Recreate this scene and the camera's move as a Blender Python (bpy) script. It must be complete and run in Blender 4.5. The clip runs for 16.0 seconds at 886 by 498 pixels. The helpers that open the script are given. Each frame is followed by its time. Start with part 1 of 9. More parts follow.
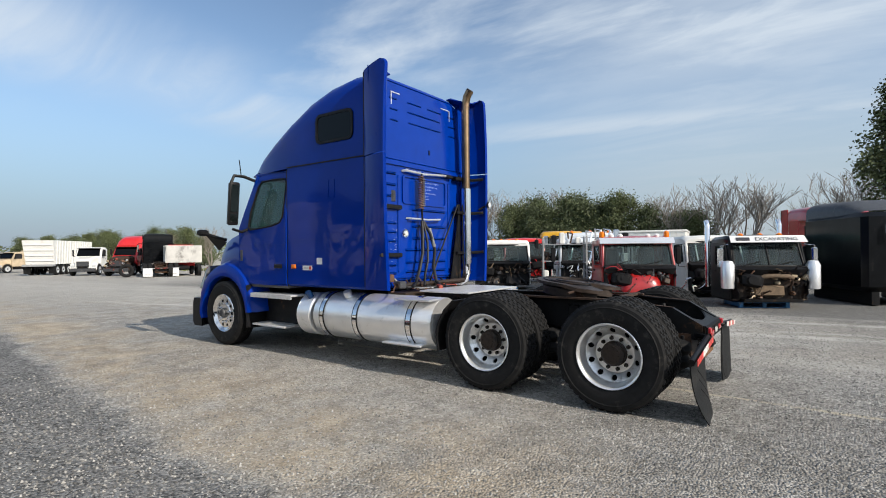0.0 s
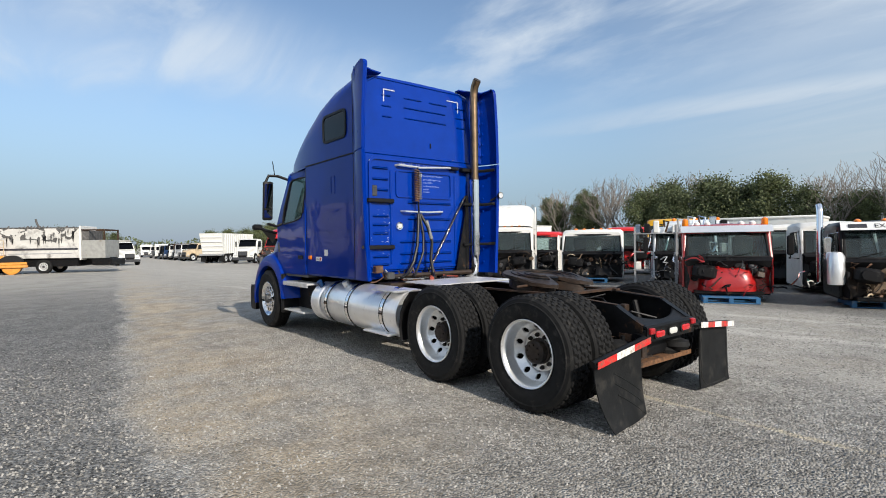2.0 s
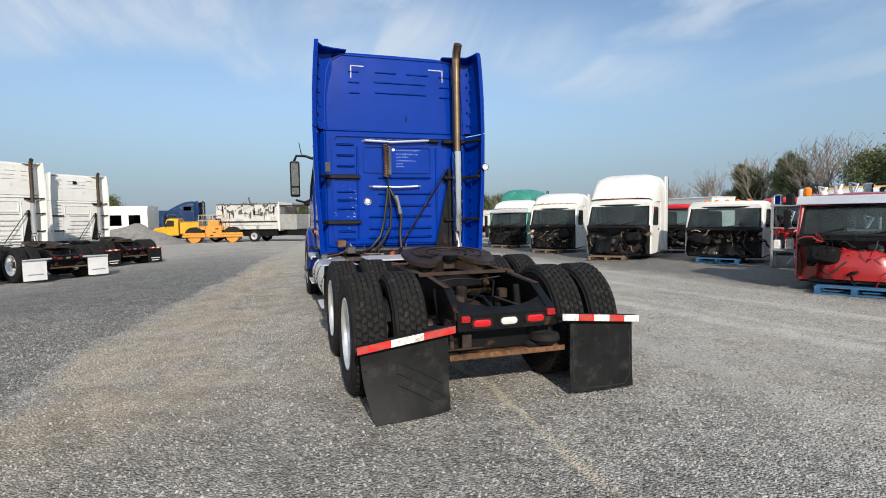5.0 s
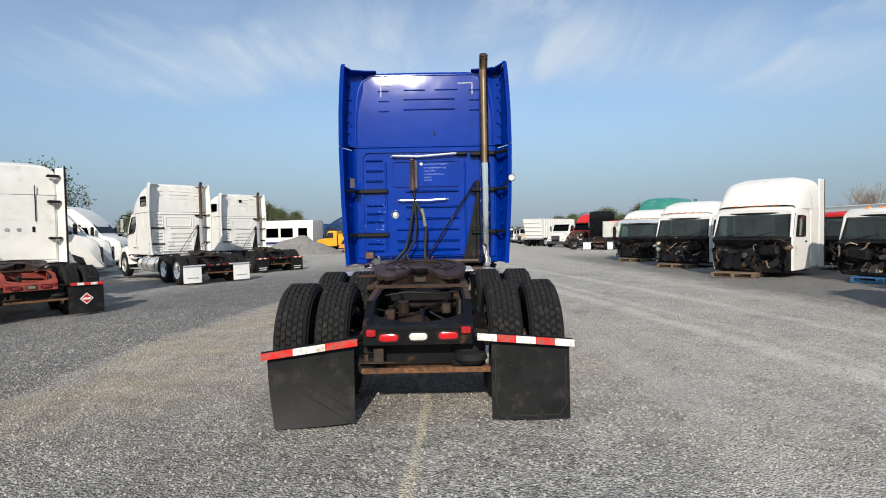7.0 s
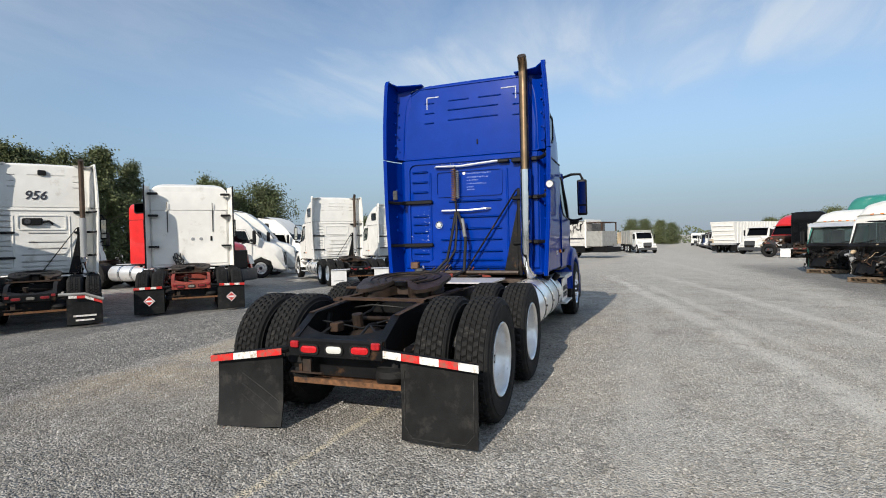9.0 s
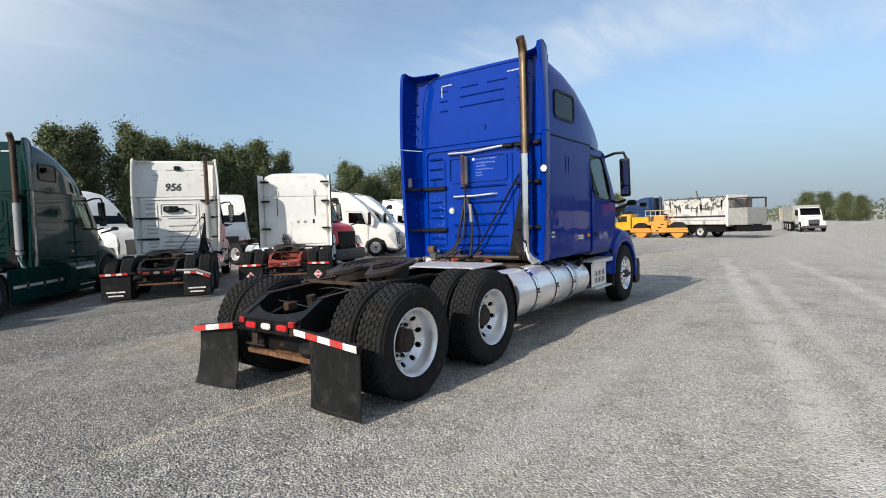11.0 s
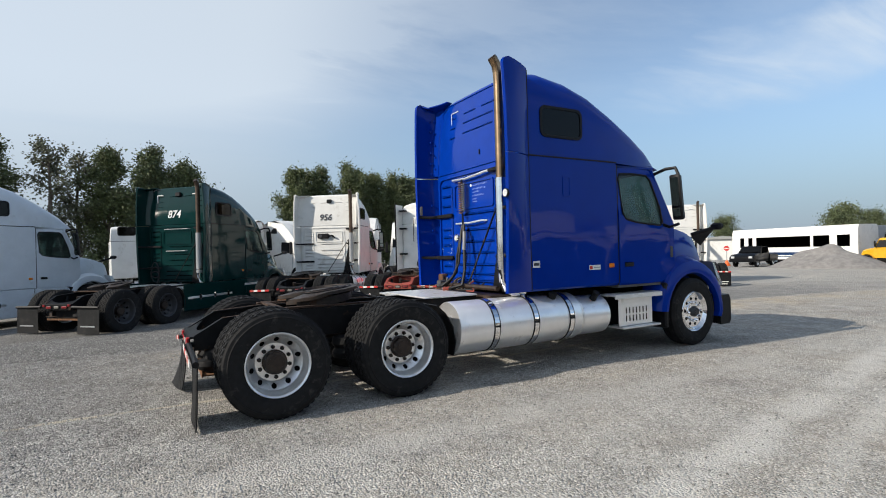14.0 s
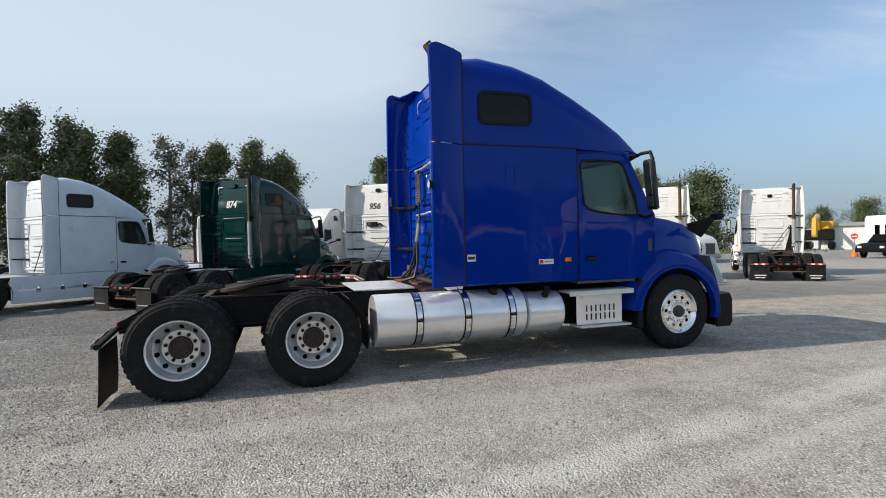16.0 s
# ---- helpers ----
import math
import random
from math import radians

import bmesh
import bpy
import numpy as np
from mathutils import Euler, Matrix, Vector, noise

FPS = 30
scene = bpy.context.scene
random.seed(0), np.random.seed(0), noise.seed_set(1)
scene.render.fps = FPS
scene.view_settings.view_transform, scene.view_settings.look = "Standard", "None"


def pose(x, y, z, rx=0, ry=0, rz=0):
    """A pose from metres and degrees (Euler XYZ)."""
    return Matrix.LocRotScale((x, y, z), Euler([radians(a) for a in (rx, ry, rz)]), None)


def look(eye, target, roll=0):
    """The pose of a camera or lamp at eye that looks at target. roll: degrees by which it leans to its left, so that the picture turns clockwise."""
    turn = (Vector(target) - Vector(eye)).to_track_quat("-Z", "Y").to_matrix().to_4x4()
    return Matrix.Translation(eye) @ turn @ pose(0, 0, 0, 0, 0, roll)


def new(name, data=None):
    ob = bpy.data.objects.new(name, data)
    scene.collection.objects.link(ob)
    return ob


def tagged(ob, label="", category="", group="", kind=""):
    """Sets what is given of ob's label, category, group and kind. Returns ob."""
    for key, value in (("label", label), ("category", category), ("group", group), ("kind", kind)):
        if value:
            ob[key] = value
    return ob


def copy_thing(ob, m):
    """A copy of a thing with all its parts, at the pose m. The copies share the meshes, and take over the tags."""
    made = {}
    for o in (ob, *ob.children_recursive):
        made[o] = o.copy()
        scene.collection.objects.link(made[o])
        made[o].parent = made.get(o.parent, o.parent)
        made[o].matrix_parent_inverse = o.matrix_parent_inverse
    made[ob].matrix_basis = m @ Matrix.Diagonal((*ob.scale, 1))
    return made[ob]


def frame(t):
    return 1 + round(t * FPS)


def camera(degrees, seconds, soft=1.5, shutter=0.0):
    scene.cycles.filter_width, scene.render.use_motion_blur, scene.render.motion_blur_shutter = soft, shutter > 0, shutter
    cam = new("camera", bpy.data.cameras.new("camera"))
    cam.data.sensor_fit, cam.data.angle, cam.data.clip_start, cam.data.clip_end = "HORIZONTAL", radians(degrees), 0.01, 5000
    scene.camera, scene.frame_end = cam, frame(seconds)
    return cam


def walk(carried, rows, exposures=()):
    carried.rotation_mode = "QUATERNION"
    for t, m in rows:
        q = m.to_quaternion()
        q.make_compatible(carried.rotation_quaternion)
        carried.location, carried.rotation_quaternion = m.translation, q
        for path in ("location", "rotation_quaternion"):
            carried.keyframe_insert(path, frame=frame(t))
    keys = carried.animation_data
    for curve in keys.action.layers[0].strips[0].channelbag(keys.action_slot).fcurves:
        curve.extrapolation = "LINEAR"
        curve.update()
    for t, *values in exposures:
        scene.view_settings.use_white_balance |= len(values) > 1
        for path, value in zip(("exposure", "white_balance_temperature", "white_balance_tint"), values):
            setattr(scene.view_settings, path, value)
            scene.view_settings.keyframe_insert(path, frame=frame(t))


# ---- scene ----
cam = camera(81.4, 16.0, soft=1.0)
PATH = [
    (0, (0.056, 0.596, 1.493), (-1.118, 2.214, 1.497), -0.5),
    (0.5, (0.524, 0.84, 1.494), (-0.755, 2.377, 1.458), -0.6),
    (1, (0.906, 1.199, 1.46), (-0.47, 2.65, 1.41), -0.8),
    (1.5, (1.252, 1.573, 1.454), (-0.205, 2.943, 1.418), -0.7),
    (2, (1.575, 1.933, 1.501), (0.011, 3.179, 1.471), -0.8),
    (2.5, (1.805, 2.353, 1.503), (0.152, 3.478, 1.472), -0.9),
    (3, (2.103, 2.788, 1.493), (0.378, 3.797, 1.412), -0.9),
    (3.5, (2.337, 3.217, 1.482), (0.566, 4.139, 1.356), -1.0),
    (3.7, (2.404, 3.445, 1.486), (0.618, 4.336, 1.352), -1.0),
    (5.8, (3.133, 5.5, 1.466), (1.168, 5.863, 1.388), -1.0),
    (6, (3.162, 5.677, 1.452), (1.186, 5.98, 1.387), -1.1),
    (6.5, (3.154, 6.165, 1.475), (1.162, 6.328, 1.412), -1.1),
    (7, (3.135, 6.681, 1.467), (1.136, 6.679, 1.398), -1.1),
    (7.5, (3.054, 7.177, 1.468), (1.06, 7.025, 1.439), -1.2),
    (8, (2.92, 7.678, 1.49), (0.944, 7.37, 1.471), -1.2),
    (8.5, (2.839, 8.184, 1.508), (0.904, 7.678, 1.483), -1.3),
    (9, (2.667, 8.685, 1.506), (0.793, 7.989, 1.47), -1.3),
    (9.2, (2.617, 8.877, 1.5), (0.767, 8.118, 1.469), -1.3),
    (11.3, (1.747, 10.711, 1.563), (0.172, 9.482, 1.476), -1.8),
    (11.5, (1.56, 10.841, 1.553), (0.011, 9.578, 1.488), -1.8),
    (12, (1.189, 11.236, 1.506), (-0.278, 9.877, 1.469), -1.9),
    (12.5, (0.824, 11.6, 1.498), (-0.534, 10.131, 1.489), -1.9),
    (13, (0.395, 11.94, 1.51), (-0.85, 10.375, 1.53), -1.7),
    (13.5, (-0.008, 12.305, 1.523), (-1.127, 10.647, 1.554), -1.6),
    (14, (-0.463, 12.585, 1.522), (-1.456, 10.848, 1.533), -1.5),
    (14.5, (-0.939, 12.863, 1.51), (-1.813, 11.065, 1.509), -1.5),
    (15, (-1.39, 13.069, 1.508), (-2.144, 11.216, 1.49), -1.4),
    (15.5, (-1.916, 13.207, 1.555), (-2.608, 11.331, 1.51), -1.2),
    (16, (-2.438, 13.354, 1.56), (-3.06, 11.454, 1.525), -1.2),
]
walk(cam, [(t, look(eye, target, roll)) for t, eye, target, roll in PATH],
     ((0.0, 0.0), (3.5, 0.0), (6.0, -0.10), (8.5, -0.10), (9.2, -0.05), (11.5, 0.07), (13.0, 0.07), (14.5, 0.02), (16.0, 0.02)))

# ---- light ----
SUN = Vector((0.866, -0.075, 0.494)).normalized()      # towards the sun
world = bpy.data.worlds.new("sky_world")
scene.world = world
world.use_nodes = True
wn, wl = world.node_tree.nodes, world.node_tree.links
wn.clear()


def wnode(kind, **values):
    n = wn.new(kind)
    for k, v in values.items():
        n.inputs[k.replace("_", " ")].default_value = v
    return n


w_out = wn.new("ShaderNodeOutputWorld")
w_bg = wn.new("ShaderNodeBackground")
w_bg.inputs["Strength"].default_value = 0.145
sky = wn.new("ShaderNodeTexSky")
sky.sky_type = "NISHITA"
sky.sun_disc = False
sky.sun_elevation = math.asin(SUN.z)
sky.sun_rotation = math.atan2(SUN.x, SUN.y)
sky.air_density, sky.dust_density, sky.ozone_density = 1.05, 0.35, 1.9
w_co = wn.new("ShaderNodeTexCoord")
# direction projected on a flat cloud layer
w_sep = wn.new("ShaderNodeSeparateXYZ")
wl.new(w_co.outputs["Generated"], w_sep.inputs[0])
w_mx = wn.new("ShaderNodeMath"); w_mx.operation = "MAXIMUM"; w_mx.inputs[1].default_value = 0.0
wl.new(w_sep.outputs["Z"], w_mx.inputs[0])
w_ad = wn.new("ShaderNodeMath"); w_ad.operation = "ADD"; w_ad.inputs[1].default_value = 0.10
wl.new(w_mx.outputs[0], w_ad.inputs[0])
w_dv = wn.new("ShaderNodeVectorMath"); w_dv.operation = "DIVIDE"
w_cb = wn.new("ShaderNodeCombineXYZ")
for k in range(3):
    wl.new(w_ad.outputs[0], w_cb.inputs[k])
wl.new(w_co.outputs["Generated"], w_dv.inputs[0])
wl.new(w_cb.outputs[0], w_dv.inputs[1])


def cloud_layer(rot, scale, size, detail, distort, lo, hi):
    m = wn.new("ShaderNodeMapping")
    m.inputs["Rotation"].default_value = (0, 0, radians(rot))
    m.inputs["Scale"].default_value = scale
    wl.new(w_dv.outputs[0], m.inputs["Vector"])
    n = wnode("ShaderNodeTexNoise", Scale=size, Detail=detail, Roughness=0.58, Distortion=distort)
    wl.new(m.outputs[0], n.inputs["Vector"])
    r = wn.new("ShaderNodeMapRange")
    r.interpolation_type = "SMOOTHSTEP"
    r.inputs["From Min"].default_value, r.inputs["From Max"].default_value = lo, hi
    wl.new(n.outputs["Fac"], r.inputs["Value"])
    return r.outputs[0]


# the veil of cloud thickens towards one side of the sky
w_nz = wn.new("ShaderNodeMapRange")
w_nz.interpolation_type = "SMOOTHSTEP"
for k, q in (("From Min", 0.40), ("From Max", 1.0), ("To Min", 0.0), ("To Max", 0.92)):
    w_nz.inputs[k].default_value = q
w_dot = wn.new("ShaderNodeVectorMath"); w_dot.operation = "DOT_PRODUCT"
w_dot.inputs[1].default_value = (0.5, -0.87, 0)
wl.new(w_co.outputs["Generated"], w_dot.inputs[0])
wl.new(w_dot.outputs["Value"], w_nz.inputs["Value"])
# a clear stretch between the veil and the streaks
w_dot2 = wn.new("ShaderNodeVectorMath"); w_dot2.operation = "DOT_PRODUCT"
w_dot2.inputs[1].default_value = (-0.86, -0.50, 0.1)
wl.new(w_co.outputs["Generated"], w_dot2.inputs[0])
w_gap = wn.new("ShaderNodeMapRange")
w_gap.interpolation_type = "SMOOTHSTEP"
for k, q in (("From Min", 0.62), ("From Max", 0.97), ("To Min", 1.0), ("To Max", 0.25)):
    w_gap.inputs[k].default_value = q
wl.new(w_dot2.outputs["Value"], w_gap.inputs["Value"])
c_wide = cloud_layer(62, (0.75, 1.35, 1), 0.48, 8.0, 0.45, 0.43, 0.63)
c_fine = cloud_layer(70, (0.9, 2.1, 1), 1.5, 9.0, 0.6, 0.47, 0.72)
w_add = wn.new("ShaderNodeMath"); w_add.operation = "MULTIPLY_ADD"
wl.new(c_fine, w_add.inputs[0]); w_add.inputs[1].default_value = 0.45; wl.new(c_wide, w_add.inputs[2])
w_cl = wn.new("ShaderNodeMath"); w_cl.operation = "MINIMUM"; w_cl.inputs[1].default_value = 1.0
# the open layer breaks up towards the horizon
w_low = wn.new("ShaderNodeMapRange")
w_low.interpolation_type = "SMOOTHSTEP"
for k, q in (("From Min", 0.19), ("From Max", 0.40), ("To Min", 0.06), ("To Max", 1.0)):
    w_low.inputs[k].default_value = q
wl.new(w_mx.outputs[0], w_low.inputs["Value"])
w_ad2 = wn.new("ShaderNodeMath"); w_ad2.operation = "MULTIPLY_ADD"
wl.new(w_add.outputs[0], w_ad2.inputs[0]); wl.new(w_low.outputs[0], w_ad2.inputs[1]); wl.new(w_nz.outputs[0], w_ad2.inputs[2])
wl.new(w_ad2.outputs[0], w_cl.inputs[0])
w_sc = wn.new("ShaderNodeMath"); w_sc.operation = "MULTIPLY"; wl.new(w_gap.outputs[0], w_sc.inputs[1])
w_s0 = wn.new("ShaderNodeMath"); w_s0.operation = "MULTIPLY"; w_s0.inputs[1].default_value = 0.80
wl.new(w_cl.outputs[0], w_s0.inputs[0])
wl.new(w_s0.outputs[0], w_sc.inputs[0])
# one long bright streak of high cloud
w_pl = wn.new("ShaderNodeSeparateXYZ")
wl.new(w_dv.outputs[0], w_pl.inputs[0])


def wmath(op, a, b, c=None):
    n = wn.new("ShaderNodeMath")
    n.operation = op
    for k, v in enumerate((a, b) if c is None else (a, b, c)):
        if isinstance(v, (int, float)):
            n.inputs[k].default_value = v
        else:
            wl.new(v, n.inputs[k])
    return n.outputs[0]


def wramp(v, lo, hi):
    r = wn.new("ShaderNodeMapRange")
    r.interpolation_type = "SMOOTHSTEP"
    r.inputs["From Min"].default_value, r.inputs["From Max"].default_value = lo, hi
    wl.new(v, r.inputs["Value"])
    return r.outputs[0]


c_rag = cloud_layer(82, (0.8, 2.4, 1), 1.1, 9.0, 0.7, 0.34, 0.70)
s_mid = wmath("ABSOLUTE", wmath("ADD", wmath("MULTIPLY_ADD", w_pl.outputs["Y"], 0.10, w_pl.outputs["X"]), wmath("MULTIPLY_ADD", c_wide, 0.35, 2.15)), 0.0)
s_band = wmath("MULTIPLY", wramp(s_mid, 0.62, 0.05), wmath("MULTIPLY", wramp(w_pl.outputs["Y"], -2.2, -0.9), wramp(w_pl.outputs["Y"], 2.6, 1.2)))
streak = wmath("MULTIPLY", s_band, wmath("MULTIPLY_ADD", c_rag, 0.50, 0.22))
# a thinner straight streak low over the stripped cabs
l_mid = wmath("ABSOLUTE", wmath("SUBTRACT", wmath("MULTIPLY_ADD", w_pl.outputs["Y"], 0.969, wmath("MULTIPLY", w_pl.outputs["X"], -0.246)), wmath("MULTIPLY_ADD", c_rag, 0.10, 2.92)), 0.0)
l_band = wmath("MULTIPLY", wramp(l_mid, 0.30, 0.02), wmath("MULTIPLY", wramp(w_pl.outputs["X"], -2.9, -0.9), wmath("MULTIPLY_ADD", c_rag, 0.35, 0.35)))
# thin veil low in the sky towards the open side of the yard
w_dot3 = wn.new("ShaderNodeVectorMath"); w_dot3.operation = "DOT_PRODUCT"
w_dot3.inputs[1].default_value = (0.97, 0.24, 0)
wl.new(w_co.outputs["Generated"], w_dot3.inputs[0])
veil = wmath("MULTIPLY", wramp(w_dot3.outputs["Value"], -0.45, 0.12), wmath("MULTIPLY_ADD", c_rag, 0.25, 0.28))
cover = wmath("MAXIMUM", wmath("MAXIMUM", wmath("MAXIMUM", w_sc.outputs[0], streak), l_band), veil)
w_mix = wn.new("ShaderNodeMix"); w_mix.data_type = "RGBA"
wl.new(cover, w_mix.inputs["Factor"])
wl.new(sky.outputs[0], w_mix.inputs["A"])
w_mix.inputs["B"].default_value = (5.0, 5.55, 6.1, 1)
# pale haze low over the horizon
w_hz = wn.new("ShaderNodeMapRange")
w_hz.interpolation_type = "SMOOTHSTEP"
for k, q in (("From Min", 0.0), ("From Max", 0.30), ("To Min", 0.86), ("To Max", 0.0)):
    w_hz.inputs[k].default_value = q
wl.new(w_mx.outputs[0], w_hz.inputs["Value"])
w_mix2 = wn.new("ShaderNodeMix"); w_mix2.data_type = "RGBA"
wl.new(w_hz.outputs[0], w_mix2.inputs["Factor"])
wl.new(w_mix.outputs["Result"], w_mix2.inputs["A"])
# the haze is whiter towards the veiled sides of the sky
w_hc = wn.new("ShaderNodeMix"); w_hc.data_type = "RGBA"
w_hc.inputs["A"].default_value, w_hc.inputs["B"].default_value = (1.40, 2.10, 3.14, 1), (2.75, 3.25, 3.75, 1)
wl.new(wmath("MAXIMUM", wramp(w_dot3.outputs["Value"], -0.40, 0.15), w_nz.outputs[0]), w_hc.inputs["Factor"])
wl.new(w_hc.outputs["Result"], w_mix2.inputs["B"])
wl.new(w_mix2.outputs["Result"], w_bg.inputs["Color"])
wl.new(w_bg.outputs[0], w_out.inputs["Surface"])

sun = new("sun", bpy.data.lights.new("sun", "SUN"))
sun.data.energy, sun.data.angle, sun.data.color = 5.0, radians(0.6), (1.0, 0.915, 0.80)
sun.matrix_world = look((0, 0, 0), -SUN)


# ---- materials ----
def mat(name, colour, rough=0.5, metal=0.0, coat=0.0, vary=0.12, scale=6.0, bump=0.0, bump_scale=60.0, dirt=None, dirt_amount=0.0,
        dirt_scale=2.0, alpha=None, emit=0.0, island=0.0, coat_rough=0.05, spec=0.5, wave=0.0, rnd=0.0):
    m = bpy.data.materials.new(name)
    m.use_nodes = True
    nt = m.node_tree
    b = nt.nodes["Principled BSDF"]
    co = nt.nodes.new("ShaderNodeTexCoord")
    base = (*colour, 1)

    def noise_node(sc, detail=5.0, rough_n=0.55):
        n = nt.nodes.new("ShaderNodeTexNoise")
        n.inputs["Scale"].default_value, n.inputs["Detail"].default_value, n.inputs["Roughness"].default_value = sc, detail, rough_n
        nt.links.new(co.outputs["Object"], n.inputs["Vector"])
        return n

    n1 = noise_node(scale)
    ramp = nt.nodes.new("ShaderNodeValToRGB")
    dark, light = [c * (1 - vary) for c in colour], [min(1, c * (1 + vary)) for c in colour]
    ramp.color_ramp.elements[0].color, ramp.color_ramp.elements[0].position = (*dark, 1), 0.32
    ramp.color_ramp.elements[1].color, ramp.color_ramp.elements[1].position = (*light, 1), 0.68
    nt.links.new(n1.outputs["Fac"], ramp.inputs["Fac"])
    out = ramp.outputs["Color"]
    if island or rnd:
        if rnd:
            src = nt.nodes.new("ShaderNodeObjectInfo").outputs["Random"]
        else:
            src = nt.nodes.new("ShaderNodeNewGeometry").outputs["Random Per Island"]
        hv = nt.nodes.new("ShaderNodeMapRange")
        hv.inputs["To Min"].default_value, hv.inputs["To Max"].default_value = 1 - (island or rnd), 1 + (island or rnd)
        nt.links.new(src, hv.inputs["Value"])
        mu = nt.nodes.new("ShaderNodeMix"); mu.data_type = "RGBA"; mu.blend_type = "MULTIPLY"; mu.inputs["Factor"].default_value = 1
        nt.links.new(out, mu.inputs["A"]); nt.links.new(hv.outputs[0], mu.inputs["B"])
        out = mu.outputs["Result"]
    if dirt:
        n2 = noise_node(dirt_scale, 9.0, 0.68)
        r2 = nt.nodes.new("ShaderNodeMapRange")
        r2.inputs["From Min"].default_value, r2.inputs["From Max"].default_value = 0.62 - 0.3 * dirt_amount, 0.78 - 0.2 * dirt_amount
        nt.links.new(n2.outputs["Fac"], r2.inputs["Value"])
        mx = nt.nodes.new("ShaderNodeMix"); mx.data_type = "RGBA"
        nt.links.new(r2.outputs[0], mx.inputs["Factor"]); nt.links.new(out, mx.inputs["A"])
        mx.inputs["B"].default_value = (*dirt, 1)
        out = mx.outputs["Result"]
        rr = nt.nodes.new("ShaderNodeMapRange")
        rr.inputs["To Min"].default_value, rr.inputs["To Max"].default_value = rough, min(1.0, max(rough, 0.75))
        nt.links.new(r2.outputs[0], rr.inputs["Value"]); nt.links.new(rr.outputs[0], b.inputs["Roughness"])
        if metal:
            rm = nt.nodes.new("ShaderNodeMapRange")
            rm.inputs["To Min"].default_value, rm.inputs["To Max"].default_value = metal, metal * 0.2
            nt.links.new(r2.outputs[0], rm.inputs["Value"]); nt.links.new(rm.outputs[0], b.inputs["Metallic"])
    else:
        rr = nt.nodes.new("ShaderNodeMapRange")
        rr.inputs["To Min"].default_value, rr.inputs["To Max"].default_value = max(0.02, rough * 0.8), min(1, rough * 1.25)
        nt.links.new(n1.outputs["Fac"], rr.inputs["Value"]); nt.links.new(rr.outputs[0], b.inputs["Roughness"])
    nt.links.new(out, b.inputs["Base Color"])
    if not (dirt and metal):
        b.inputs["Metallic"].default_value = metal
    b.inputs["Coat Weight"].default_value, b.inputs["Coat Roughness"].default_value = coat, coat_rough
    b.inputs["Specular IOR Level"].default_value = spec
    last = None
    if wave:
        n4 = noise_node(1.6, 1.5)
        bw = nt.nodes.new("ShaderNodeBump"); bw.inputs["Strength"].default_value = 1.0; bw.inputs["Distance"].default_value = wave
        nt.links.new(n4.outputs["Fac"], bw.inputs["Height"])
        last = bw
    if bump:
        n3 = noise_node(bump_scale, 4.0)
        bp = nt.nodes.new("ShaderNodeBump"); bp.inputs["Strength"].default_value = 1.0; bp.inputs["Distance"].default_value = bump
        nt.links.new(n3.outputs["Fac"], bp.inputs["Height"])
        if last:
            nt.links.new(last.outputs[0], bp.inputs["Normal"])
        last = bp
    if last:
        nt.links.new(last.outputs[0], b.inputs["Normal"])
        if coat:
            nt.links.new(last.outputs[0], b.inputs["Coat Normal"])
    if emit:
        b.inputs["Emission Color"].default_value, b.inputs["Emission Strength"].default_value = base, emit
    return m


def glass(name, tint, rough=0.02, dust=0.0, ior=1.4):
    m = bpy.data.materials.new(name)
    m.use_nodes = True
    nt = m.node_tree
    nt.nodes.clear()
    o = nt.nodes.new("ShaderNodeOutputMaterial")
    t = nt.nodes.new("ShaderNodeBsdfTransparent"); t.inputs[0].default_value = (*tint, 1)
    g = nt.nodes.new("ShaderNodeBsdfGlossy"); g.inputs["Roughness"].default_value = rough
    f0 = ((ior - 1) / (ior + 1)) ** 2
    lw = nt.nodes.new("ShaderNodeLayerWeight"); lw.inputs["Blend"].default_value = 0.5
    pw = nt.nodes.new("ShaderNodeMath"); pw.operation = "POWER"; pw.inputs[1].default_value = 5.0
    nt.links.new(lw.outputs["Facing"], pw.inputs[0])
    f = nt.nodes.new("ShaderNodeMath"); f.operation = "MULTIPLY_ADD"; f.inputs[1].default_value, f.inputs[2].default_value = 1 - f0, f0
    nt.links.new(pw.outputs[0], f.inputs[0])
    mx = nt.nodes.new("ShaderNodeMixShader")
    clear = t.outputs[0]
    if dust:
        d = nt.nodes.new("ShaderNodeBsdfDiffuse"); d.inputs[0].default_value = (0.36, 0.40, 0.38, 1)
        nz = nt.nodes.new("ShaderNodeTexNoise"); nz.inputs["Scale"].default_value, nz.inputs["Detail"].default_value = 3.0, 6.0
        tc = nt.nodes.new("ShaderNodeTexCoord")
        nt.links.new(tc.outputs["Object"], nz.inputs["Vector"])
        mr = nt.nodes.new("ShaderNodeMapRange")
        for k, q in (("From Min", 0.3), ("From Max", 0.7), ("To Min", dust * 0.5), ("To Max", dust * 1.5)):
            mr.inputs[k].default_value = q
        nt.links.new(nz.outputs["Fac"], mr.inputs["Value"])
        md = nt.nodes.new("ShaderNodeMixShader")
        nt.links.new(mr.outputs[0], md.inputs[0]); nt.links.new(clear, md.inputs[1]); nt.links.new(d.outputs[0], md.inputs[2])
        clear = md.outputs[0]
    nt.links.new(f.outputs[0], mx.inputs[0]); nt.links.new(clear, mx.inputs[1]); nt.links.new(g.outputs[0], mx.inputs[2])
    nt.links.new(mx.outputs[0], o.inputs[0])
    return m


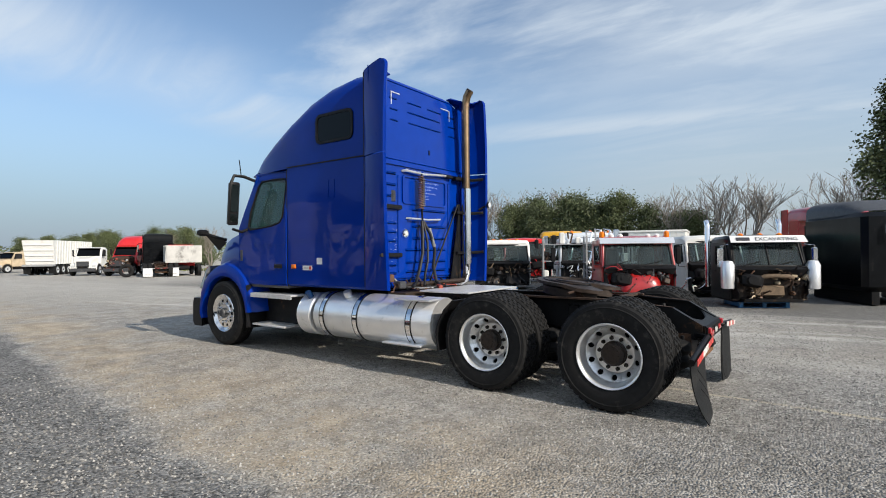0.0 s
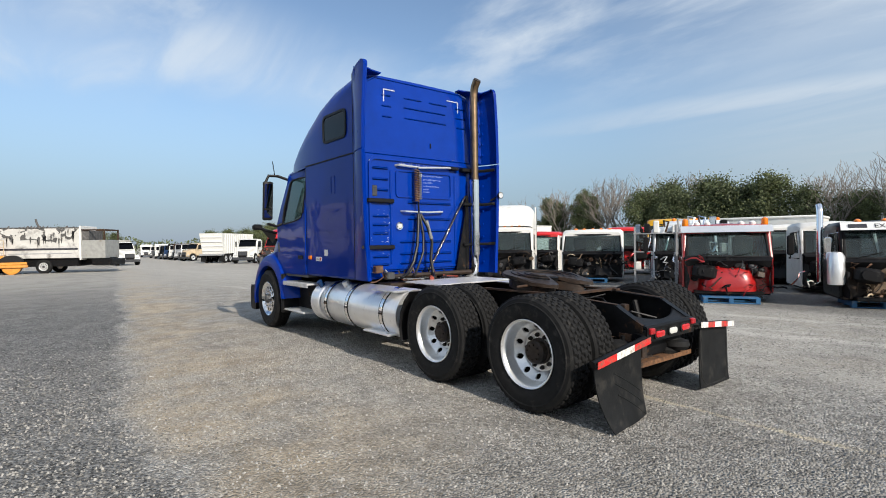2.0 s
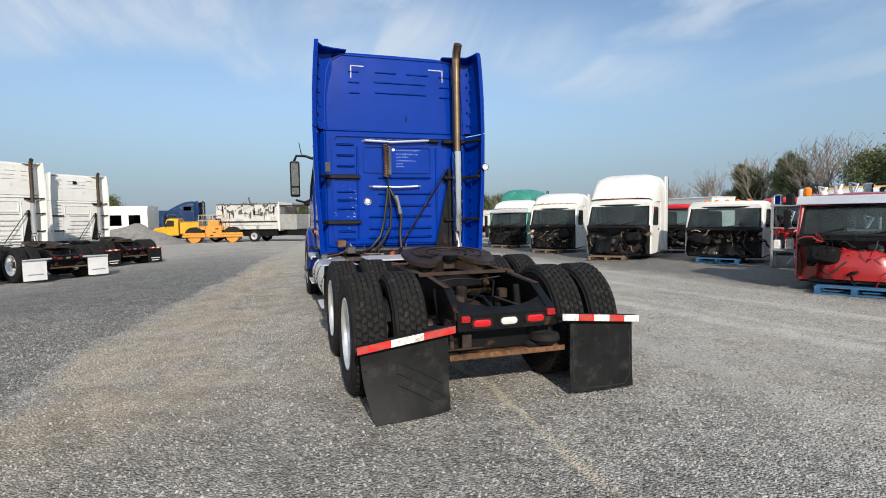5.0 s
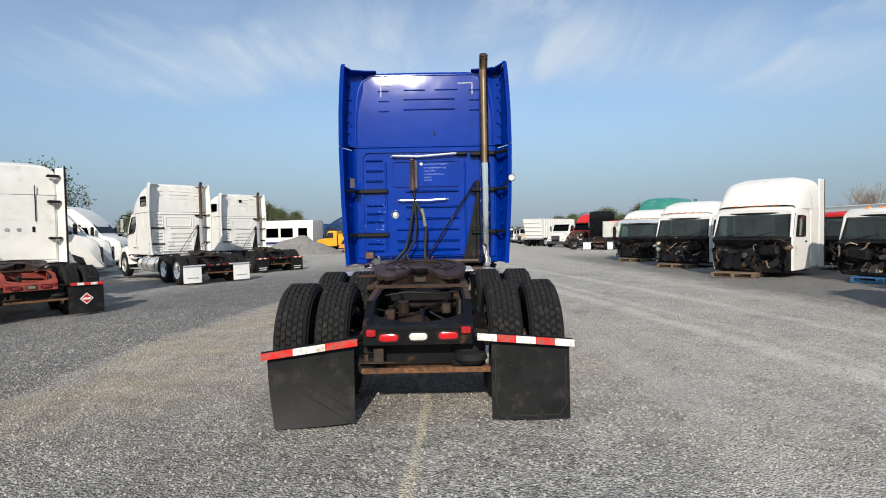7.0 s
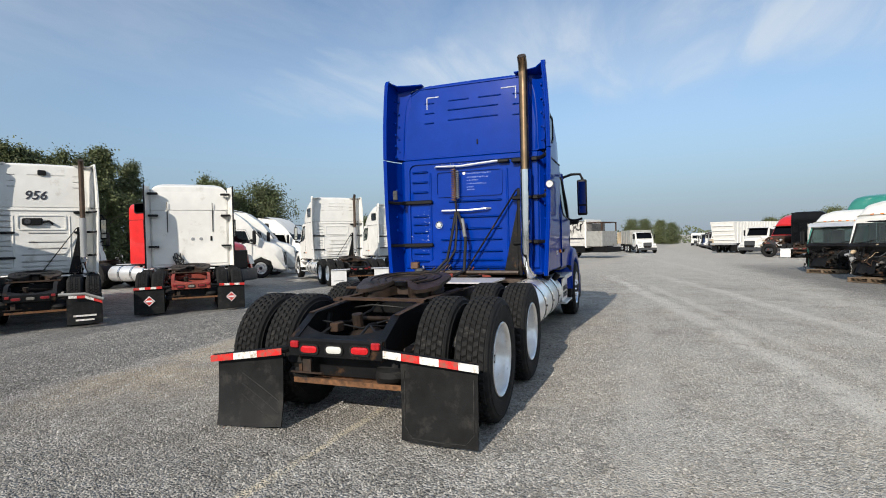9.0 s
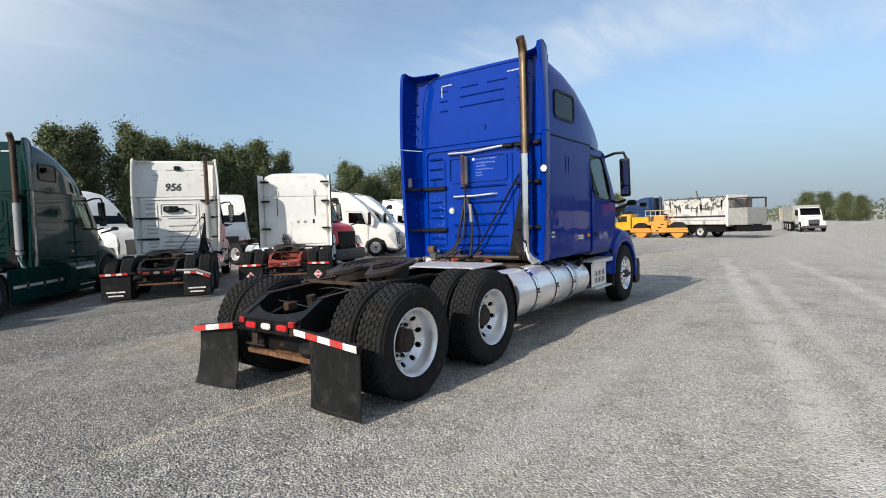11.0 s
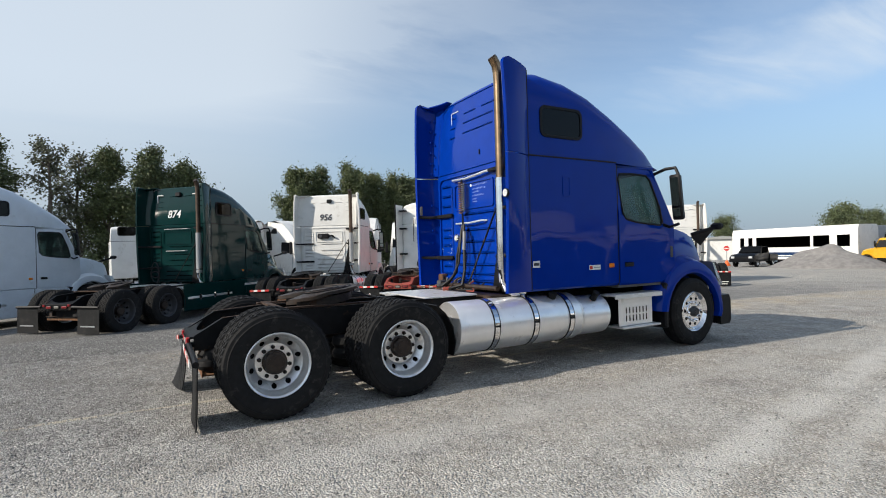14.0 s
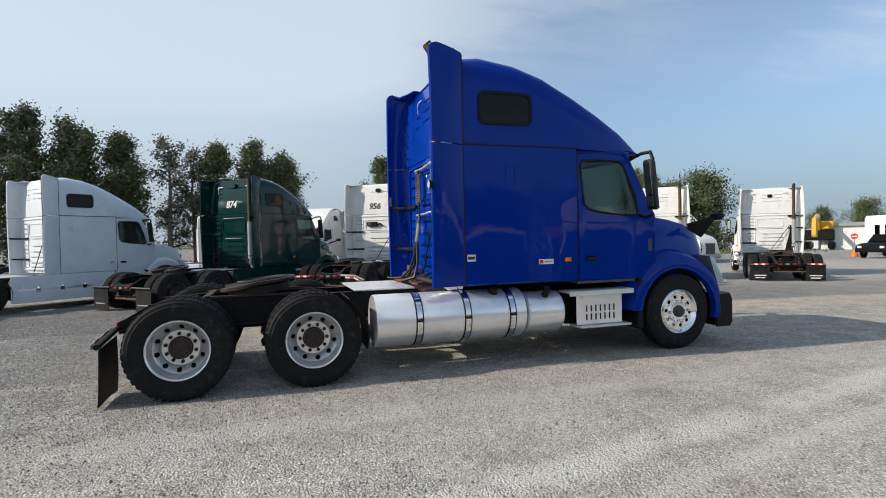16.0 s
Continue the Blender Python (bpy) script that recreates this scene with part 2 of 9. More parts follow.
DUST = (0.33, 0.30, 0.26)
BLUE = mat("blue_paint", (0.0002, 0.027, 0.27), 0.3, 0.0, 0.34, 0.05, 3.0, 0.0, 300, wave=0.006, coat_rough=0.02, spec=0.03)
BLUE_BACK = mat("blue_panel_paint", (0.0003, 0.030, 0.275), 0.3, 0.0, 0.6, 0.10, 4.0, 0.0, 200, wave=0.009, coat_rough=0.08, spec=0.04)
WHITE = mat("white_paint", (0.74, 0.735, 0.70), 0.4, 0.0, 0.1, 0.05, 3.0, 0.0002, 200, (0.46, 0.43, 0.38), 0.12, 1.6, wave=0.008, spec=0.25)
WHITE_B = mat("cool_white_paint", (0.66, 0.70, 0.74), 0.4, 0.0, 0.2, 0.05, 3.0, 0.0002, 200, (0.42, 0.42, 0.40), 0.12, 1.4, wave=0.008)
GREEN = mat("dark_green_paint", (0.004, 0.027, 0.025), 0.10, 0.0, 0.4, 0.1, 3.0, 0.0, 200, wave=0.008, spec=0.1)
TEAL = mat("teal_paint", (0.03, 0.22, 0.17), 0.35, 0.0, 0.5, 0.15, 2.0, 0.0, 1, (0.4, 0.45, 0.42), 0.12, 2.0)
RED = mat("red_paint", (0.36, 0.012, 0.012), 0.28, 0.0, 0.8, 0.15, 3.0, 0.0, 1, (0.18, 0.08, 0.06), 0.10, 3.0)
BRIGHT_RED = mat("bright_red_paint", (0.62, 0.02, 0.02), 0.3, 0.0, 0.6, 0.1, 3.0)
BLACKP = mat("black_paint", (0.0035, 0.004, 0.005), 0.28, 0.0, 0.12, 0.3, 3.0, 0.0, 1, (0.022, 0.020, 0.018), 0.10, 3.0, wave=0.008, spec=0.12)
NAVY = mat("faded_blue_paint", (0.004, 0.028, 0.095), 0.35, 0.0, 0.2, 0.15, 2.0, 0.0, 1, DUST, 0.08, 2.0)
YELLOW = mat("yellow_paint", (0.68, 0.36, 0.015), 0.38, 0.0, 0.4, 0.12, 3.0, 0.0, 1, (0.3, 0.2, 0.08), 0.08, 3.0)
ORANGE = mat("orange_paint", (0.62, 0.26, 0.035), 0.45, 0.0, 0.2, 0.15, 3.0, 0.0, 1, (0.25, 0.16, 0.08), 0.18, 2.5)
SKYBLUE = mat("bright_blue_paint", (0.04, 0.25, 0.55), 0.4, 0.0, 0.3, 0.12, 3.0)
TAN = mat("tan_machine_paint", (0.50, 0.40, 0.27), 0.5, 0.0, 0.0, 0.2, 2.0, 0.0, 1, (0.22, 0.15, 0.10), 0.2, 2.5)
GREYP = mat("grey_paint", (0.30, 0.31, 0.32), 0.45, 0.0, 0.2, 0.12, 3.0, 0.0, 1, DUST, 0.12, 3.0)
ALU = mat("polished_aluminium", (0.92, 0.92, 0.92), 0.30, 0.72, 0.0, 0.05, 4.0, 0.0008, 14, (0.50, 0.48, 0.44), 0.08, 5.0, wave=0.004)
RIM = mat("alloy_wheel_metal", (0.86, 0.86, 0.85), 0.30, 0.75, 0.0, 0.06, 14.0, 0.0006, 120, (0.45, 0.42, 0.38), 0.08, 16.0)
CHROME = mat("chrome", (0.86, 0.86, 0.87), 0.07, 1.0, 0.0, 0.04, 8.0, 0.0, 1, (0.42, 0.38, 0.32), 0.06, 12.0)
STACK = mat("heat_browned_steel", (0.33, 0.22, 0.13), 0.28, 1.0, 0.0, 0.25, 5.0, 0.0004, 80, (0.20, 0.12, 0.07), 0.16, 9.0)
OLDSTACK = mat("old_brown_steel", (0.085, 0.058, 0.042), 0.5, 0.6, 0.0, 0.35, 5.0, 0.0004, 80, (0.03, 0.022, 0.018), 0.3, 4.0)
SOOT = mat("sooty_steel", (0.05, 0.04, 0.035), 0.6, 0.4, 0.0, 0.3, 12.0)
TREAD = mat("diamond_plate", (0.76, 0.76, 0.74), 0.34, 0.45, 0.0, 0.08, 14.0, 0.002, 90, (0.36, 0.33, 0.29), 0.22, 6.0)
FRAME = mat("black_chassis_paint", (0.006, 0.0062, 0.007), 0.5, 0.0, 0.06, 0.4, 9.0, 0.0012, 60, (0.085, 0.045, 0.022), 0.12, 7.0, spec=0.16)
RUST = mat("rusty_steel", (0.052, 0.027, 0.015), 0.85, 0.1, 0.0, 0.5, 14.0, 0.004, 70, (0.018, 0.013, 0.010), 0.42, 7.0)
REDRUST = mat("red_oxide_steel", (0.26, 0.045, 0.028), 0.7, 0.0, 0.0, 0.35, 12.0, 0.002, 70, (0.06, 0.03, 0.02), 0.25, 6.0)
SCALE = mat("scaly_rust", (0.15, 0.070, 0.030), 0.9, 0.0, 0.0, 0.5, 22.0, 0.004, 60, (0.03, 0.02, 0.015), 0.45, 9.0)
NUTS = mat("dark_wheel_nut", (0.028, 0.022, 0.018), 0.6, 0.3, vary=0.4, scale=30)
GREASE = mat("greasy_brown_steel", (0.034, 0.021, 0.014), 0.5, 0.2, 0.0, 0.5, 9.0, 0.003, 45, (0.012, 0.010, 0.008), 0.45, 5.0)
RUBBER = mat("tyre_rubber", (0.0125, 0.0125, 0.0128), 0.75, 0.0, 0.0, 0.25, 14.0, 0.0008, 180, (0.05, 0.047, 0.042), 0.16, 12.0, spec=0.2)
FLAP = mat("mud_flap_rubber", (0.0085, 0.009, 0.0095), 0.55, 0.0, 0.0, 0.3, 8.0, 0.0015, 60, (0.035, 0.033, 0.030), 0.30, 7.0, spec=0.2)
FLAP_W = mat("worn_flap_rubber", (0.030, 0.030, 0.029), 0.6, 0.0, 0.0, 0.4, 20.0, 0.001, 80, (0.012, 0.012, 0.012), 0.45, 14.0, spec=0.2)
PLASTIC = mat("black_plastic", (0.009, 0.009, 0.010), 0.5, 0.0, 0.0, 0.25, 10.0, 0.0006, 200, (0.06, 0.055, 0.05), 0.08, 7.0, spec=0.2)
GREYPL = mat("grey_plastic", (0.045, 0.047, 0.052), 0.5, 0.0, 0.0, 0.2, 8.0, 0.0006, 200, (0.2, 0.19, 0.17), 0.15, 7.0)
DARK = mat("dark_recess", (0.010, 0.010, 0.011), 0.8, vary=0.3)
SEAT = mat("cloth_trim", (0.11, 0.105, 0.10), 0.9, vary=0.2, bump=0.001, bump_scale=300)
TAPE_R = mat("red_reflective_tape", (0.62, 0.022, 0.02), 0.32, vary=0.14, scale=30, dirt=(0.22, 0.10, 0.07), dirt_amount=0.50, dirt_scale=22)
TAPE_W = mat("white_reflective_tape", (0.78, 0.77, 0.74), 0.32, vary=0.08, scale=30, dirt=(0.34, 0.27, 0.20), dirt_amount=0.50, dirt_scale=22)
LENS_R = mat("red_lens", (0.52, 0.010, 0.014), 0.12, coat=0.8, vary=0.2, scale=30)
LENS_MK = mat("scuffed_red_lens", (0.36, 0.010, 0.014), 0.3, coat=0.3, vary=0.3, scale=40)
LENS_W = mat("clear_lens", (0.60, 0.60, 0.56), 0.15, coat=0.8, vary=0.08)
LENS_RD = mat("dusty_red_lens", (0.20, 0.012, 0.014), 0.3, coat=0.3, vary=0.3, scale=20)
LENS_GD = mat("dusty_clear_lens", (0.18, 0.17, 0.15), 0.3, coat=0.3, vary=0.3, scale=20)
LENS_A = mat("amber_lens", (0.85, 0.22, 0.01), 0.15, coat=0.8, vary=0.1)
MIRROR = mat("mirror_glass", (0.62, 0.66, 0.64), 0.02, 1.0, vary=0.02)
HOSE_D = mat("black_hose", (0.006, 0.006, 0.0065), 0.5, vary=0.3, bump=0.001, bump_scale=150)
HOSE_G = mat("grey_hose", (0.18, 0.19, 0.20), 0.5, vary=0.3)
WIRE_T = mat("copper_tan_wire", (0.12, 0.060, 0.032), 0.5, vary=0.4)
DECAL = mat("white_sticker", (0.76, 0.76, 0.75), 0.4, vary=0.05)
DECAL_D = mat("dark_print", (0.03, 0.03, 0.04), 0.5)
DECAL_R = mat("red_print", (0.55, 0.04, 0.03), 0.45)
WOODP = mat("pallet_wood", (0.15, 0.105, 0.066), 0.8, vary=0.3, scale=9, bump=0.002, bump_scale=60, rnd=0.2)
BLUEP = mat("blue_pallet_paint", (0.022, 0.115, 0.25), 0.6, vary=0.2, scale=9, dirt=(0.16, 0.15, 0.13), dirt_amount=0.2, rnd=0.15)
HEADLENS = mat("headlamp_lens", (0.15, 0.16, 0.17), 0.12, coat=0.9)
HAZE_W = mat("frosted_lens", (0.55, 0.57, 0.58), 0.25, coat=0.6)
BURN = mat("scorched_white_panel", (0.56, 0.55, 0.52), 0.6, vary=0.1, scale=2, dirt=(0.08, 0.07, 0.065), dirt_amount=0.30, dirt_scale=1.1)
SCORCH = mat("burnt_skin", (0.085, 0.082, 0.080), 0.75, vary=0.4, scale=5, bump=0.01, bump_scale=20, dirt=(0.22, 0.21, 0.20), dirt_amount=0.25, dirt_scale=4.0)
GALV = mat("galvanised_panel", (0.36, 0.36, 0.34), 0.5, 0.3, vary=0.15, scale=4, dirt=(0.18, 0.15, 0.12), dirt_amount=0.2)
BARK = mat("bark", (0.13, 0.105, 0.085), 0.9, vary=0.3, scale=5, bump=0.01, bump_scale=20)
BAREW = mat("bare_branch", (0.27, 0.235, 0.20), 0.9, vary=0.25, scale=5)
LEAF = mat("poplar_leaf", (0.108, 0.130, 0.052), 0.6, vary=0.3, scale=1.5, island=0.45)
LEAF2 = mat("dark_leaf", (0.094, 0.116, 0.050), 0.6, vary=0.3, scale=1.5, island=0.45)
LEAF3 = mat("greyish_leaf", (0.115, 0.12, 0.075), 0.65, vary=0.3, scale=1.5, island=0.4)
GRASS = mat("dry_grass", (0.13, 0.14, 0.05), 0.8, vary=0.35, scale=3, island=0.35)
CONE = mat("traffic_orange", (0.75, 0.13, 0.02), 0.5, vary=0.1)
PILE = mat("stone_dust", (0.215, 0.205, 0.195), 0.95, vary=0.18, scale=3, bump=0.03, bump_scale=14, dirt=(0.14, 0.135, 0.13), dirt_amount=0.3, dirt_scale=1.2)
STONE = mat("loose_gravel", (0.26, 0.25, 0.23), 0.92, vary=0.12, scale=30, island=0.6)
GLASS = glass("cab_glass", (0.46, 0.54, 0.52), 0.02, 0.04, 1.4)
GLASS_D = glass("tinted_glass", (0.035, 0.04, 0.045))
GLASS_W = glass("windscreen_glass", (0.50, 0.60, 0.60), 0.03, 0.05, 1.5)


# ---- mesh helpers ----
class Geo:
    """Collects vertices and faces for one mesh."""

    def __init__(self):
        self.v, self.f = [], []

    def add(self, verts, faces):
        n = len(self.v)
        self.v += [tuple(p) for p in verts]
        self.f += [tuple(i + n for i in f) for f in faces]
        return self

    def box(self, x0, x1, y0, y1, z0, z1, b=0.0):
        """A box; b: width of its chamfered edges."""
        x0, x1 = min(x0, x1), max(x0, x1)
        y0, y1 = min(y0, y1), max(y0, y1)
        z0, z1 = min(z0, z1), max(z0, z1)
        b = min(b, 0.49 * min(x1 - x0, y1 - y0, z1 - z0))
        if b <= 0:
            vs = [(x, y, z) for x in (x0, x1) for y in (y0, y1) for z in (z0, z1)]
            return self.add(vs, [(0, 1, 3, 2), (4, 6, 7, 5), (0, 4, 5, 1), (2, 3, 7, 6), (0, 2, 6, 4), (1, 5, 7, 3)])
        rings = []
        for z, i in ((z0, b), (z0 + b, 0), (z1 - b, 0), (z1, b)):
            c = b
            rings.append([(x0 + i, y0 + i + c, z), (x0 + i + c, y0 + i, z), (x1 - i - c, y0 + i, z), (x1 - i, y0 + i + c, z),
                          (x1 - i, y1 - i - c, z), (x1 - i - c, y1 - i, z), (x0 + i + c, y1 - i, z), (x0 + i, y1 - i - c, z)])
        return self.loft(rings, caps=True)

    def loft(self, rings, caps=False, closed=True):
        n = len(rings[0])
        vs = [p for r in rings for p in r]
        fs = []
        for i in range(len(rings) - 1):
            for j in range(n if closed else n - 1):
                k = (j + 1) % n
                fs.append((i * n + j, i * n + k, (i + 1) * n + k, (i + 1) * n + j))
        if caps:
            fs.append(tuple(range(n))[::-1])
            fs.append(tuple(range((len(rings) - 1) * n, len(rings) * n)))
        return self.add(vs, fs)

    def cyl(self, p0, p1, r, seg=12, r1=None, caps=True):
        return self.tube([p0, p1], r, seg, caps, radii=[r, r if r1 is None else r1])

    def tube(self, pts, r, seg=8, caps=True, radii=None):
        pts = [Vector(p) for p in pts]
        rings = []
        up = None
        for i, p in enumerate(pts):
            d = (pts[min(i + 1, len(pts) - 1)] - pts[max(i - 1, 0)]).normalized()
            if up is None:
                up = Vector((0, 0, 1)) if abs(d.z) < 0.9 else Vector((1, 0, 0))
            s = d.cross(up)
            s = s.normalized() if s.length > 1e-4 else d.orthogonal().normalized()
            up = s.cross(d).normalized()
            rr = radii[i] if radii else r
            rings.append([p + rr * (math.cos(2 * math.pi * k / seg) * s + math.sin(2 * math.pi * k / seg) * up) for k in range(seg)])
        return self.loft(rings, caps)

    def lathe(self, profile, seg=40, axis="y", centre=(0, 0, 0), closed=False):
        """Profile of (radius, along) turned round an axis."""
        rings = []
        for k in range(seg):
            a = 2 * math.pi * k / seg
            c, s = math.cos(a), math.sin(a)
            row = []
            for r, h in profile:
                if axis == "y":
                    p = (r * c, h, r * s)
                elif axis == "x":
                    p = (h, r * c, r * s)
                else:
                    p = (r * c, r * s, h)
                row.append((p[0] + centre[0], p[1] + centre[1], p[2] + centre[2]))
            rings.append(row)
        n, m = seg, len(profile)
        vs = [p for r in rings for p in r]
        fs = []
        for i in range(n):
            j = (i + 1) % n
            for k in range(m if closed else m - 1):
                l = (k + 1) % m
                fs.append((i * m + k, j * m + k, j * m + l, i * m + l))
        return self.add(vs, fs)

    def plate(self, pts, thick):
        """A flat or bent polygon of points, thickened along the given vector."""
        t = Vector(thick)
        a = [Vector(p) for p in pts]
        return self.loft([a, [p + t for p in a]], caps=True)

    def ring_plate(self, outer, inner, thick):
        """A plate with one hole; outer and inner have the same count of points."""
        t = Vector(thick)
        o, i = [Vector(p) for p in outer], [Vector(p) for p in inner]
        return self.loft([o, [p + t for p in o], [p + t for p in i], i, o])

    def sheet(self, grid, thick=None):
        """A curved sheet from rows of points; thick: a vector that gives it depth."""
        rows, n = len(grid), len(grid[0])
        vs = [Vector(p) for r in grid for p in r]
        fs = [(i * n + j, i * n + j + 1, (i + 1) * n + j + 1, (i + 1) * n + j) for i in range(rows - 1) for j in range(n - 1)]
        if thick is None:
            return self.add(vs, fs)
        t, m = Vector(thick), len(vs)
        fs += [tuple(m + q for q in reversed(f)) for f in fs]
        rim = [j for j in range(n)] + [i * n + n - 1 for i in range(1, rows)] + [(rows - 1) * n + j for j in range(n - 2, -1, -1)] + [i * n for i in range(rows - 2, 0, -1)]
        fs += [(rim[k], rim[(k + 1) % len(rim)], m + rim[(k + 1) % len(rim)], m + rim[k]) for k in range(len(rim))]
        return self.add(vs + [p + t for p in vs], fs)

    def mirrored(self):
        g = Geo()
        g.v = [(x, -y, z) for x, y, z in self.v]
        g.f = [tuple(reversed(f)) for f in self.f]
        return g

    def moved(self, m):
        g = Geo()
        g.v = [tuple(m @ Vector(p)) for p in self.v]
        g.f = list(self.f)
        return g

    def mesh(self, name, material, smooth=35):
        me = bpy.data.meshes.new(name)
        me.from_pydata(self.v, [], self.f)
        if material:
            me.materials.append(material)
        bm = bmesh.new()
        bm.from_mesh(me)
        bmesh.ops.recalc_face_normals(bm, faces=bm.faces)
        bm.to_mesh(me)
        bm.free()
        if smooth:
            me.polygons.foreach_set("use_smooth", [True] * len(me.polygons))
            me.set_sharp_from_angle(angle=radians(smooth))
        me.update()
        return me


def part(name, geo, material, parent, label="", smooth=35):
    """One mesh object under a thing or a part."""
    ob = new(name, geo if isinstance(geo, bpy.types.Mesh) else geo.mesh(name, material, smooth))
    ob.parent = parent
    if label:
        ob["label"] = label
    return ob


def thing(name, x, y, z, rz, label, category, group="", kind=""):
    ob = new(name)
    ob.matrix_world = pose(x, y, z, 0, 0, rz)
    ob.empty_display_size = 0.2
    return tagged(ob, label, category, group, kind)


def single(name, geo, material, label, category, group="", kind="", m=None, smooth=35):
    ob = new(name, geo.mesh(name, material, smooth))
    if m is not None:
        ob.matrix_world = m
    return tagged(ob, label, category, group, kind)


def word(name, text, size, material, parent, m, label="", bold=0.0, slant=0.0):
    cu = bpy.data.curves.new(name, "FONT")
    cu.body, cu.size, cu.extrude, cu.align_x, cu.align_y = text, size, 0.002, "CENTER", "CENTER"
    cu.offset, cu.shear = bold, slant
    tmp = new("lettering_source", cu)
    me = bpy.data.meshes.new_from_object(tmp.evaluated_get(bpy.context.evaluated_depsgraph_get()))
    bpy.data.objects.remove(tmp)
    me.transform(m)
    me.materials.clear()
    me.materials.append(material)
    return part(name, me, material, parent, label)


def ground_z(x, y=8.0):
    """The yard falls away gently towards its far end and a little towards the parked row."""
    s = -x - 10
    s = 0.5 * (s + math.sqrt(s * s + 9))
    q = min(1.0, max(0.0, (2.6 - y) / 4.6)) * min(1.0, max(0.0, (x + 40) / 18))
    return -0.012 * min(s, 110) - 0.13 * q * q * (3 - 2 * q)


def rounded(x0, x1, z0, z1, r, y, n=4):
    """A rounded rectangle in a plane y, as points."""
    pts = []
    for cx, cz, a0 in ((x1 - r, z1 - r, 0), (x0 + r, z1 - r, 90), (x0 + r, z0 + r, 180), (x1 - r, z0 + r, 270)):
        for k in range(n + 1):
            a = radians(a0 + 90 * k / n)
            pts.append((cx + r * math.cos(a), y, cz + r * math.sin(a)))
    return pts


def lerp(table, x):
    """A value between the rows of a table of (x, value)."""
    for (a, va), (b, vb) in zip(table, table[1:]):
        if x <= b:
            t = max(0.0, (x - a) / (b - a))
            return va + (vb - va) * t
    return table[-1][1]


# ---- wheels ----
def tyre_geo(tread="block", width=0.28, R=0.515):
    """A road tyre as one closed skin; tread: block, rib or smooth."""
    h = width / 2
    side = [(0.288, -h + 0.035), (0.31, -h + 0.018), (0.35, -h + 0.004), (0.40, -h), (0.44, -h + 0.002), (0.447, -h - 0.003), (0.454, -h + 0.004), (0.482, -h + 0.010),
            (R - 0.022, -h + 0.022)]
    low = R - (0.015 if tread == "block" else 0.010)
    seg = 184 if tread == "block" else 64
    rows, span = 5, width - 0.056
    w = span / rows
    across = []                                     # (along the axle, row or None in a groove)
    for row in range(rows):
        y0 = -h + 0.028 + row * w
        across += [(y0, None), (y0 + 0.004, row), (y0 + w - 0.008, row), (y0 + w - 0.004, None)]
    across.append((h - 0.028, None))
    rings = []
    for k in range(seg):
        a = 2 * math.pi * k / seg
        prof = list(side)
        for yy, row in across:
            up = row is not None and (tread != "block" or (k + 2 * (row % 2)) % 4 != 0)
            r = R if tread == "smooth" or up else low
            prof.append((r - 0.006 * (abs(yy) / h) ** 4, yy))
        prof += [(r, -y) for r, y in reversed(side)]
        ring = []
        for r, yy in prof:
            f = (yy + h - 0.028) / w
            lean = (0.030 if int(f) % 2 else -0.030) * (f - int(f) - 0.5) if tread == "block" and abs(yy) < h - 0.029 else 0.0
            ring.append((r * math.cos(a + lean), yy, r * math.sin(a + lean)))
        rings.append(ring)
    return Geo().loft(rings + rings[:1], closed=False)


def holed_disc(g, rise, r_in, r_out, n=10, hole=0.031, at=0.198, depth=0.016, turn=0.0):
    """A ring-shaped dished disc with round hand holes; rise gives its place along the axle at a radius."""
    step = 2 * math.pi / n

    def at_rise(v):
        return Vector((v.x, rise(math.hypot(v.x, v.z)), v.z))
    for k in range(n):
        a0 = k * step + turn
        am, a1 = a0 + step / 2, a0 + step
        edge = [(r_out, a0), (r_out, am - step / 4), (r_out, am), (r_out, am + step / 4), (r_out, a1), (at, a1), (r_in, a1), (r_in, am), (r_in, a0), (at, a0)]
        outer = [Vector((r * math.cos(a), 0, r * math.sin(a))) for r, a in edge]
        c = Vector((at * math.cos(am), 0, at * math.sin(am)))
        inner = [c + (p - c).normalized() * hole for p in outer]
        top = [at_rise(p) for p in inner]
        g.loft([[at_rise(p) for p in outer], top, [p - Vector((0, depth, 0)) for p in top]])


def drive_rim_geo():
    """A deep outer dual rim: a flat nut flange in a dished, holed bowl; its face points to +y."""
    g = Geo()
    bowl = lambda r: lerp([(0.0, -0.070), (0.182, -0.070), (0.192, -0.058), (0.255, 0.004)], r)
    g.lathe([(0.287, 0.07), (0.303, 0.122), (0.306, 0.128), (0.301, 0.133), (0.293, 0.128), (0.281, 0.112), (0.277, 0.08), (0.270, 0.045), (0.262, 0.018), (0.255, 0.004)], 48)
    holed_disc(g, bowl, 0.192, 0.255, hole=0.026, at=0.223)
    g.lathe([(0.192, -0.058), (0.182, -0.070), (0.150, -0.070), (0.085, -0.070)], 40)
    return g


def steer_rim_geo():
    g = Geo()
    g.lathe([(0.287, 0.07), (0.303, 0.122), (0.306, 0.128), (0.301, 0.133), (0.290, 0.126), (0.270, 0.085), (0.258, 0.075), (0.246, 0.085), (0.238, 0.100)], 48)
    holed_disc(g, lambda r: 0.100, 0.160, 0.238, hole=0.027, at=0.20)
    g.lathe([(0.160, 0.100), (0.150, 0.112), (0.08, 0.114)], 40)
    return g


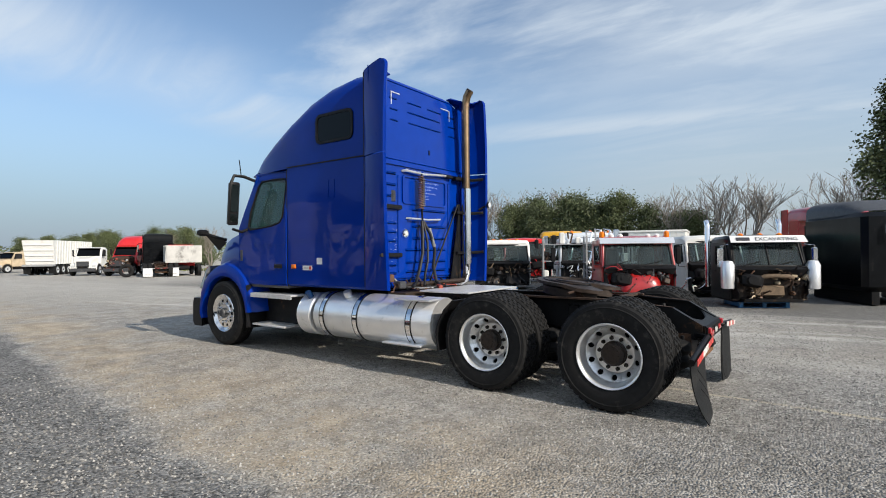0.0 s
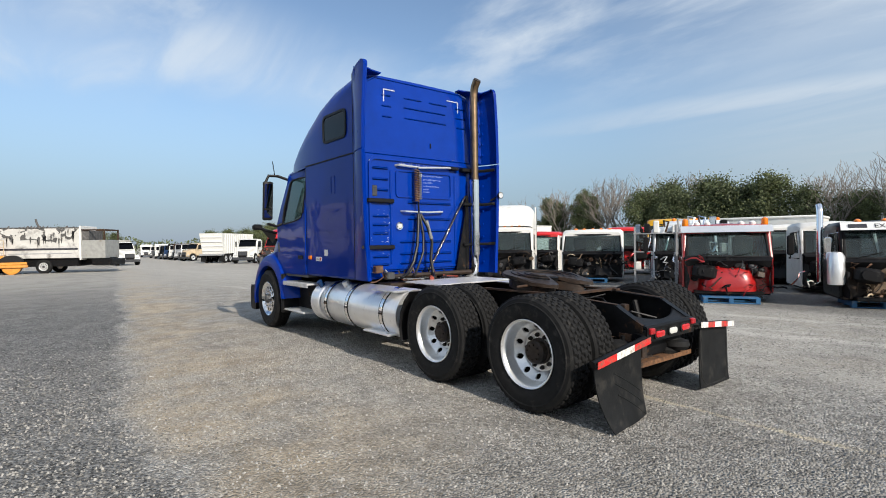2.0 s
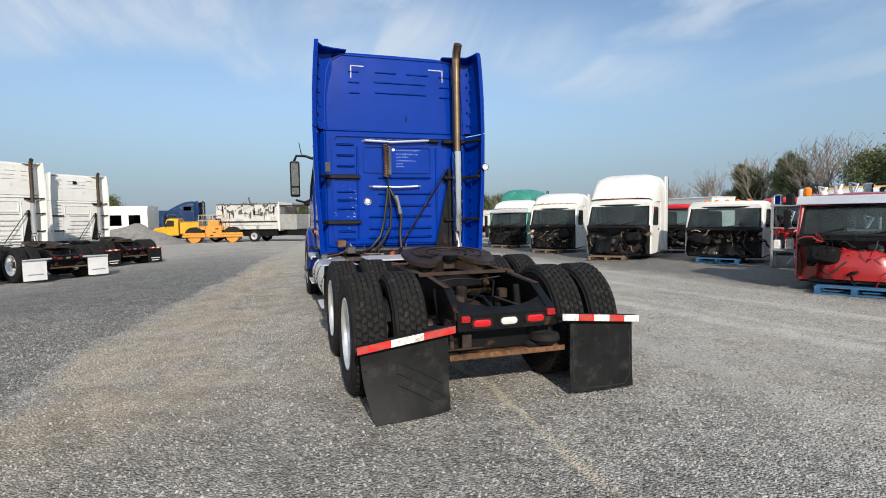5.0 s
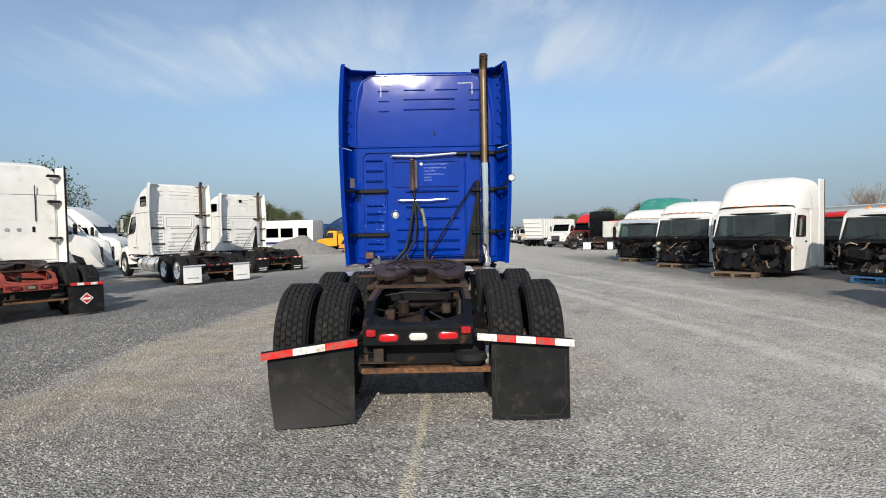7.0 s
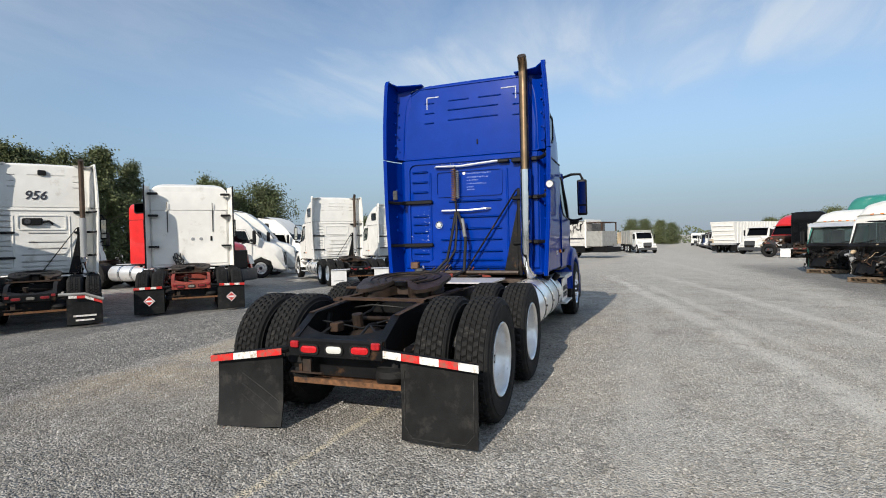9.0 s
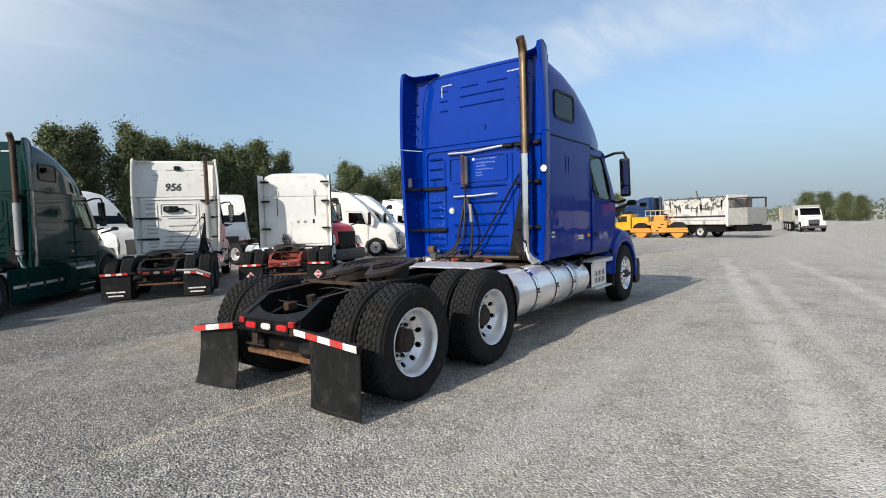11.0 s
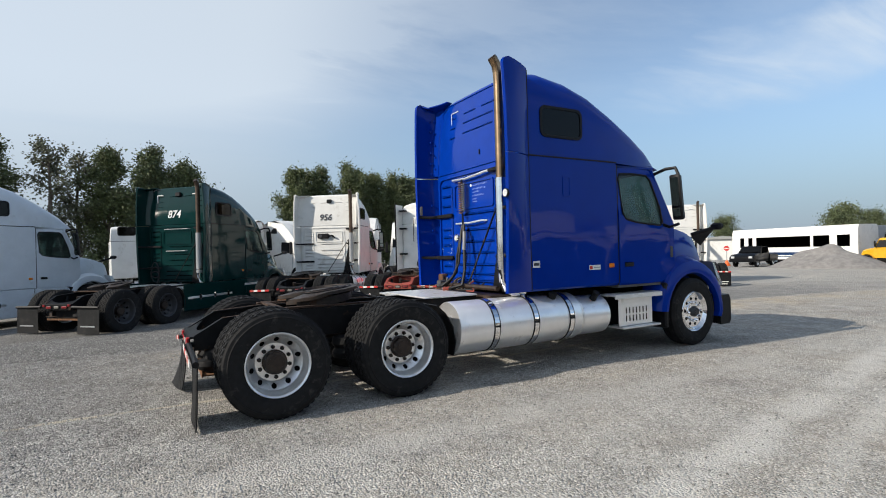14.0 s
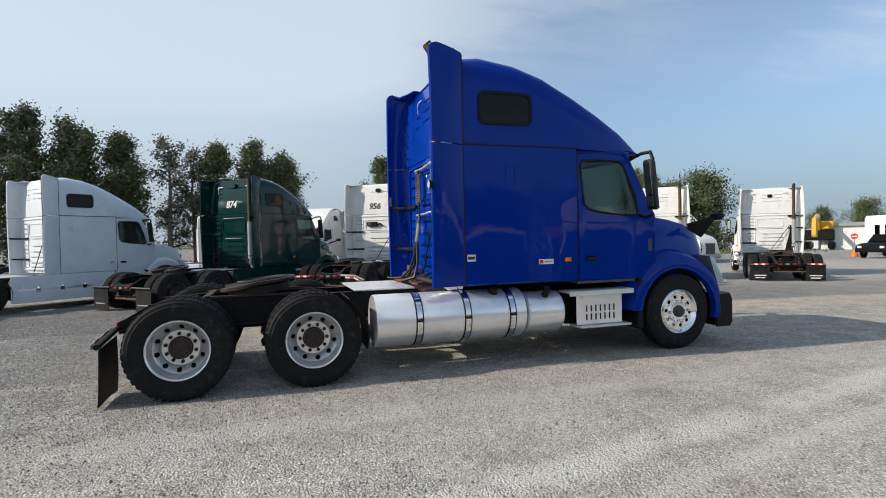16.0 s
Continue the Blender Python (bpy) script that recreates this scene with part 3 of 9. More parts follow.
def hub_geo(y0, y1, r=0.088):
    g = Geo()
    g.lathe([(r + 0.012, y0), (r + 0.012, y0 + 0.02), (r, y0 + 0.026), (r, y1 - 0.02), (r * 0.86, y1 - 0.006), (r * 0.80, y1), (0.03, y1 + 0.004), (0.0005, y1 + 0.004)], 28)
    for k in range(8):
        a = 2 * math.pi * k / 8
        g.cyl((r * 0.62 * math.cos(a), y1, r * 0.62 * math.sin(a)), (r * 0.62 * math.cos(a), y1 + 0.012, r * 0.62 * math.sin(a)), 0.009, 6)
    return g


TYRE = tyre_geo().mesh("tyre", RUBBER, 32)
TYRE_WORN = tyre_geo("rib").mesh("tyre_worn", RUBBER, 32)
TYRE_STEER = tyre_geo("rib").mesh("tyre_ribbed", RUBBER, 32)
DRIVE_RIM = drive_rim_geo().mesh("rim", RIM)
STEER_RIM = steer_rim_geo().mesh("rim", CHROME)
STEER_RIM_DULL = steer_rim_geo().mesh("rim", RIM)
BLACK_RIM = drive_rim_geo().mesh("rim", GREYPL)
BACK_DISC = Geo().lathe([(0.285, -0.095), (0.10, -0.097)], 32).mesh("brake_drum", DARK)
NUT, NUT_C = (Geo().tube([(0, 0, 0), (0, 0.022, 0), (0, 0.036, 0)], 0.019, 6, True, [0.021, 0.019, 0.012]).mesh("wheel_nut", q) for q in (NUTS, CHROME))
HUB_IN, HUB_OUT = hub_geo(-0.068, 0.035, 0.106).mesh("hub", GREASE), hub_geo(0.112, 0.165, 0.07).mesh("hub", GREYPL)
DUAL_INNER_RIM = Geo().lathe([(0.287, -0.12), (0.30, -0.128), (0.27, -0.09), (0.25, 0.02), (0.26, 0.10), (0.30, 0.128)], 36).mesh("rim", RIM)


def wheel(parent, x, y, side, kind="drive", z=0.505, nuts=False, near=True):
    """side: +1 when its outer face points to +y. The tyre carries rim, hub and nuts."""
    t = part("tyre", (TYRE if near else TYRE_WORN) if kind in ("drive", "inner", "black") else TYRE_STEER, None, parent)
    t.location = (x, y, z)
    t.rotation_euler = (0, radians(37 * (x + y) % 360), 0 if side > 0 else math.pi)
    if kind == "inner":
        part("rim", DUAL_INNER_RIM, None, t)
        return t
    if kind in ("drive", "black"):
        part("rim", DRIVE_RIM if kind == "drive" else BLACK_RIM, None, t, "dusty alloy rim" if kind == "drive" else "dark steel rim")
        part("brake_drum", BACK_DISC, None, t)
        if nuts:
            for k in range(10):
                nb = part("wheel_nut", NUT, None, t)
                ang = 2 * math.pi * (k + 0.25) / 10
                nb.location = (0.146 * math.cos(ang), -0.070, 0.146 * math.sin(ang))
        part("hub", HUB_IN, None, t, "greasy brown axle hub")
    else:
        part("rim", STEER_RIM if kind == "steer" else STEER_RIM_DULL, None, t, "bright alloy rim")
        if nuts:
            for k in range(10):
                nb = part("wheel_nut", NUT_C, None, t)
                ang = 2 * math.pi * (k + 0.25) / 10
                nb.location = (0.143 * math.cos(ang), 0.113, 0.143 * math.sin(ang))
        part("hub", HUB_OUT, None, t)
    return t


# ---- sleeper tractor ----
ROOF_HIGH = [(3.035, 3.83), (3.44, 3.89), (3.91, 3.84), (4.32, 3.72), (4.74, 3.52), (5.18, 3.28), (5.52, 3.07), (5.73, 2.90), (5.88, 2.74)]
ROOF_SMOOTH = [(3.035, 3.78), (3.5, 3.86), (4.0, 3.84), (4.4, 3.74), (4.8, 3.55), (5.2, 3.28), (5.52, 3.02), (5.73, 2.86), (5.88, 2.73)]


ROOF_LOW = [(3.035, 3.46), (3.5, 3.56), (4.0, 3.58), (4.4, 3.52), (4.8, 3.38), (5.2, 3.18), (5.52, 2.98), (5.73, 2.84), (5.88, 2.73)]
ROOF_FLAT = [(3.035, 3.38), (3.5, 3.42), (4.4, 3.38), (4.8, 3.15), (5.2, 2.98), (5.52, 2.86), (5.73, 2.78), (5.88, 2.72)]


FAIRING_EDGE = [(1.0, 1.165), (1.85, 1.212), (2.6, 1.230), (3.2, 1.218), (3.6, 1.195), (3.87, 1.168)]     # height, half width at the rear lip


def arch(x, w, zb, zt, n=20, power=3.4, lean=0.0):
    """A roof section across the truck: a superellipse on a flat base."""
    pts = []
    for k in range(n + 1):
        a = math.pi * k / n
        c, s = math.cos(a), math.sin(a)
        y = w * math.copysign(abs(c) ** (2 / power), c)
        z = zb + (zt - zb) * abs(s) ** (2 / power)
        pts.append((x + lean * (z - zb), y, z))
    return pts


def tractor(name, x, y, z, rz, label, paint, back_paint=None, roof=ROOF_HIGH, hero=False, frame_mat=None, tank_skirt=False, stack=True, number="",
            flap="plain", group="", smooth_back=False, tank_mat=None, rims=("drive", "steer"), fairings=True, stack_mat=None):
    """A long-nose sleeper tractor; +x is ahead, its rear axle stands over the origin."""
    T = thing(name, x, y, z, rz, label, "truck", group)
    fm = frame_mat or FRAME
    bp = back_paint or paint
    # body: sleeper box with a rounded edge
    g = Geo()
    ring = lambda i, zz: [(3.035 + i, -1.085 + i + 0.05, zz), (3.035 + i + 0.05, -1.085 + i, zz), (4.70, -1.085 + i, zz), (4.70, 1.085 - i, zz), (3.035 + i + 0.05, 1.085 - i, zz), (3.035 + i, 1.085 - i - 0.05, zz)]
    g.loft([ring(0.03, 0.99), ring(0.0, 1.02), ring(0.0, 1.63), ring(0.0, 1.66), ring(0.0, 2.71)], caps=True)
    body = part("sleeper_body", g, paint, T)
    # recessed lower line and seam along the side
    for s in (1, -1):
        part("body_seam", Geo().box(3.13, 4.70, s * 1.083, s * 1.090, 1.655, 1.667), paint, body)
        part("roof_seam", Geo().box(3.06, 4.70, s * 1.06, s * 1.094, 2.705, 2.722), DARK, body)
        part("vent_hatch", Geo().ring_plate(rounded(3.69, 3.82, 2.21, 2.47, 0.015, s * 1.086, 2), rounded(3.702, 3.808, 2.222, 2.458, 0.01, s * 1.086, 2), (0, s * 0.005, 0)), paint, body)
    # rear wall
    g = Geo().box(3.005, 3.04, -1.02, 1.02, 1.08, 2.71, 0.012)
    rear = part("rear_wall", g, bp, T)
    # roof cap
    wtab = [(3.0, 1.075), (4.3, 1.075), (4.8, 1.05), (5.2, 1.0), (5.55, 0.93), (5.9, 0.80)]
    ztab = [(3.0, 2.722), (4.7, 2.71), (5.9, 2.70)]
    xs = [3.035, 3.06, 3.2, 3.44, 3.7, 3.91, 4.1, 4.32, 4.53, 4.74, 4.96, 5.18, 5.36, 5.52, 5.63, 5.73, 5.82, 5.88]
    rings = []
    for i, xx in enumerate(xs):
        zt = lerp(roof, xx)
        inset = 0.03 if i == 0 else 0.0
        rings.append(arch(xx, lerp(wtab, xx) - inset, lerp(ztab, xx), max(zt - inset, lerp(ztab, xx) + 0.02), lean=0.06 if i < 2 else (0.03 if i == 2 else 0.0), power=lerp([(3.0, 7.0), (3.6, 6.0), (4.5, 5.0), (5.9, 4.0)], xx)))
    g = Geo().loft(rings, closed=False)
    g.add(rings[0], [tuple(range(len(rings[0])))])
    g.add(rings[-1], [tuple(range(len(rings[-1])))])
    cap = part("roof_cap", g, paint, T)
    # roof side windows
    for s in (1, -1):
        o = rounded(3.34, 4.07, 2.965, 3.375, 0.09, s * 1.066)
        i = rounded(3.375, 4.035, 3.0, 3.34, 0.07, s * 1.066)
        w = part("roof_window", Geo().ring_plate(o, i, (0, s * 0.022, 0)), PLASTIC, T, "dark side window in the roof cap")
        part("pane", Geo().plate([(px, s * 1.074, pz) for px, _, pz in i], (0, s * 0.004, 0)), GLASS_D, w)
        part("window_back", Geo().plate([(px, s * 1.070, pz) for px, _, pz in i], (0, s * 0.002, 0)), DARK, w)
    # cab: doors with real window openings
    for s in (1, -1):
        yy = s * 1.088
        oc = [(4.715, 1.02), (4.715, 1.5), (4.715, 2.0), (4.72, 2.50), (4.73, 2.66), (5.10, 2.67), (5.45, 2.66), (5.60, 2.55), (5.76, 2.15), (5.90, 1.86), (5.90, 1.5), (5.90, 1.10), (5.6, 1.0), (5.15, 0.99)]
        ic = [(4.86, 1.92), (4.80, 1.99), (4.79, 2.2), (4.79, 2.50), (4.83, 2.57), (5.10, 2.58), (5.40, 2.57), (5.47, 2.50), (5.60, 2.10), (5.64, 1.88), (5.60, 1.835), (5.45, 1.845), (5.25, 1.86), (5.05, 1.88)]
        inw = lambda z0: -s * 0.10 * max(0.0, (z0 - 2.0) / 0.7)     # the upper door leans in a little
        d = part("door", Geo().ring_plate([(a, yy + inw(c), c) for a, c in oc], [(a, yy + inw(c), c) for a, c in ic], (0, s * 0.016, 0)), paint, T)
        part("window_seal", Geo().tube([(a, yy + inw(c) + s * 0.012, c) for a, c in ic + ic[:1]], 0.016, 6, False), PLASTIC, d)
        part("pane", Geo().plate([(a, yy + inw(c) + s * 0.004, c) for a, c in ic], (0, s * 0.004, 0)), GLASS, d, "greenish door glass")
        part("door_handle", Geo().box(4.80, 4.98, yy + s * 0.014, yy + s * 0.035, 1.245, 1.305, 0.012), PLASTIC, d)
        part("side_marker_lamp", Geo().box(4.50, 4.60, s * 1.085, s * 1.112, 1.245, 1.305, 0.012), LENS_A, d, "amber marker lamp")
        part("sill_panel", Geo().box(4.70, 5.86, s * 1.0, s * 1.088, 0.985, 1.03, 0.01), paint, d)
        if hero:
            part("door_crease", Geo().box(4.74, 5.86, yy + s * 0.014, yy + s * 0.020, 1.60, 1.612), paint, d)
            part("vent_badge", Geo().box(5.80, 5.86, yy + s * 0.014, yy + s * 0.022, 1.35, 1.52, 0.004), GREYPL, d)
        part("door_gap_seal", Geo().box(4.695, 4.722, s * 1.04, s * 1.084, 0.99, 2.68), DARK, T)
    # roof header, pillars, firewall, dash and seats
    g = Geo().box(4.70, 5.62, -0.98, 0.98, 2.665, 2.715, 0.01)
    for s in (1, -1):
        g.tube([(5.52, s * 0.99, 2.66), (5.70, s * 1.00, 2.25), (5.93, s * 1.02, 1.84)], 0.045, 8)
        g.box(5.84, 5.98, s * 0.90, s * 1.06, 1.05, 1.88, 0.03)
    part("cab_frame", g, paint, T)
    part("firewall", Geo().box(5.86, 5.92, -1.0, 1.0, 0.95, 1.86), DARK, T)
    g = Geo().box(4.70, 5.88, -1.07, 1.07, 0.95, 0.99)
    g.box(4.68, 4.72, -1.05, 1.05, 0.99, 2.66)
    g.box(5.50, 5.84, -1.0, 1.0, 1.45, 1.78, 0.06)
    part("cab_interior", g, SEAT, T)
    for s in (1, -1):
        g = Geo().box(4.90, 5.35, s * 0.32, s * 0.82, 1.35, 1.50, 0.06)
        g.box(4.78, 4.92, s * 0.34, s * 0.80, 1.45, 1.80, 0.06)
        part("seat", g, SEAT, T)
    g = Geo()
    pts = [(5.30 + 0.06 * math.sin(2 * math.pi * k / 20), 0.57 + 0.22 * math.cos(2 * math.pi * k / 20), 1.86 + 0.19 * math.sin(2 * math.pi * k / 20)) for k in range(21)]
    g.tube(pts, 0.016, 6, False)
    g.tube([(5.30, 0.36, 1.86), (5.32, 0.57, 1.85), (5.30, 0.78, 1.86)], 0.018, 6)
    g.tube([(5.32, 0.57, 1.85), (5.55, 0.57, 1.65)], 0.03, 6)
    part("steering_wheel", g, PLASTIC, T)
    # windscreen
    rows = []
    for zz, xx, w in ((1.86, 5.98, 1.00), (2.1, 5.86, 0.985), (2.4, 5.71, 0.965), (2.67, 5.58, 0.94)):
        rows.append([(xx + 0.22 * (1 - (k / 5) ** 2), w * k / 5, zz) for k in range(-5, 6)])
    part("windscreen", Geo().sheet(rows, (0.006, 0, 0)), GLASS, T)
    # hood
    hood = []
    for xx, w, zt, zs in ((5.86, 0.98, 1.86, 1.42), (6.1, 0.95, 1.88, 1.40), (6.4, 0.90, 1.85, 1.36), (6.7, 0.84, 1.79, 1.30), (6.95, 0.78, 1.71, 1.22), (7.08, 0.72, 1.63, 1.15), (7.18, 0.62, 1.45, 1.0), (7.22, 0.58, 1.1, 0.9)):
        sec = [(xx, w + 0.03, 0.92), (xx, w + 0.03, zs), (xx, w - 0.02, zs + (zt - zs) * 0.45), (xx, w * 0.86, zt - 0.06), (xx, w * 0.6, zt - 0.012), (xx, w * 0.25, zt)]
        hood.append([(a, -b, c) for a, b, c in sec] + [(a, b, c) for a, b, c in reversed(sec)])
    g = Geo().loft(hood, closed=False)
    g.add(hood[-1], [tuple(range(len(hood[-1])))])
    part("hood", g, paint, T)
    part("grille", Geo().box(7.14, 7.245, -0.52, 0.52, 0.75, 1.45, 0.02), PLASTIC, T)
    # fenders round the front wheels
    for s in (1, -1):
        rows = []
        for k in range(0, 15):
            a = radians(176 - k * 14.0)
            ca, sa = math.cos(a), math.sin(a)
            row = []
            for r, yo in ((0.585, 1.10), (0.60, 1.165), (0.66, 1.175), (0.72, 1.14), (0.78, 1.02), (0.84, 0.86)):
                rx = r * (1.0 + 0.10 * max(0, ca))
                row.append((6.245 + rx * ca, s * yo, 0.505 + r * sa * (1.0 if sa > 0 else 0.6) + (0.06 if r > 0.7 and sa > 0.3 else 0)))
            rows.append(row)
        f = part("fender", Geo().sheet(rows, (0, -s * 0.015, 0)), paint, T)
        part("fender_liner", Geo().sheet([[(6.245 + 0.58 * math.cos(radians(200 - k * 15.7)), yy, 0.505 + 0.58 * max(-0.2, math.sin(radians(200 - k * 15.7)))) for yy in (s * 1.10, s * 0.62)] for k in range(15)]), DARK, f)
        part("splash_guard", Geo().box(5.60, 5.68, s * 0.62, s * 1.15, 0.30, 0.98, 0.02), PLASTIC, f)
        part("headlamp", Geo().loft([[(6.98, s * 1.12, 0.86), (6.98, s * 0.70, 0.86), (6.90, s * 0.74, 1.27), (6.90, s * 1.06, 1.25)], [(7.16, s * 1.06, 0.88), (7.22, s * 0.66, 0.88), (7.14, s * 0.70, 1.24), (7.05, s * 1.00, 1.22)]], caps=True), HEADLENS if hero else HAZE_W, f)
    # bumper
    rows = []
    for yy in (-1.165, -1.15, -1.05, -0.8, -0.4, 0, 0.4, 0.8, 1.05, 1.15, 1.165):
        xx = 7.40 - 0.10 * (abs(yy) / 1.165) ** 2 - (0.10 if abs(yy) > 1.14 else 0.03 if abs(yy) > 1.0 else 0)
        rows.append([(xx - 0.05, yy, 0.24), (xx, yy, 0.30), (xx, yy, 0.62), (xx - 0.04, yy, 0.71), (6.92 if abs(yy) > 1.1 else 7.0, yy, 0.71), (6.92 if abs(yy) > 1.1 else 7.0, yy, 0.24)])
    part("bumper", Geo().loft(rows, caps=True), PLASTIC if hero else GREYPL, T)
    # hood mirrors and door mirrors
    for s in (1, -1):
        g = Geo()
        g.tube([(5.58, s * 1.02, 2.60), (5.64, s * 1.18, 2.66), (5.66, s * 1.33, 2.66), (5.66, s * 1.38, 2.55)], 0.024, 8)
        g.tube([(5.66, s * 1.06, 1.86), (5.68, s * 1.2, 1.80), (5.66, s * 1.36, 1.84)], 0.022, 8)
        fr = lambda z0, sh, q: [(5.60 + sh + q * 0.3, s * (1.28 + 0.03 + q), z0), (5.60 + sh + q * 0.3, s * (1.455 - 0.03 - q), z0), (5.62 + sh, s * (1.455 - q), z0), (5.68 + sh - q, s * (1.455 - 0.02 - q), z0), (5.71 + sh - q, s * (1.455 - 0.05 - q), z0), (5.71 + sh - q, s * (1.28 + 0.05 + q), z0), (5.68 + sh - q, s * (1.28 + 0.02 + q), z0), (5.62 + sh, s * (1.28 + q), z0)]
        g.loft([fr(1.90, 0.025, 0.02), fr(1.92, 0.025, 0.0), fr(2.53, -0.035, 0.0), fr(2.55, -0.035, 0.02)], caps=True)
        mir = part("door_mirror", g, PLASTIC, T)
        part("mirror_pane", Geo().plate([(5.607, s * 1.305, 2.10), (5.607, s * 1.43, 2.10), (5.564, s * 1.43, 2.51), (5.564, s * 1.305, 2.51)], (-0.004, 0, 0)), MIRROR, mir)
        part("mirror_pane", Geo().plate([(5.622, s * 1.305, 1.945), (5.622, s * 1.43, 1.945), (5.609, s * 1.43, 2.07), (5.609, s * 1.305, 2.07)], (-0.004, 0, 0)), MIRROR, mir)
        if hero and s > 0:
            part("aerial", Geo().tube([(5.62, s * 1.24, 2.68), (5.60, s * 1.28, 2.90)], 0.008, 5), PLASTIC, mir)
        g = Geo().tube([(6.75, s * 0.80, 1.70), (6.90, s * 0.95, 1.76), (7.0, s * 1.02, 1.80)], 0.03, 6)
        g.box(6.97, 7.10, s * 0.98, s * 1.16, 1.77, 1.88, 0.03)
        if hero:
            g.plate([(6.70, s * 0.82, 1.66), (7.04, s * 0.76, 1.52), (7.07, s * 1.0, 1.80), (6.98, s * 1.0, 1.82)], (0.02, 0, 0.0))
        part("hood_mirror", g, PLASTIC, T)
    if hero:
        part("sun_visor", Geo().sheet([[(5.64 + 0.20 * (1 - (k / 5) ** 2), 0.92 * k / 5, 2.735), (5.86 + 0.22 * (1 - (k / 5) ** 2), 0.86 * k / 5, 2.70)] for k in range(-5, 6)], (0, 0, 0.012)), paint, T)
    # side fairings behind the sleeper
    if fairings:
        for s in (1, -1):
            def fairing_row(z0, top=False):
                """One level of the outward-flaring fairing, from the body to its rolled rear lip."""
                edge = lerp(FAIRING_EDGE, z0) + (-0.018 if s > 0 else 0.012)
                x_end = 2.70
                if top and z0 > 3.78:
                    x_end = 2.70 + 0.09 - math.sqrt(max(0.0, 0.09 ** 2 - (z0 - 3.78) ** 2))
                row = []
                for f in (0.0, 0.2, 0.4, 0.6, 0.8, 0.94, 1.0):
                    zt = 3.80 + 0.07 * f
                    zz = 2.705 + (z0 - 2.705) * (zt - 2.705) / (3.87 - 2.705) if top else z0
                    row.append((3.13 + (x_end - 3.13) * f, s * (1.09 + (edge - 1.09) * math.sin(math.pi / 2 * f) ** 0.9), zz))
                xa, ya, za = row[-1]
                return row + [(xa - 0.012, ya - s * 0.012, za), (xa - 0.002, ya - s * 0.034, za)]
            lo = [fairing_row(zz) for zz in (1.0, 1.2, 1.5, 1.85, 2.25, 2.69)]
            hi = [fairing_row(zz, True) for zz in (2.705, 2.95, 3.2, 3.45, 3.65, 3.78, 3.82, 3.85, 3.87)]
            fl = part("side_fairing", Geo().sheet(lo, (0, -s * 0.022, 0)), paint, T, "lower side fairing")
            fu = part("side_fairing", Geo().sheet(hi, (0, -s * 0.022, 0)), paint, T, "upper side fairing")
            part("fairing_gap", Geo().box(3.124, 3.138, s * 1.082, s * 1.0935, 1.0, 3.78), DARK, T, "dark gap between fairing and sleeper")
            # curved shoulder from fairing to roof
            rows = [[(3.13, s * 1.09, 3.70), (3.12, s * 0.98, 3.765), (3.11, s * 0.82, 3.815), (3.11, s * 0.70, 3.835)],
                    [(2.95, s * 1.125, 3.825), (2.99, s * 1.01, 3.80), (3.03, s * 0.85, 3.825), (3.05, s * 0.70, 3.84)],
                    [(2.77, s * 1.150, 3.862), (2.86, s * 1.03, 3.815), (2.96, s * 0.87, 3.83), (3.02, s * 0.70, 3.842)]]
            part("fairing_shoulder", Geo().sheet(rows, (0, 0, -0.015)), paint, fu)
            for zz in ((1.43, 2.07) if s > 0 else (1.45, 2.07, 2.60)):
                y0 = 0.55 if s > 0 else 0.93
                g = Geo().box(2.95, 3.00, s * y0, s * 1.05, zz - 0.03, zz + 0.03, 0.012)
                g.tube([(2.97, s * 1.02, zz), (2.88, s * 1.10, zz), (2.74, s * 1.175, zz + 0.01)], 0.026, 6)
                part("fairing_bracket", g, PLASTIC, T, "black rubber fairing bracket")
    # upper rear panel, leaning forward more towards its top, and its side flanges
    zr = roof[0][1]
    lean_x = lambda zz: 3.031 + 0.066 * ((zz - 2.722) / (zr - 2.722)) ** 2
    rows = []
    for k in range(13):
        u = k / 12 * 0.985
        w = lerp([(0.0, 1.025), (0.4, 1.012), (0.75, 0.985), (1.0, 0.955)], u) * (1 - u ** 9) ** (1 / 9)
        zz = 2.726 + (zr - 0.03 - 2.726) * u
        rows.append([(lean_x(zz), w * j / 8, zz) for j in range(-8, 9)])
    part("upper_rear_panel", Geo().sheet(rows, (0.01, 0, 0)), bp, cap)
    if hero:
        rim = [(r[0][0] - 0.004, r[0][1], r[0][2]) for r in rows] + [(r[-1][0] - 0.004, r[-1][1], r[-1][2]) for r in reversed(rows)]
        part("panel_ridge", Geo().tube(rim + rim[:1], 0.013, 6, False), bp, cap)
        for s in (1, -1):
            for k in range(5):
                zz = 2.84 + 0.19 * k
                part("flange_slot", Geo().box(2.988, 3.012, s * 1.068, s * 1.094, zz, zz + 0.026, 0.004), paint, cap)
    if fairings:
        for s in (1, -1):
            part("rear_flange", Geo().sheet([[(3.045 + 0.03 * k, s * 0.90, 2.73 + (zr - 2.76) * k), (3.02 + 0.03 * k, s * 1.03, 2.73 + (zr - 2.745) * k), (2.985 + 0.03 * k, s * 1.125, 2.73 + (zr - 2.72) * k)] for k in (0, 0.33, 0.66, 0.85, 1.0)], (0.012, 0, 0)), paint, cap)
    # ribs, panel frame and grab bars on the rear wall
    X0 = 3.005
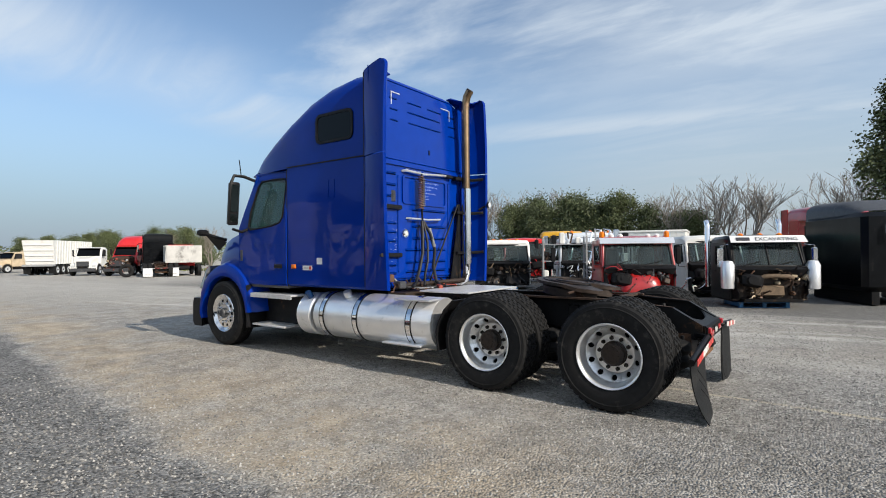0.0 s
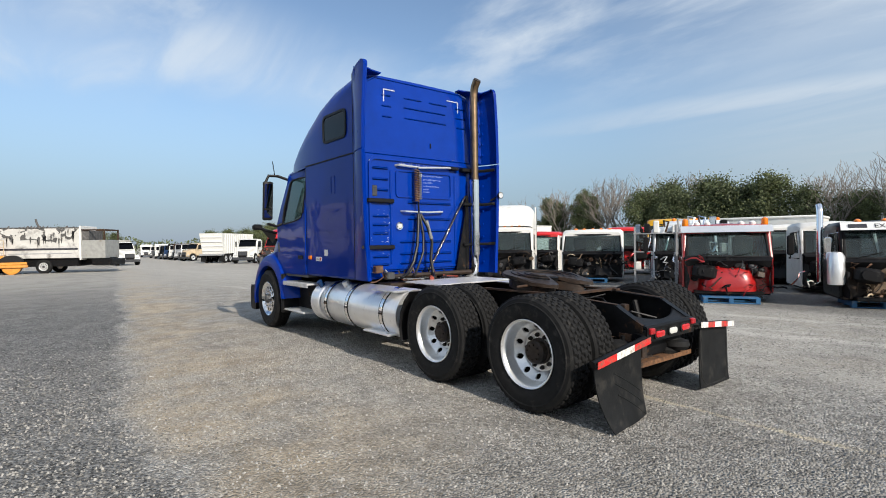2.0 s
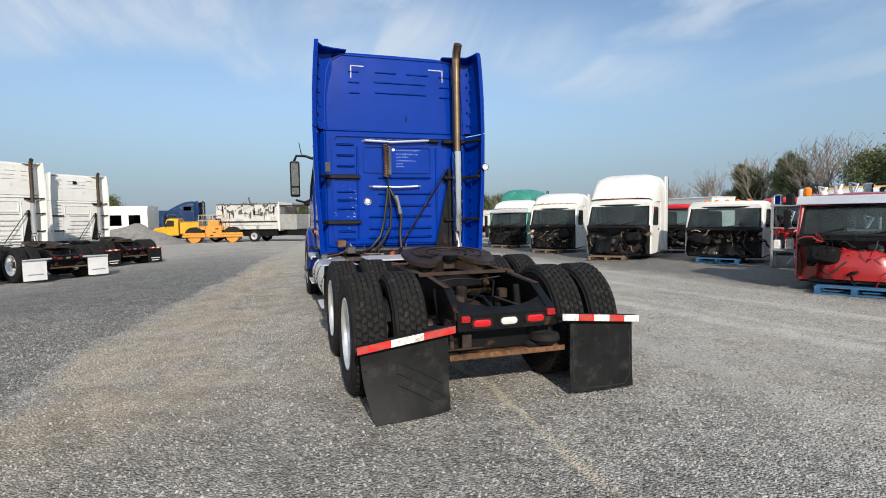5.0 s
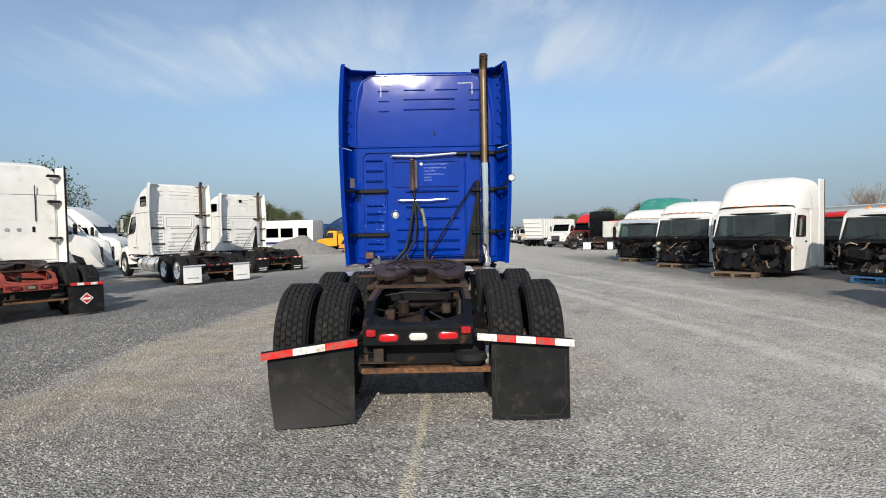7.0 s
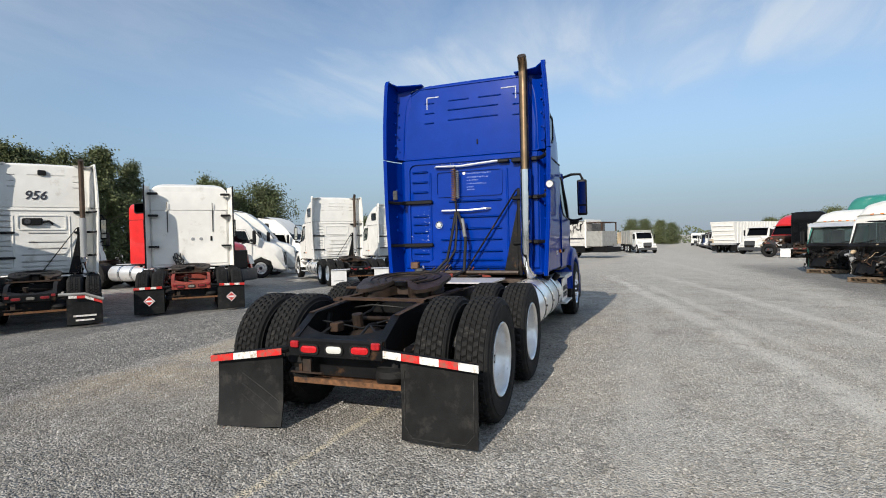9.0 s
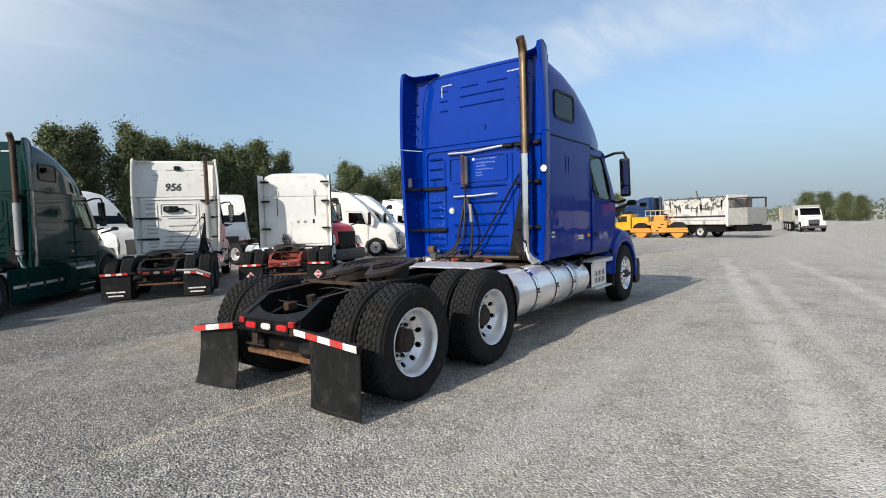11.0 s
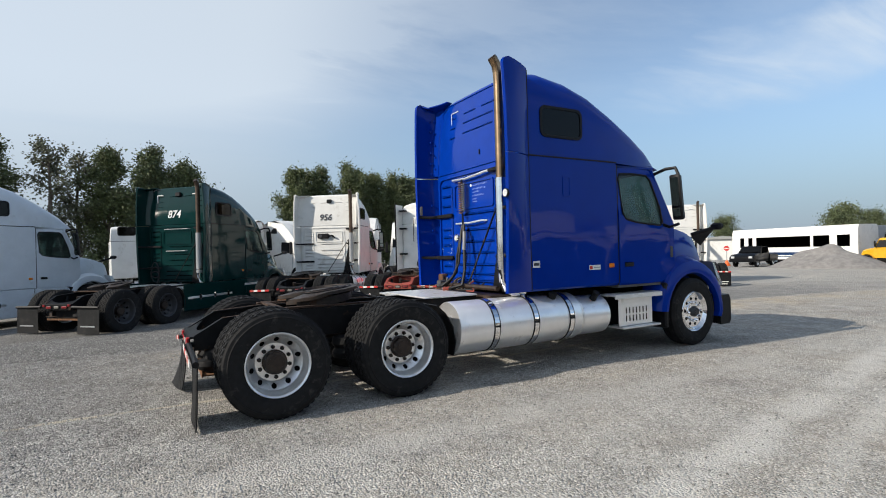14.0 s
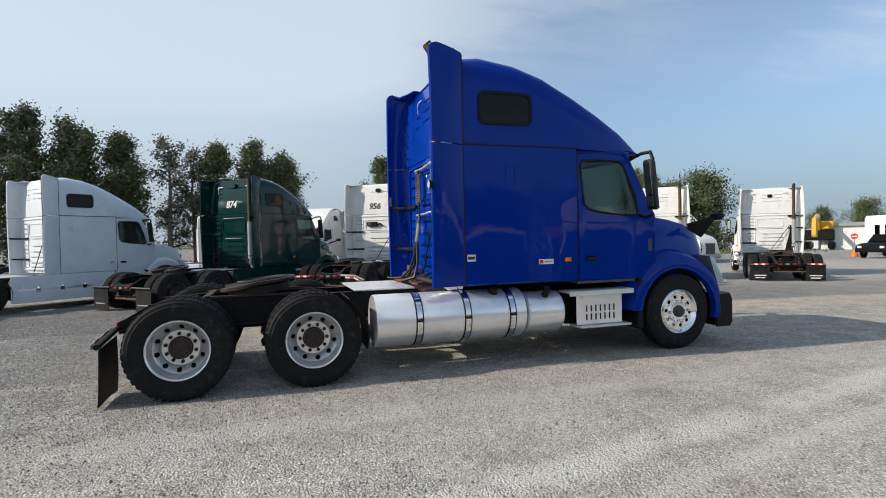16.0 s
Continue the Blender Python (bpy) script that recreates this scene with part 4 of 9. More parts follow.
    if not smooth_back:
        def slot(y0, y1, zz, upper):
            if upper and zz > zr - 0.18:
                return
            xb = lean_x(zz) if upper else X0
            q = Geo().box(xb - (0.009 if upper else 0.016), xb + 0.01, y0, y1, zz - (0.009 if upper else 0.014), zz + (0.009 if upper else 0.014), 0.008 if upper else 0.012)
            part("rib", q, bp, rear if not upper else cap)
        for zz in (3.56, 3.42, 3.27, 3.12)[:4]:
            if zz == 3.56:
                slot(-0.02, 0.30, zz, True); slot(-0.50, -0.16, zz, True)
            elif zz in (3.42, 3.27) and not number:
                slot(-0.46, 0.31, zz, True)
        for zz in (3.55, 3.40, 3.25):
            slot(0.52, 0.68, zz, True)
            slot(-0.86, -0.66, zz, True)
        for zz in (2.52, 2.37, 2.22, 1.86, 1.74, 1.62, 1.30, 1.19):
            slot(0.62, 0.88, zz, False)
        for zz in (2.06, 1.83, 1.66, 1.50, 1.33, 1.20):
            slot(-0.50, 0.30 if zz > 1.55 else 0.44, zz, False)
        fr = rounded(-0.51, 0.50, 2.13, 2.52, 0.05, 0)
        fi = rounded(-0.485, 0.475, 2.155, 2.495, 0.04, 0)
        part("panel_frame", Geo().ring_plate([(X0, a, c) for a, _, c in fr], [(X0, a, c) for a, _, c in fi], (-0.020, 0, 0)), bp, rear)
        part("panel_frame", Geo().ring_plate([(X0, a, c) for a, _, c in rounded(-0.93, 0.94, 1.12, 2.66, 0.10, 0)], [(X0, a, c) for a, _, c in rounded(-0.905, 0.915, 1.145, 2.635, 0.09, 0)], (-0.026, 0, 0)), bp, rear)
        for yy in (0.585, -0.58):
            part("rib", Geo().box(X0 - 0.018, X0 + 0.004, yy - 0.016, yy + 0.016, 1.2, 2.5, 0.012), bp, rear)
    else:
        part("panel_frame", Geo().ring_plate([(X0, a, c) for a, _, c in rounded(-0.40, 0.05, 1.75, 2.12, 0.03, 0)], [(X0, a, c) for a, _, c in rounded(-0.385, 0.035, 1.765, 2.105, 0.025, 0)], (-0.006, 0, 0)), bp, rear)
        for yy in (-0.28, -0.05):
            part("round_vent", Geo().lathe([(0.001, 2.99), (0.035, 2.985), (0.05, 3.0)], 14, "x", (0, yy, 1.84)), GREYP, rear)
        part("latch", Geo().box(X0 - 0.02, X0, -0.60, -0.54, 1.78, 1.92, 0.01), PLASTIC, rear)
        for yy in (0.62, -0.62):
            part("hose_guide", Geo().tube([(2.99, yy, 2.05), (2.985, yy, 2.95)], 0.012, 5), PLASTIC, rear)
        for s in (1, -1):
            part("side_fairing", Geo().sheet([[(3.10, s * 1.085, zz), (2.86, s * 1.17, zz), (2.66, s * 1.20, zz)] for zz in (1.0, 1.9, 2.7, 3.42)], (0, -s * 0.02, 0)), paint, T)
            part("fairing_edge", Geo().box(2.60, 2.66, s * 1.17, s * 1.21, 0.98, 3.44, 0.012), PLASTIC, T, "black rubber edge of the side fairing")
        for zz in (3.2, 2.55, 1.62):
            for s in (1, -1):
                part("fairing_bracket", Geo().box(2.8, 2.99, s * 0.85, s * 1.12, zz - 0.03, zz + 0.03, 0.015), PLASTIC, T)
        rr = random.Random(5)
        for k in range(7):
            part("air_line", Geo().tube([(2.95, 0.30 + 0.2 * rr.random(), 1.45 - 0.2 * rr.random()), (2.86, 0.2 + 0.3 * rr.random(), 1.2), (2.9, 0.1 + 0.3 * rr.random(), 1.0)], 0.018, 6), HOSE_D, T)
    if number:
        m = Matrix(((0, 0.035, -1, lean_x(3.02) - 0.012), (-1, 0, 0, 0.12), (0, 1, 0.035, 3.02), (0, 0, 0, 1)))
        word("fleet_number", number, 0.31, DECAL_D if paint not in (GREEN,) else DECAL, T, m, "painted fleet number", 0.004, 0.22)
        part("roof_vent", Geo().box(3.0, 3.09, -0.12, 0.06, 3.55, 3.68, 0.02), PLASTIC, T)
        if paint is WHITE:
            ac = part("cooling_unit", Geo().box(2.90, 3.01, -0.02, 0.40, 2.26, 2.44, 0.03).tube([(2.96, -0.02, 2.34), (2.94, -0.14, 2.36), (2.95, -0.24, 2.28)], 0.03, 8), PLASTIC, T, "black cooling unit on the rear wall")
            part("unit_fan", Geo().lathe([(0.01, 2.885), (0.06, 2.885), (0.065, 2.90)], 16, "x", (0, 0.28, 2.35)), GREYPL, ac)
    # exhaust stack on the right
    if stack:
        sy = -0.865
        st = part("exhaust_pipe", Geo().tube([(2.86, sy, 2.40), (2.86, sy, 3.0), (2.86, sy, 3.62), (2.855, sy, 3.76), (2.83, sy, 3.87), (2.775, sy, 3.95)], 0.062, 20), stack_mat or STACK, T, "heat-browned upper exhaust pipe")
        part("tip_opening", Geo().tube([(2.777, sy, 3.949), (2.766, sy, 3.962)], 0.056, 20), SOOT, st)
        part("heat_shield", Geo().tube([(2.86, sy, 1.28), (2.86, sy, 2.44)], 0.078, 24), CHROME if hero else GREYP, st, "chrome exhaust guard" if hero else "dull exhaust guard")
        part("clamp", Geo().tube([(2.86, sy, 1.36), (2.86, sy, 1.40)], 0.084, 24), CHROME, st)
        part("elbow", Geo().tube([(2.86, sy, 1.30), (2.865, sy, 1.14), (2.90, sy - 0.01, 1.05), (2.99, sy - 0.02, 1.00), (3.15, sy - 0.02, 0.985)], 0.066, 18), CHROME, st)
        g = Geo().box(2.915, 2.965, sy + 0.075, sy + 0.135, 0.98, 2.20, 0.01)
        g.box(2.90, 3.0, sy - 0.02, sy + 0.20, 2.56, 2.62, 0.01)
        g.box(2.88, 3.0, sy - 0.02, sy + 0.20, 1.42, 1.47, 0.01)
        g.box(2.88, 3.0, sy - 0.02, sy + 0.20, 2.04, 2.09, 0.01)
        g.plate([(2.93, sy + 0.12, 2.0), (2.93, sy + 0.34, 1.0), (2.93, sy + 0.14, 1.0)], (0.012, 0, 0))
        g.tube([(2.93, sy + 0.14, 2.18), (2.90, 0.02, 1.06)], 0.013, 6)
        part("stack_mount", g, FRAME, T, "black exhaust mount with diagonal strut")
    # chassis
    tail_dy = -0.035 if hero else 0.0
    for s in (1, -1):
        side = [(-0.66, 0.60), (-0.66, 0.735), (-0.39, 0.893), (0.15, 0.93), (2.6, 0.93), (6.9, 0.86), (6.9, 0.60), (2.4, 0.64), (0.0, 0.64)]
        ro = s * 0.43 + tail_dy
        g = Geo().plate([(a, ro, c) for a, c in side], (0, -s * 0.012, 0))
        g.box(0.15, 6.9, ro, ro - s * 0.08, 0.925, 0.938)
        g.box(0.0, 6.9, ro, ro - s * 0.08, 0.632, 0.644)
        lip = [(-0.66, 0.735), (-0.39, 0.893), (0.15, 0.93)]
        g.plate([(a, ro, c) for a, c in lip] + [(a, ro - s * 0.07, c) for a, c in reversed(lip)], (0, 0, 0.012))
        rail = part("chassis_rail", g, fm, T)
        if hero:
            up = [(-0.40, 0.904), (0.15, 0.944), (1.5, 0.944)]
            part("rail_flange", Geo().plate([(a, ro + s * 0.002, c) for a, c in up] + [(a, ro - s * 0.045, c) for a, c in reversed(up)], (0, 0, 0.004)), RUST, rail, "rusty rail edge")
    for xx in (0.62, 2.2, 3.6, 5.2):
        part("crossmember", Geo().box(xx - 0.06, xx + 0.06, -0.42, 0.42, 0.68, 0.88, 0.01), fm, T)
    for xx in (0.0, 1.335):
        g = Geo().cyl((xx, -0.98, 0.505), (xx, 0.98, 0.505), 0.075, 14)
        g.lathe([(0.02, -0.20), (0.14, -0.17), (0.215, -0.06), (0.215, 0.06), (0.14, 0.17), (0.02, 0.20)], 22, "x", (xx, 0.05, 0.52))
        g.cyl((xx - 0.02, 0.12, 0.62), (xx - 0.06, 0.12, 0.85), 0.05, 10)
        ax = part("axle", g, GREASE, T, "greasy drive axle")
        for s in (1, -1):
            part("air_spring", Geo().lathe([(0.06, 0.30), (0.14, 0.32), (0.155, 0.38), (0.12, 0.43), (0.155, 0.48), (0.14, 0.55), (0.05, 0.58)], 20, "z", (xx - 0.42, s * 0.42, 0.03)), RUBBER, ax)
            part("brake_chamber", Geo().cyl((xx + 0.18, s * 0.58, 0.62), (xx + 0.36, s * 0.58, 0.66), 0.085, 14), FRAME, ax)
            part("shock_absorber", Geo().tube([(xx - 0.25, s * 0.36, 0.42), (xx - 0.12, s * 0.38, 0.86)], 0.035, 10), FRAME, ax)
            part("trailing_arm", Geo().box(xx - 0.5, xx + 0.45, s * 0.33, s * 0.40, 0.36, 0.44, 0.015), RUST, ax)
    g = Geo().tube([(1.1, 0.0, 0.56), (0.25, 0.04, 0.56)], 0.05, 10)
    g.tube([(4.5, 0.0, 0.66), (1.6, 0.0, 0.58)], 0.055, 10)
    part("drive_shaft", g, GREASE, T)
    if hero:
        # tangle of air lines and cables round the rear axle
        for pts, r, m in (([(-0.45, 0.30, 0.70), (-0.2, 0.22, 0.80), (0.05, 0.26, 0.76), (0.3, 0.16, 0.84), (0.6, 0.22, 0.90)], 0.011, HOSE_D),
                          ([(-0.42, -0.28, 0.72), (-0.25, -0.12, 0.78), (0.0, -0.20, 0.74), (0.2, -0.30, 0.86), (0.7, -0.33, 0.88)], 0.010, HOSE_D),
                          ([(-0.30, 0.33, 0.82), (-0.1, 0.05, 0.73), (0.1, -0.12, 0.78), (0.35, -0.28, 0.80)], 0.008, HOSE_D),
                          ([(-0.55, 0.10, 0.66), (-0.35, -0.06, 0.70), (-0.15, -0.05, 0.77), (0.15, -0.02, 0.75)], 0.012, HOSE_D),
                          ([(0.25, 0.36, 0.86), (0.2, 0.10, 0.90), (0.28, -0.18, 0.87), (0.22, -0.37, 0.90)], 0.009, HOSE_D)):
            part("air_line", Geo().tube(pts, r, 6), m, T)
        part("leveling_valve", Geo().box(-0.12, -0.04, -0.30, -0.22, 0.74, 0.83, 0.01), GREASE, T)
        part("valve_bracket", Geo().box(-0.30, -0.18, 0.18, 0.26, 0.72, 0.80, 0.008), RUST, T)
    part("torque_rod", Geo().tube([(0.45, -0.36, 0.74), (0.02, 0.10, 0.80), (0.0, 0.12, 0.80)], 0.022, 8).tube([(0.45, 0.36, 0.72), (0.05, 0.12, 0.79)], 0.02, 8), GREASE, T)
    part("transmission", Geo().box(4.0, 5.6, -0.28, 0.28, 0.45, 0.98, 0.08), GREASE, T)
    part("engine_sump", Geo().box(5.6, 6.9, -0.3, 0.3, 0.38, 0.95, 0.06), FRAME, T)
    part("front_axle", Geo().box(6.17, 6.32, -0.95, 0.95, 0.40, 0.50, 0.02), FRAME, T)
    # tail: curved closing member with lamps
    rows = []
    for k in range(-8, 9):
        u = k / 8
        yy = 0.42 * u + tail_dy
        xu = -0.615 + 0.125 * abs(u) ** 2.2
        rows.append([(-0.70, yy, 0.60), (-0.706, yy, 0.60 + 0.125), (-0.690, yy, 0.742), (-0.655, yy, 0.742), (xu, yy, 0.735 + (xu + 0.66) * 0.585)])
    tail = part("tail_member", Geo().sheet(rows, (0.015, 0, -0.004)), fm, T)
    red_lens = LENS_R if hero else LENS_RD
    for yy, lens, w, zc in ((0.223, red_lens, 0.078, 0.659), (-0.005, LENS_W if hero else LENS_GD, 0.072, 0.664), (-0.235, red_lens, 0.078, 0.669)):
        yy += tail_dy
        r = rounded(yy - w, yy + w, zc - 0.030, zc + 0.030, 0.029, 0, 5)
        lamp = part("tail_lamp", Geo().loft([[(-0.703, a, c) for a, _, c in r], [(-0.720, yy + (a - yy) * 0.94, zc + (c - zc) * 0.88) for a, _, c in r], [(-0.724, yy + (a - yy) * 0.7, zc + (c - zc) * 0.6) for a, _, c in r]], caps=True), lens, tail)
        part("lamp_gasket", Geo().ring_plate([(-0.704, yy + (a - yy) * 1.16, zc + (c - zc) * 1.36) for a, _, c in r], [(-0.704, a, c) for a, _, c in r], (-0.012, 0, 0)), RUBBER, lamp)
    for yy, zc in ((0.357, 0.695), (-0.372, 0.708)):
        part("marker_lamp", Geo().box(-0.728, -0.69, yy + tail_dy - 0.037, yy + tail_dy + 0.037, zc - 0.028, zc + 0.028, 0.008), LENS_MK if hero else red_lens, tail)
    part("rear_crossmember", Geo().box(-0.60, -0.44, -0.60, 0.42, 0.362, 0.376, 0.003).box(-0.605, -0.595, -0.60, 0.42, 0.352, 0.396, 0.002).box(-0.46, -0.44, -0.55, 0.40, 0.376, 0.42, 0.003), SCALE, T, "rusty lower cross member")
    for s in (1, -1):
        part("hanger", Geo().box(-0.56, -0.44, s * 0.37, s * 0.40, 0.38, 0.66), RUST, T)
    # closing plate, rubber bump stop and plate bracket under the lamps
    part("closing_plate", Geo().box(-0.50, -0.47, -0.43, 0.43, 0.395, 0.64, 0.006), FRAME, T)
    part("bump_stop", Geo().lathe([(0.001, 0.385), (0.10, 0.39), (0.135, 0.43), (0.12, 0.475), (0.06, 0.495), (0.001, 0.50)], 20, "z", (-0.52, -0.45, 0.02)), RUBBER, T, "black rubber bump stop")
    part("plate_bracket", Geo().box(-0.62, -0.60, 0.14, 0.44, 0.435, 0.45, 0.003).box(-0.62, -0.60, 0.24, 0.32, 0.45, 0.56, 0.003), GREASE, T, "bent empty plate bracket")
    # fifth wheel
    g = Geo()
    outl = [(-0.02, 0.07), (-0.16, 0.14), (-0.31, 0.24), (-0.34, 0.31), (-0.27, 0.39), (-0.12, 0.45), (0.06, 0.475), (0.24, 0.455), (0.38, 0.38), (0.48, 0.25), (0.52, 0.12), (0.525, 0.0)]
    outl = outl + [(a, -b) for a, b in reversed(outl[:-1])]
    tilt = Matrix.Translation((0.66, 0.0, 1.10)) @ Matrix.Rotation(radians(-6), 4, "Y")
    bent = []
    for a, b in outl:
        bent.append(tilt @ Vector((a, b, -0.03 if a < -0.1 else 0.0)))
    g.plate(bent, (0, 0, -0.035))
    plate = part("fifth_wheel", g, GREASE, T, "greasy brown fifth-wheel coupling plate")
    g = Geo().plate([tilt @ Vector((a * 0.82 + 0.02, b * 0.84, -0.06)) for a, b in outl], (0, 0, -0.09))
    part("coupling_casting", g, GREASE, plate)
    g = Geo()
    for s in (1, -1):
        g.plate([(0.50, s * 0.38, 0.95), (0.84, s * 0.38, 0.95), (0.74, s * 0.38, 1.08), (0.60, s * 0.38, 1.08)], (0, -s * 0.05, 0))
    g.box(0.10, 1.25, -0.47, -0.40, 0.945, 0.965)
    g.box(0.10, 1.25, 0.40, 0.47, 0.945, 0.965)
    g.box(0.15, 0.22, -0.47, 0.47, 0.945, 0.97)
    part("slide_rail", g, RUST, plate)
    for r in (0.15, 0.22, 0.30, 0.37):
        pts = [tilt @ Vector((0.10 + r * math.cos(radians(a)), r * math.sin(radians(a)), 0.004)) for a in range(-140, 141, 10)]
        part("grease_groove", Geo().tube(pts, 0.007, 4, False), FRAME if r in (0.22, 0.37) else GREASE, plate)
    part("jaw", Geo().lathe([(0.03, 1.04), (0.075, 1.045), (0.085, 1.085), (0.05, 1.095)], 20, "z", (0.66, 0, 0)), FRAME, plate)
    part("jaw_lever", Geo().tube([(0.62, 0.2, 1.03), (0.60, 0.62, 1.02)], 0.014, 6), RUST, plate)
    # deck plates behind the sleeper
    g = Geo().box(1.86, 2.62, -0.62, 0.62, 0.955, 0.975, 0.004)
    part("deck_plate", g, TREAD, T, "dirty aluminium deck plate")
    # fuel tanks and steps
    for s in (1, -1):
        x0, x1 = (2.03, 3.91) if s < 0 else (2.03, 4.05)
        cy, cz, r = s * 0.86, 0.615, 0.312
        g = Geo().lathe([(0.001, x0 + 0.03), (0.14, x0 + 0.026), (r - 0.03, x0 + 0.012), (r - 0.006, x0), (r, x0 + 0.012), (r, x1 - 0.012), (r - 0.006, x1), (r - 0.03, x1 - 0.012), (0.001, x1 - 0.03)], 48, "x", (0, cy, cz))
        tk = part("fuel_tank", g, tank_mat or ALU, T, "polished aluminium fuel tank" if tank_mat is None else "black fuel tank")
        for xx in ((2.53, 3.13, 3.72) if s < 0 else (2.36, 3.25, 3.88)):
            b = part("tank_strap", Geo().lathe([(r + 0.001, xx - 0.032), (r + 0.008, xx - 0.032), (r + 0.008, xx + 0.032), (r + 0.001, xx + 0.032)], 40, "x", (0, cy, cz), True), CHROME, tk)
            part("strap_rubber", Geo().lathe([(r + 0.0005, xx - 0.047), (r + 0.005, xx - 0.047), (r + 0.005, xx + 0.047), (r + 0.0005, xx + 0.047)], 40, "x", (0, cy, cz), True), RUBBER, b)
            part("strap_bolt", Geo().box(xx - 0.03, xx + 0.03, cy + s * (r + 0.004), cy + s * (r + 0.018), cz + 0.0, cz + 0.02), FRAME, b)
        part("tank_cap", Geo().cyl((3.52, s * 1.0, cz + 0.27), (3.52, s * 1.04, cz + 0.34), 0.055, 16), PLASTIC if s < 0 else ALU, tk)
        x2, x3 = (3.96, 4.48) if s < 0 else (4.13, 4.42)
        rr = 0.265 if s < 0 else 0.30
        part("fluid_tank", Geo().lathe([(0.001, x2 + 0.01), (rr - 0.02, x2), (rr, x2 + 0.02), (rr, x3 - 0.02), (rr - 0.02, x3), (0.001, x3 - 0.01)], 40, "x", (0, s * 0.87, 0.60)), tank_mat or ALU, T, "small tank ahead of the fuel tank")
        part("tank_cap", Geo().cyl((4.24, s * 1.02, 0.82), (4.24, s * 1.10, 0.92), 0.045, 14), NAVY if s > 0 else PLASTIC, T, "blue filler cap" if s > 0 else "")
        st = part("cab_step", Geo().box(4.52, 5.50, s * 0.88, s * 1.17, 0.835, 0.865, 0.008).box(4.52, 5.50, s * 1.16, s * 1.175, 0.80, 0.865, 0.004), TREAD, T)
        part("cab_step", Geo().box(4.68, 5.46, s * 0.88, s * 1.175, 0.375, 0.405, 0.008), TREAD, T)
        part("step_box", Geo().box(4.62, 5.50, s * 0.60, s * 0.90, 0.40, 0.84, 0.01), FRAME, T)
        if s < 0:
            sl = part("step_guard", Geo().box(4.66, 5.36, s * 1.09, s * 1.10, 0.41, 0.80, 0.004), ALU, T, "slotted polished step guard")
            for k in range(7):
                for zz in (0.47, 0.58):
                    part("slot", Geo().box(4.80 + 0.07 * k, 4.822 + 0.07 * k, s * 1.099, s * 1.104, zz, zz + 0.085, 0.004), DARK, sl)
        elif hero:
            part("tank_step", Geo().box(2.15, 2.75, s * 1.0, s * 1.20, 0.365, 0.39, 0.006), ALU, T)
            part("tank_step", Geo().box(2.02, 2.56, s * 0.98, s * 1.19, 0.90, 0.925, 0.006), ALU, T)
        # quarter fender ahead of the drive wheels
        rows = [[(1.335 + 0.60 * math.cos(radians(a)), s * yy, 0.505 + 0.60 * math.sin(radians(a)) * (0.9 if a > 0 else 0.8)) for yy in (0.58, 1.18)] for a in (-18, 0, 18, 36, 52)]
        part("quarter_fender", Geo().sheet(rows, (0.012, 0, 0.006)), PLASTIC, T)
        if tank_skirt:
            part("tank_skirt", Geo().box(1.9, 4.6, s * 1.14, s * 1.17, 0.26, 1.0, 0.012), paint, T)
            part("tank_skirt", Geo().box(4.62, 5.5, s * 1.14, s * 1.17, 0.26, 1.0, 0.012), paint, T)
    # battery box between rails and hoses' bracket
    # wheels
    for s in (1, -1):
        for xx in (0.0, 1.335):
            wheel(T, xx, s * 1.052 - (0.03 if hero else 0), s, rims[0], nuts=hero or rims[0] == "black", near=x > -10)
            wheel(T, xx, s * 0.715 - (0.03 if hero else 0), s, "inner", near=x > -10)
        wheel(T, 6.245, s * 1.045, s, rims[1], nuts=hero)
    # mud flaps
    def tape(y0, z0, y1, z1, first, parent, x0=-0.72, x1=-0.72, n=4):
        for k in range(n):
            a, b = k / n, (k + 1) / n
            p = [(x0 + (x1 - x0) * t, y0 + (y1 - y0) * t, z0 + (z1 - z0) * t) for t in (a, b)]
            g = Geo().plate([(p[0][0] - 0.012, p[0][1], p[0][2] - 0.027), (p[1][0] - 0.012, p[1][1], p[1][2] - 0.027), (p[1][0] - 0.012, p[1][1], p[1][2] + 0.027), (p[0][0] - 0.012, p[0][1], p[0][2] + 0.027)], (-0.004, 0, 0))
            part("reflective_tape", g, (TAPE_R, TAPE_W)[(k + first) % 2], parent)

    def flap_sheet(y0, y1, zt0, zt1, zb0, zb1, curl, tuck, mtl):
        rows = []
        for k in range(9):
            t = k / 8
            row = []
            for j in range(7):
                u = j / 6
                zz = (zt0 + (zt1 - zt0) * u) * (1 - t) + (zb0 + (zb1 - zb0) * u) * t
                row.append((-0.69 - curl * t ** 2.2 * (0.35 + 0.65 * u) + 0.012 * math.sin(5 * u + 3 * t) * t, y0 + (y1 - y0) * u + tuck * t * t * u, zz))
            rows.append(row)
        return Geo().sheet(rows, (0.010, 0, 0))
    if flap == "hero":
        br = part("flap_bracket", Geo().tube([(-0.60, 0.38, 0.65), (-0.71, 0.44, 0.644), (-0.70, 1.165, 0.535)], 0.03, 8), FRAME, T, "bent mud-flap bracket")
        tape(0.42, 0.638, 1.16, 0.534, 0, br, -0.742, -0.732, 3)
        f = part("mud_flap", flap_sheet(0.46, 1.13, 0.60, 0.50, 0.018, 0.0, 0.14, -0.085, FLAP), FLAP, T, "curled black rubber mud flap")
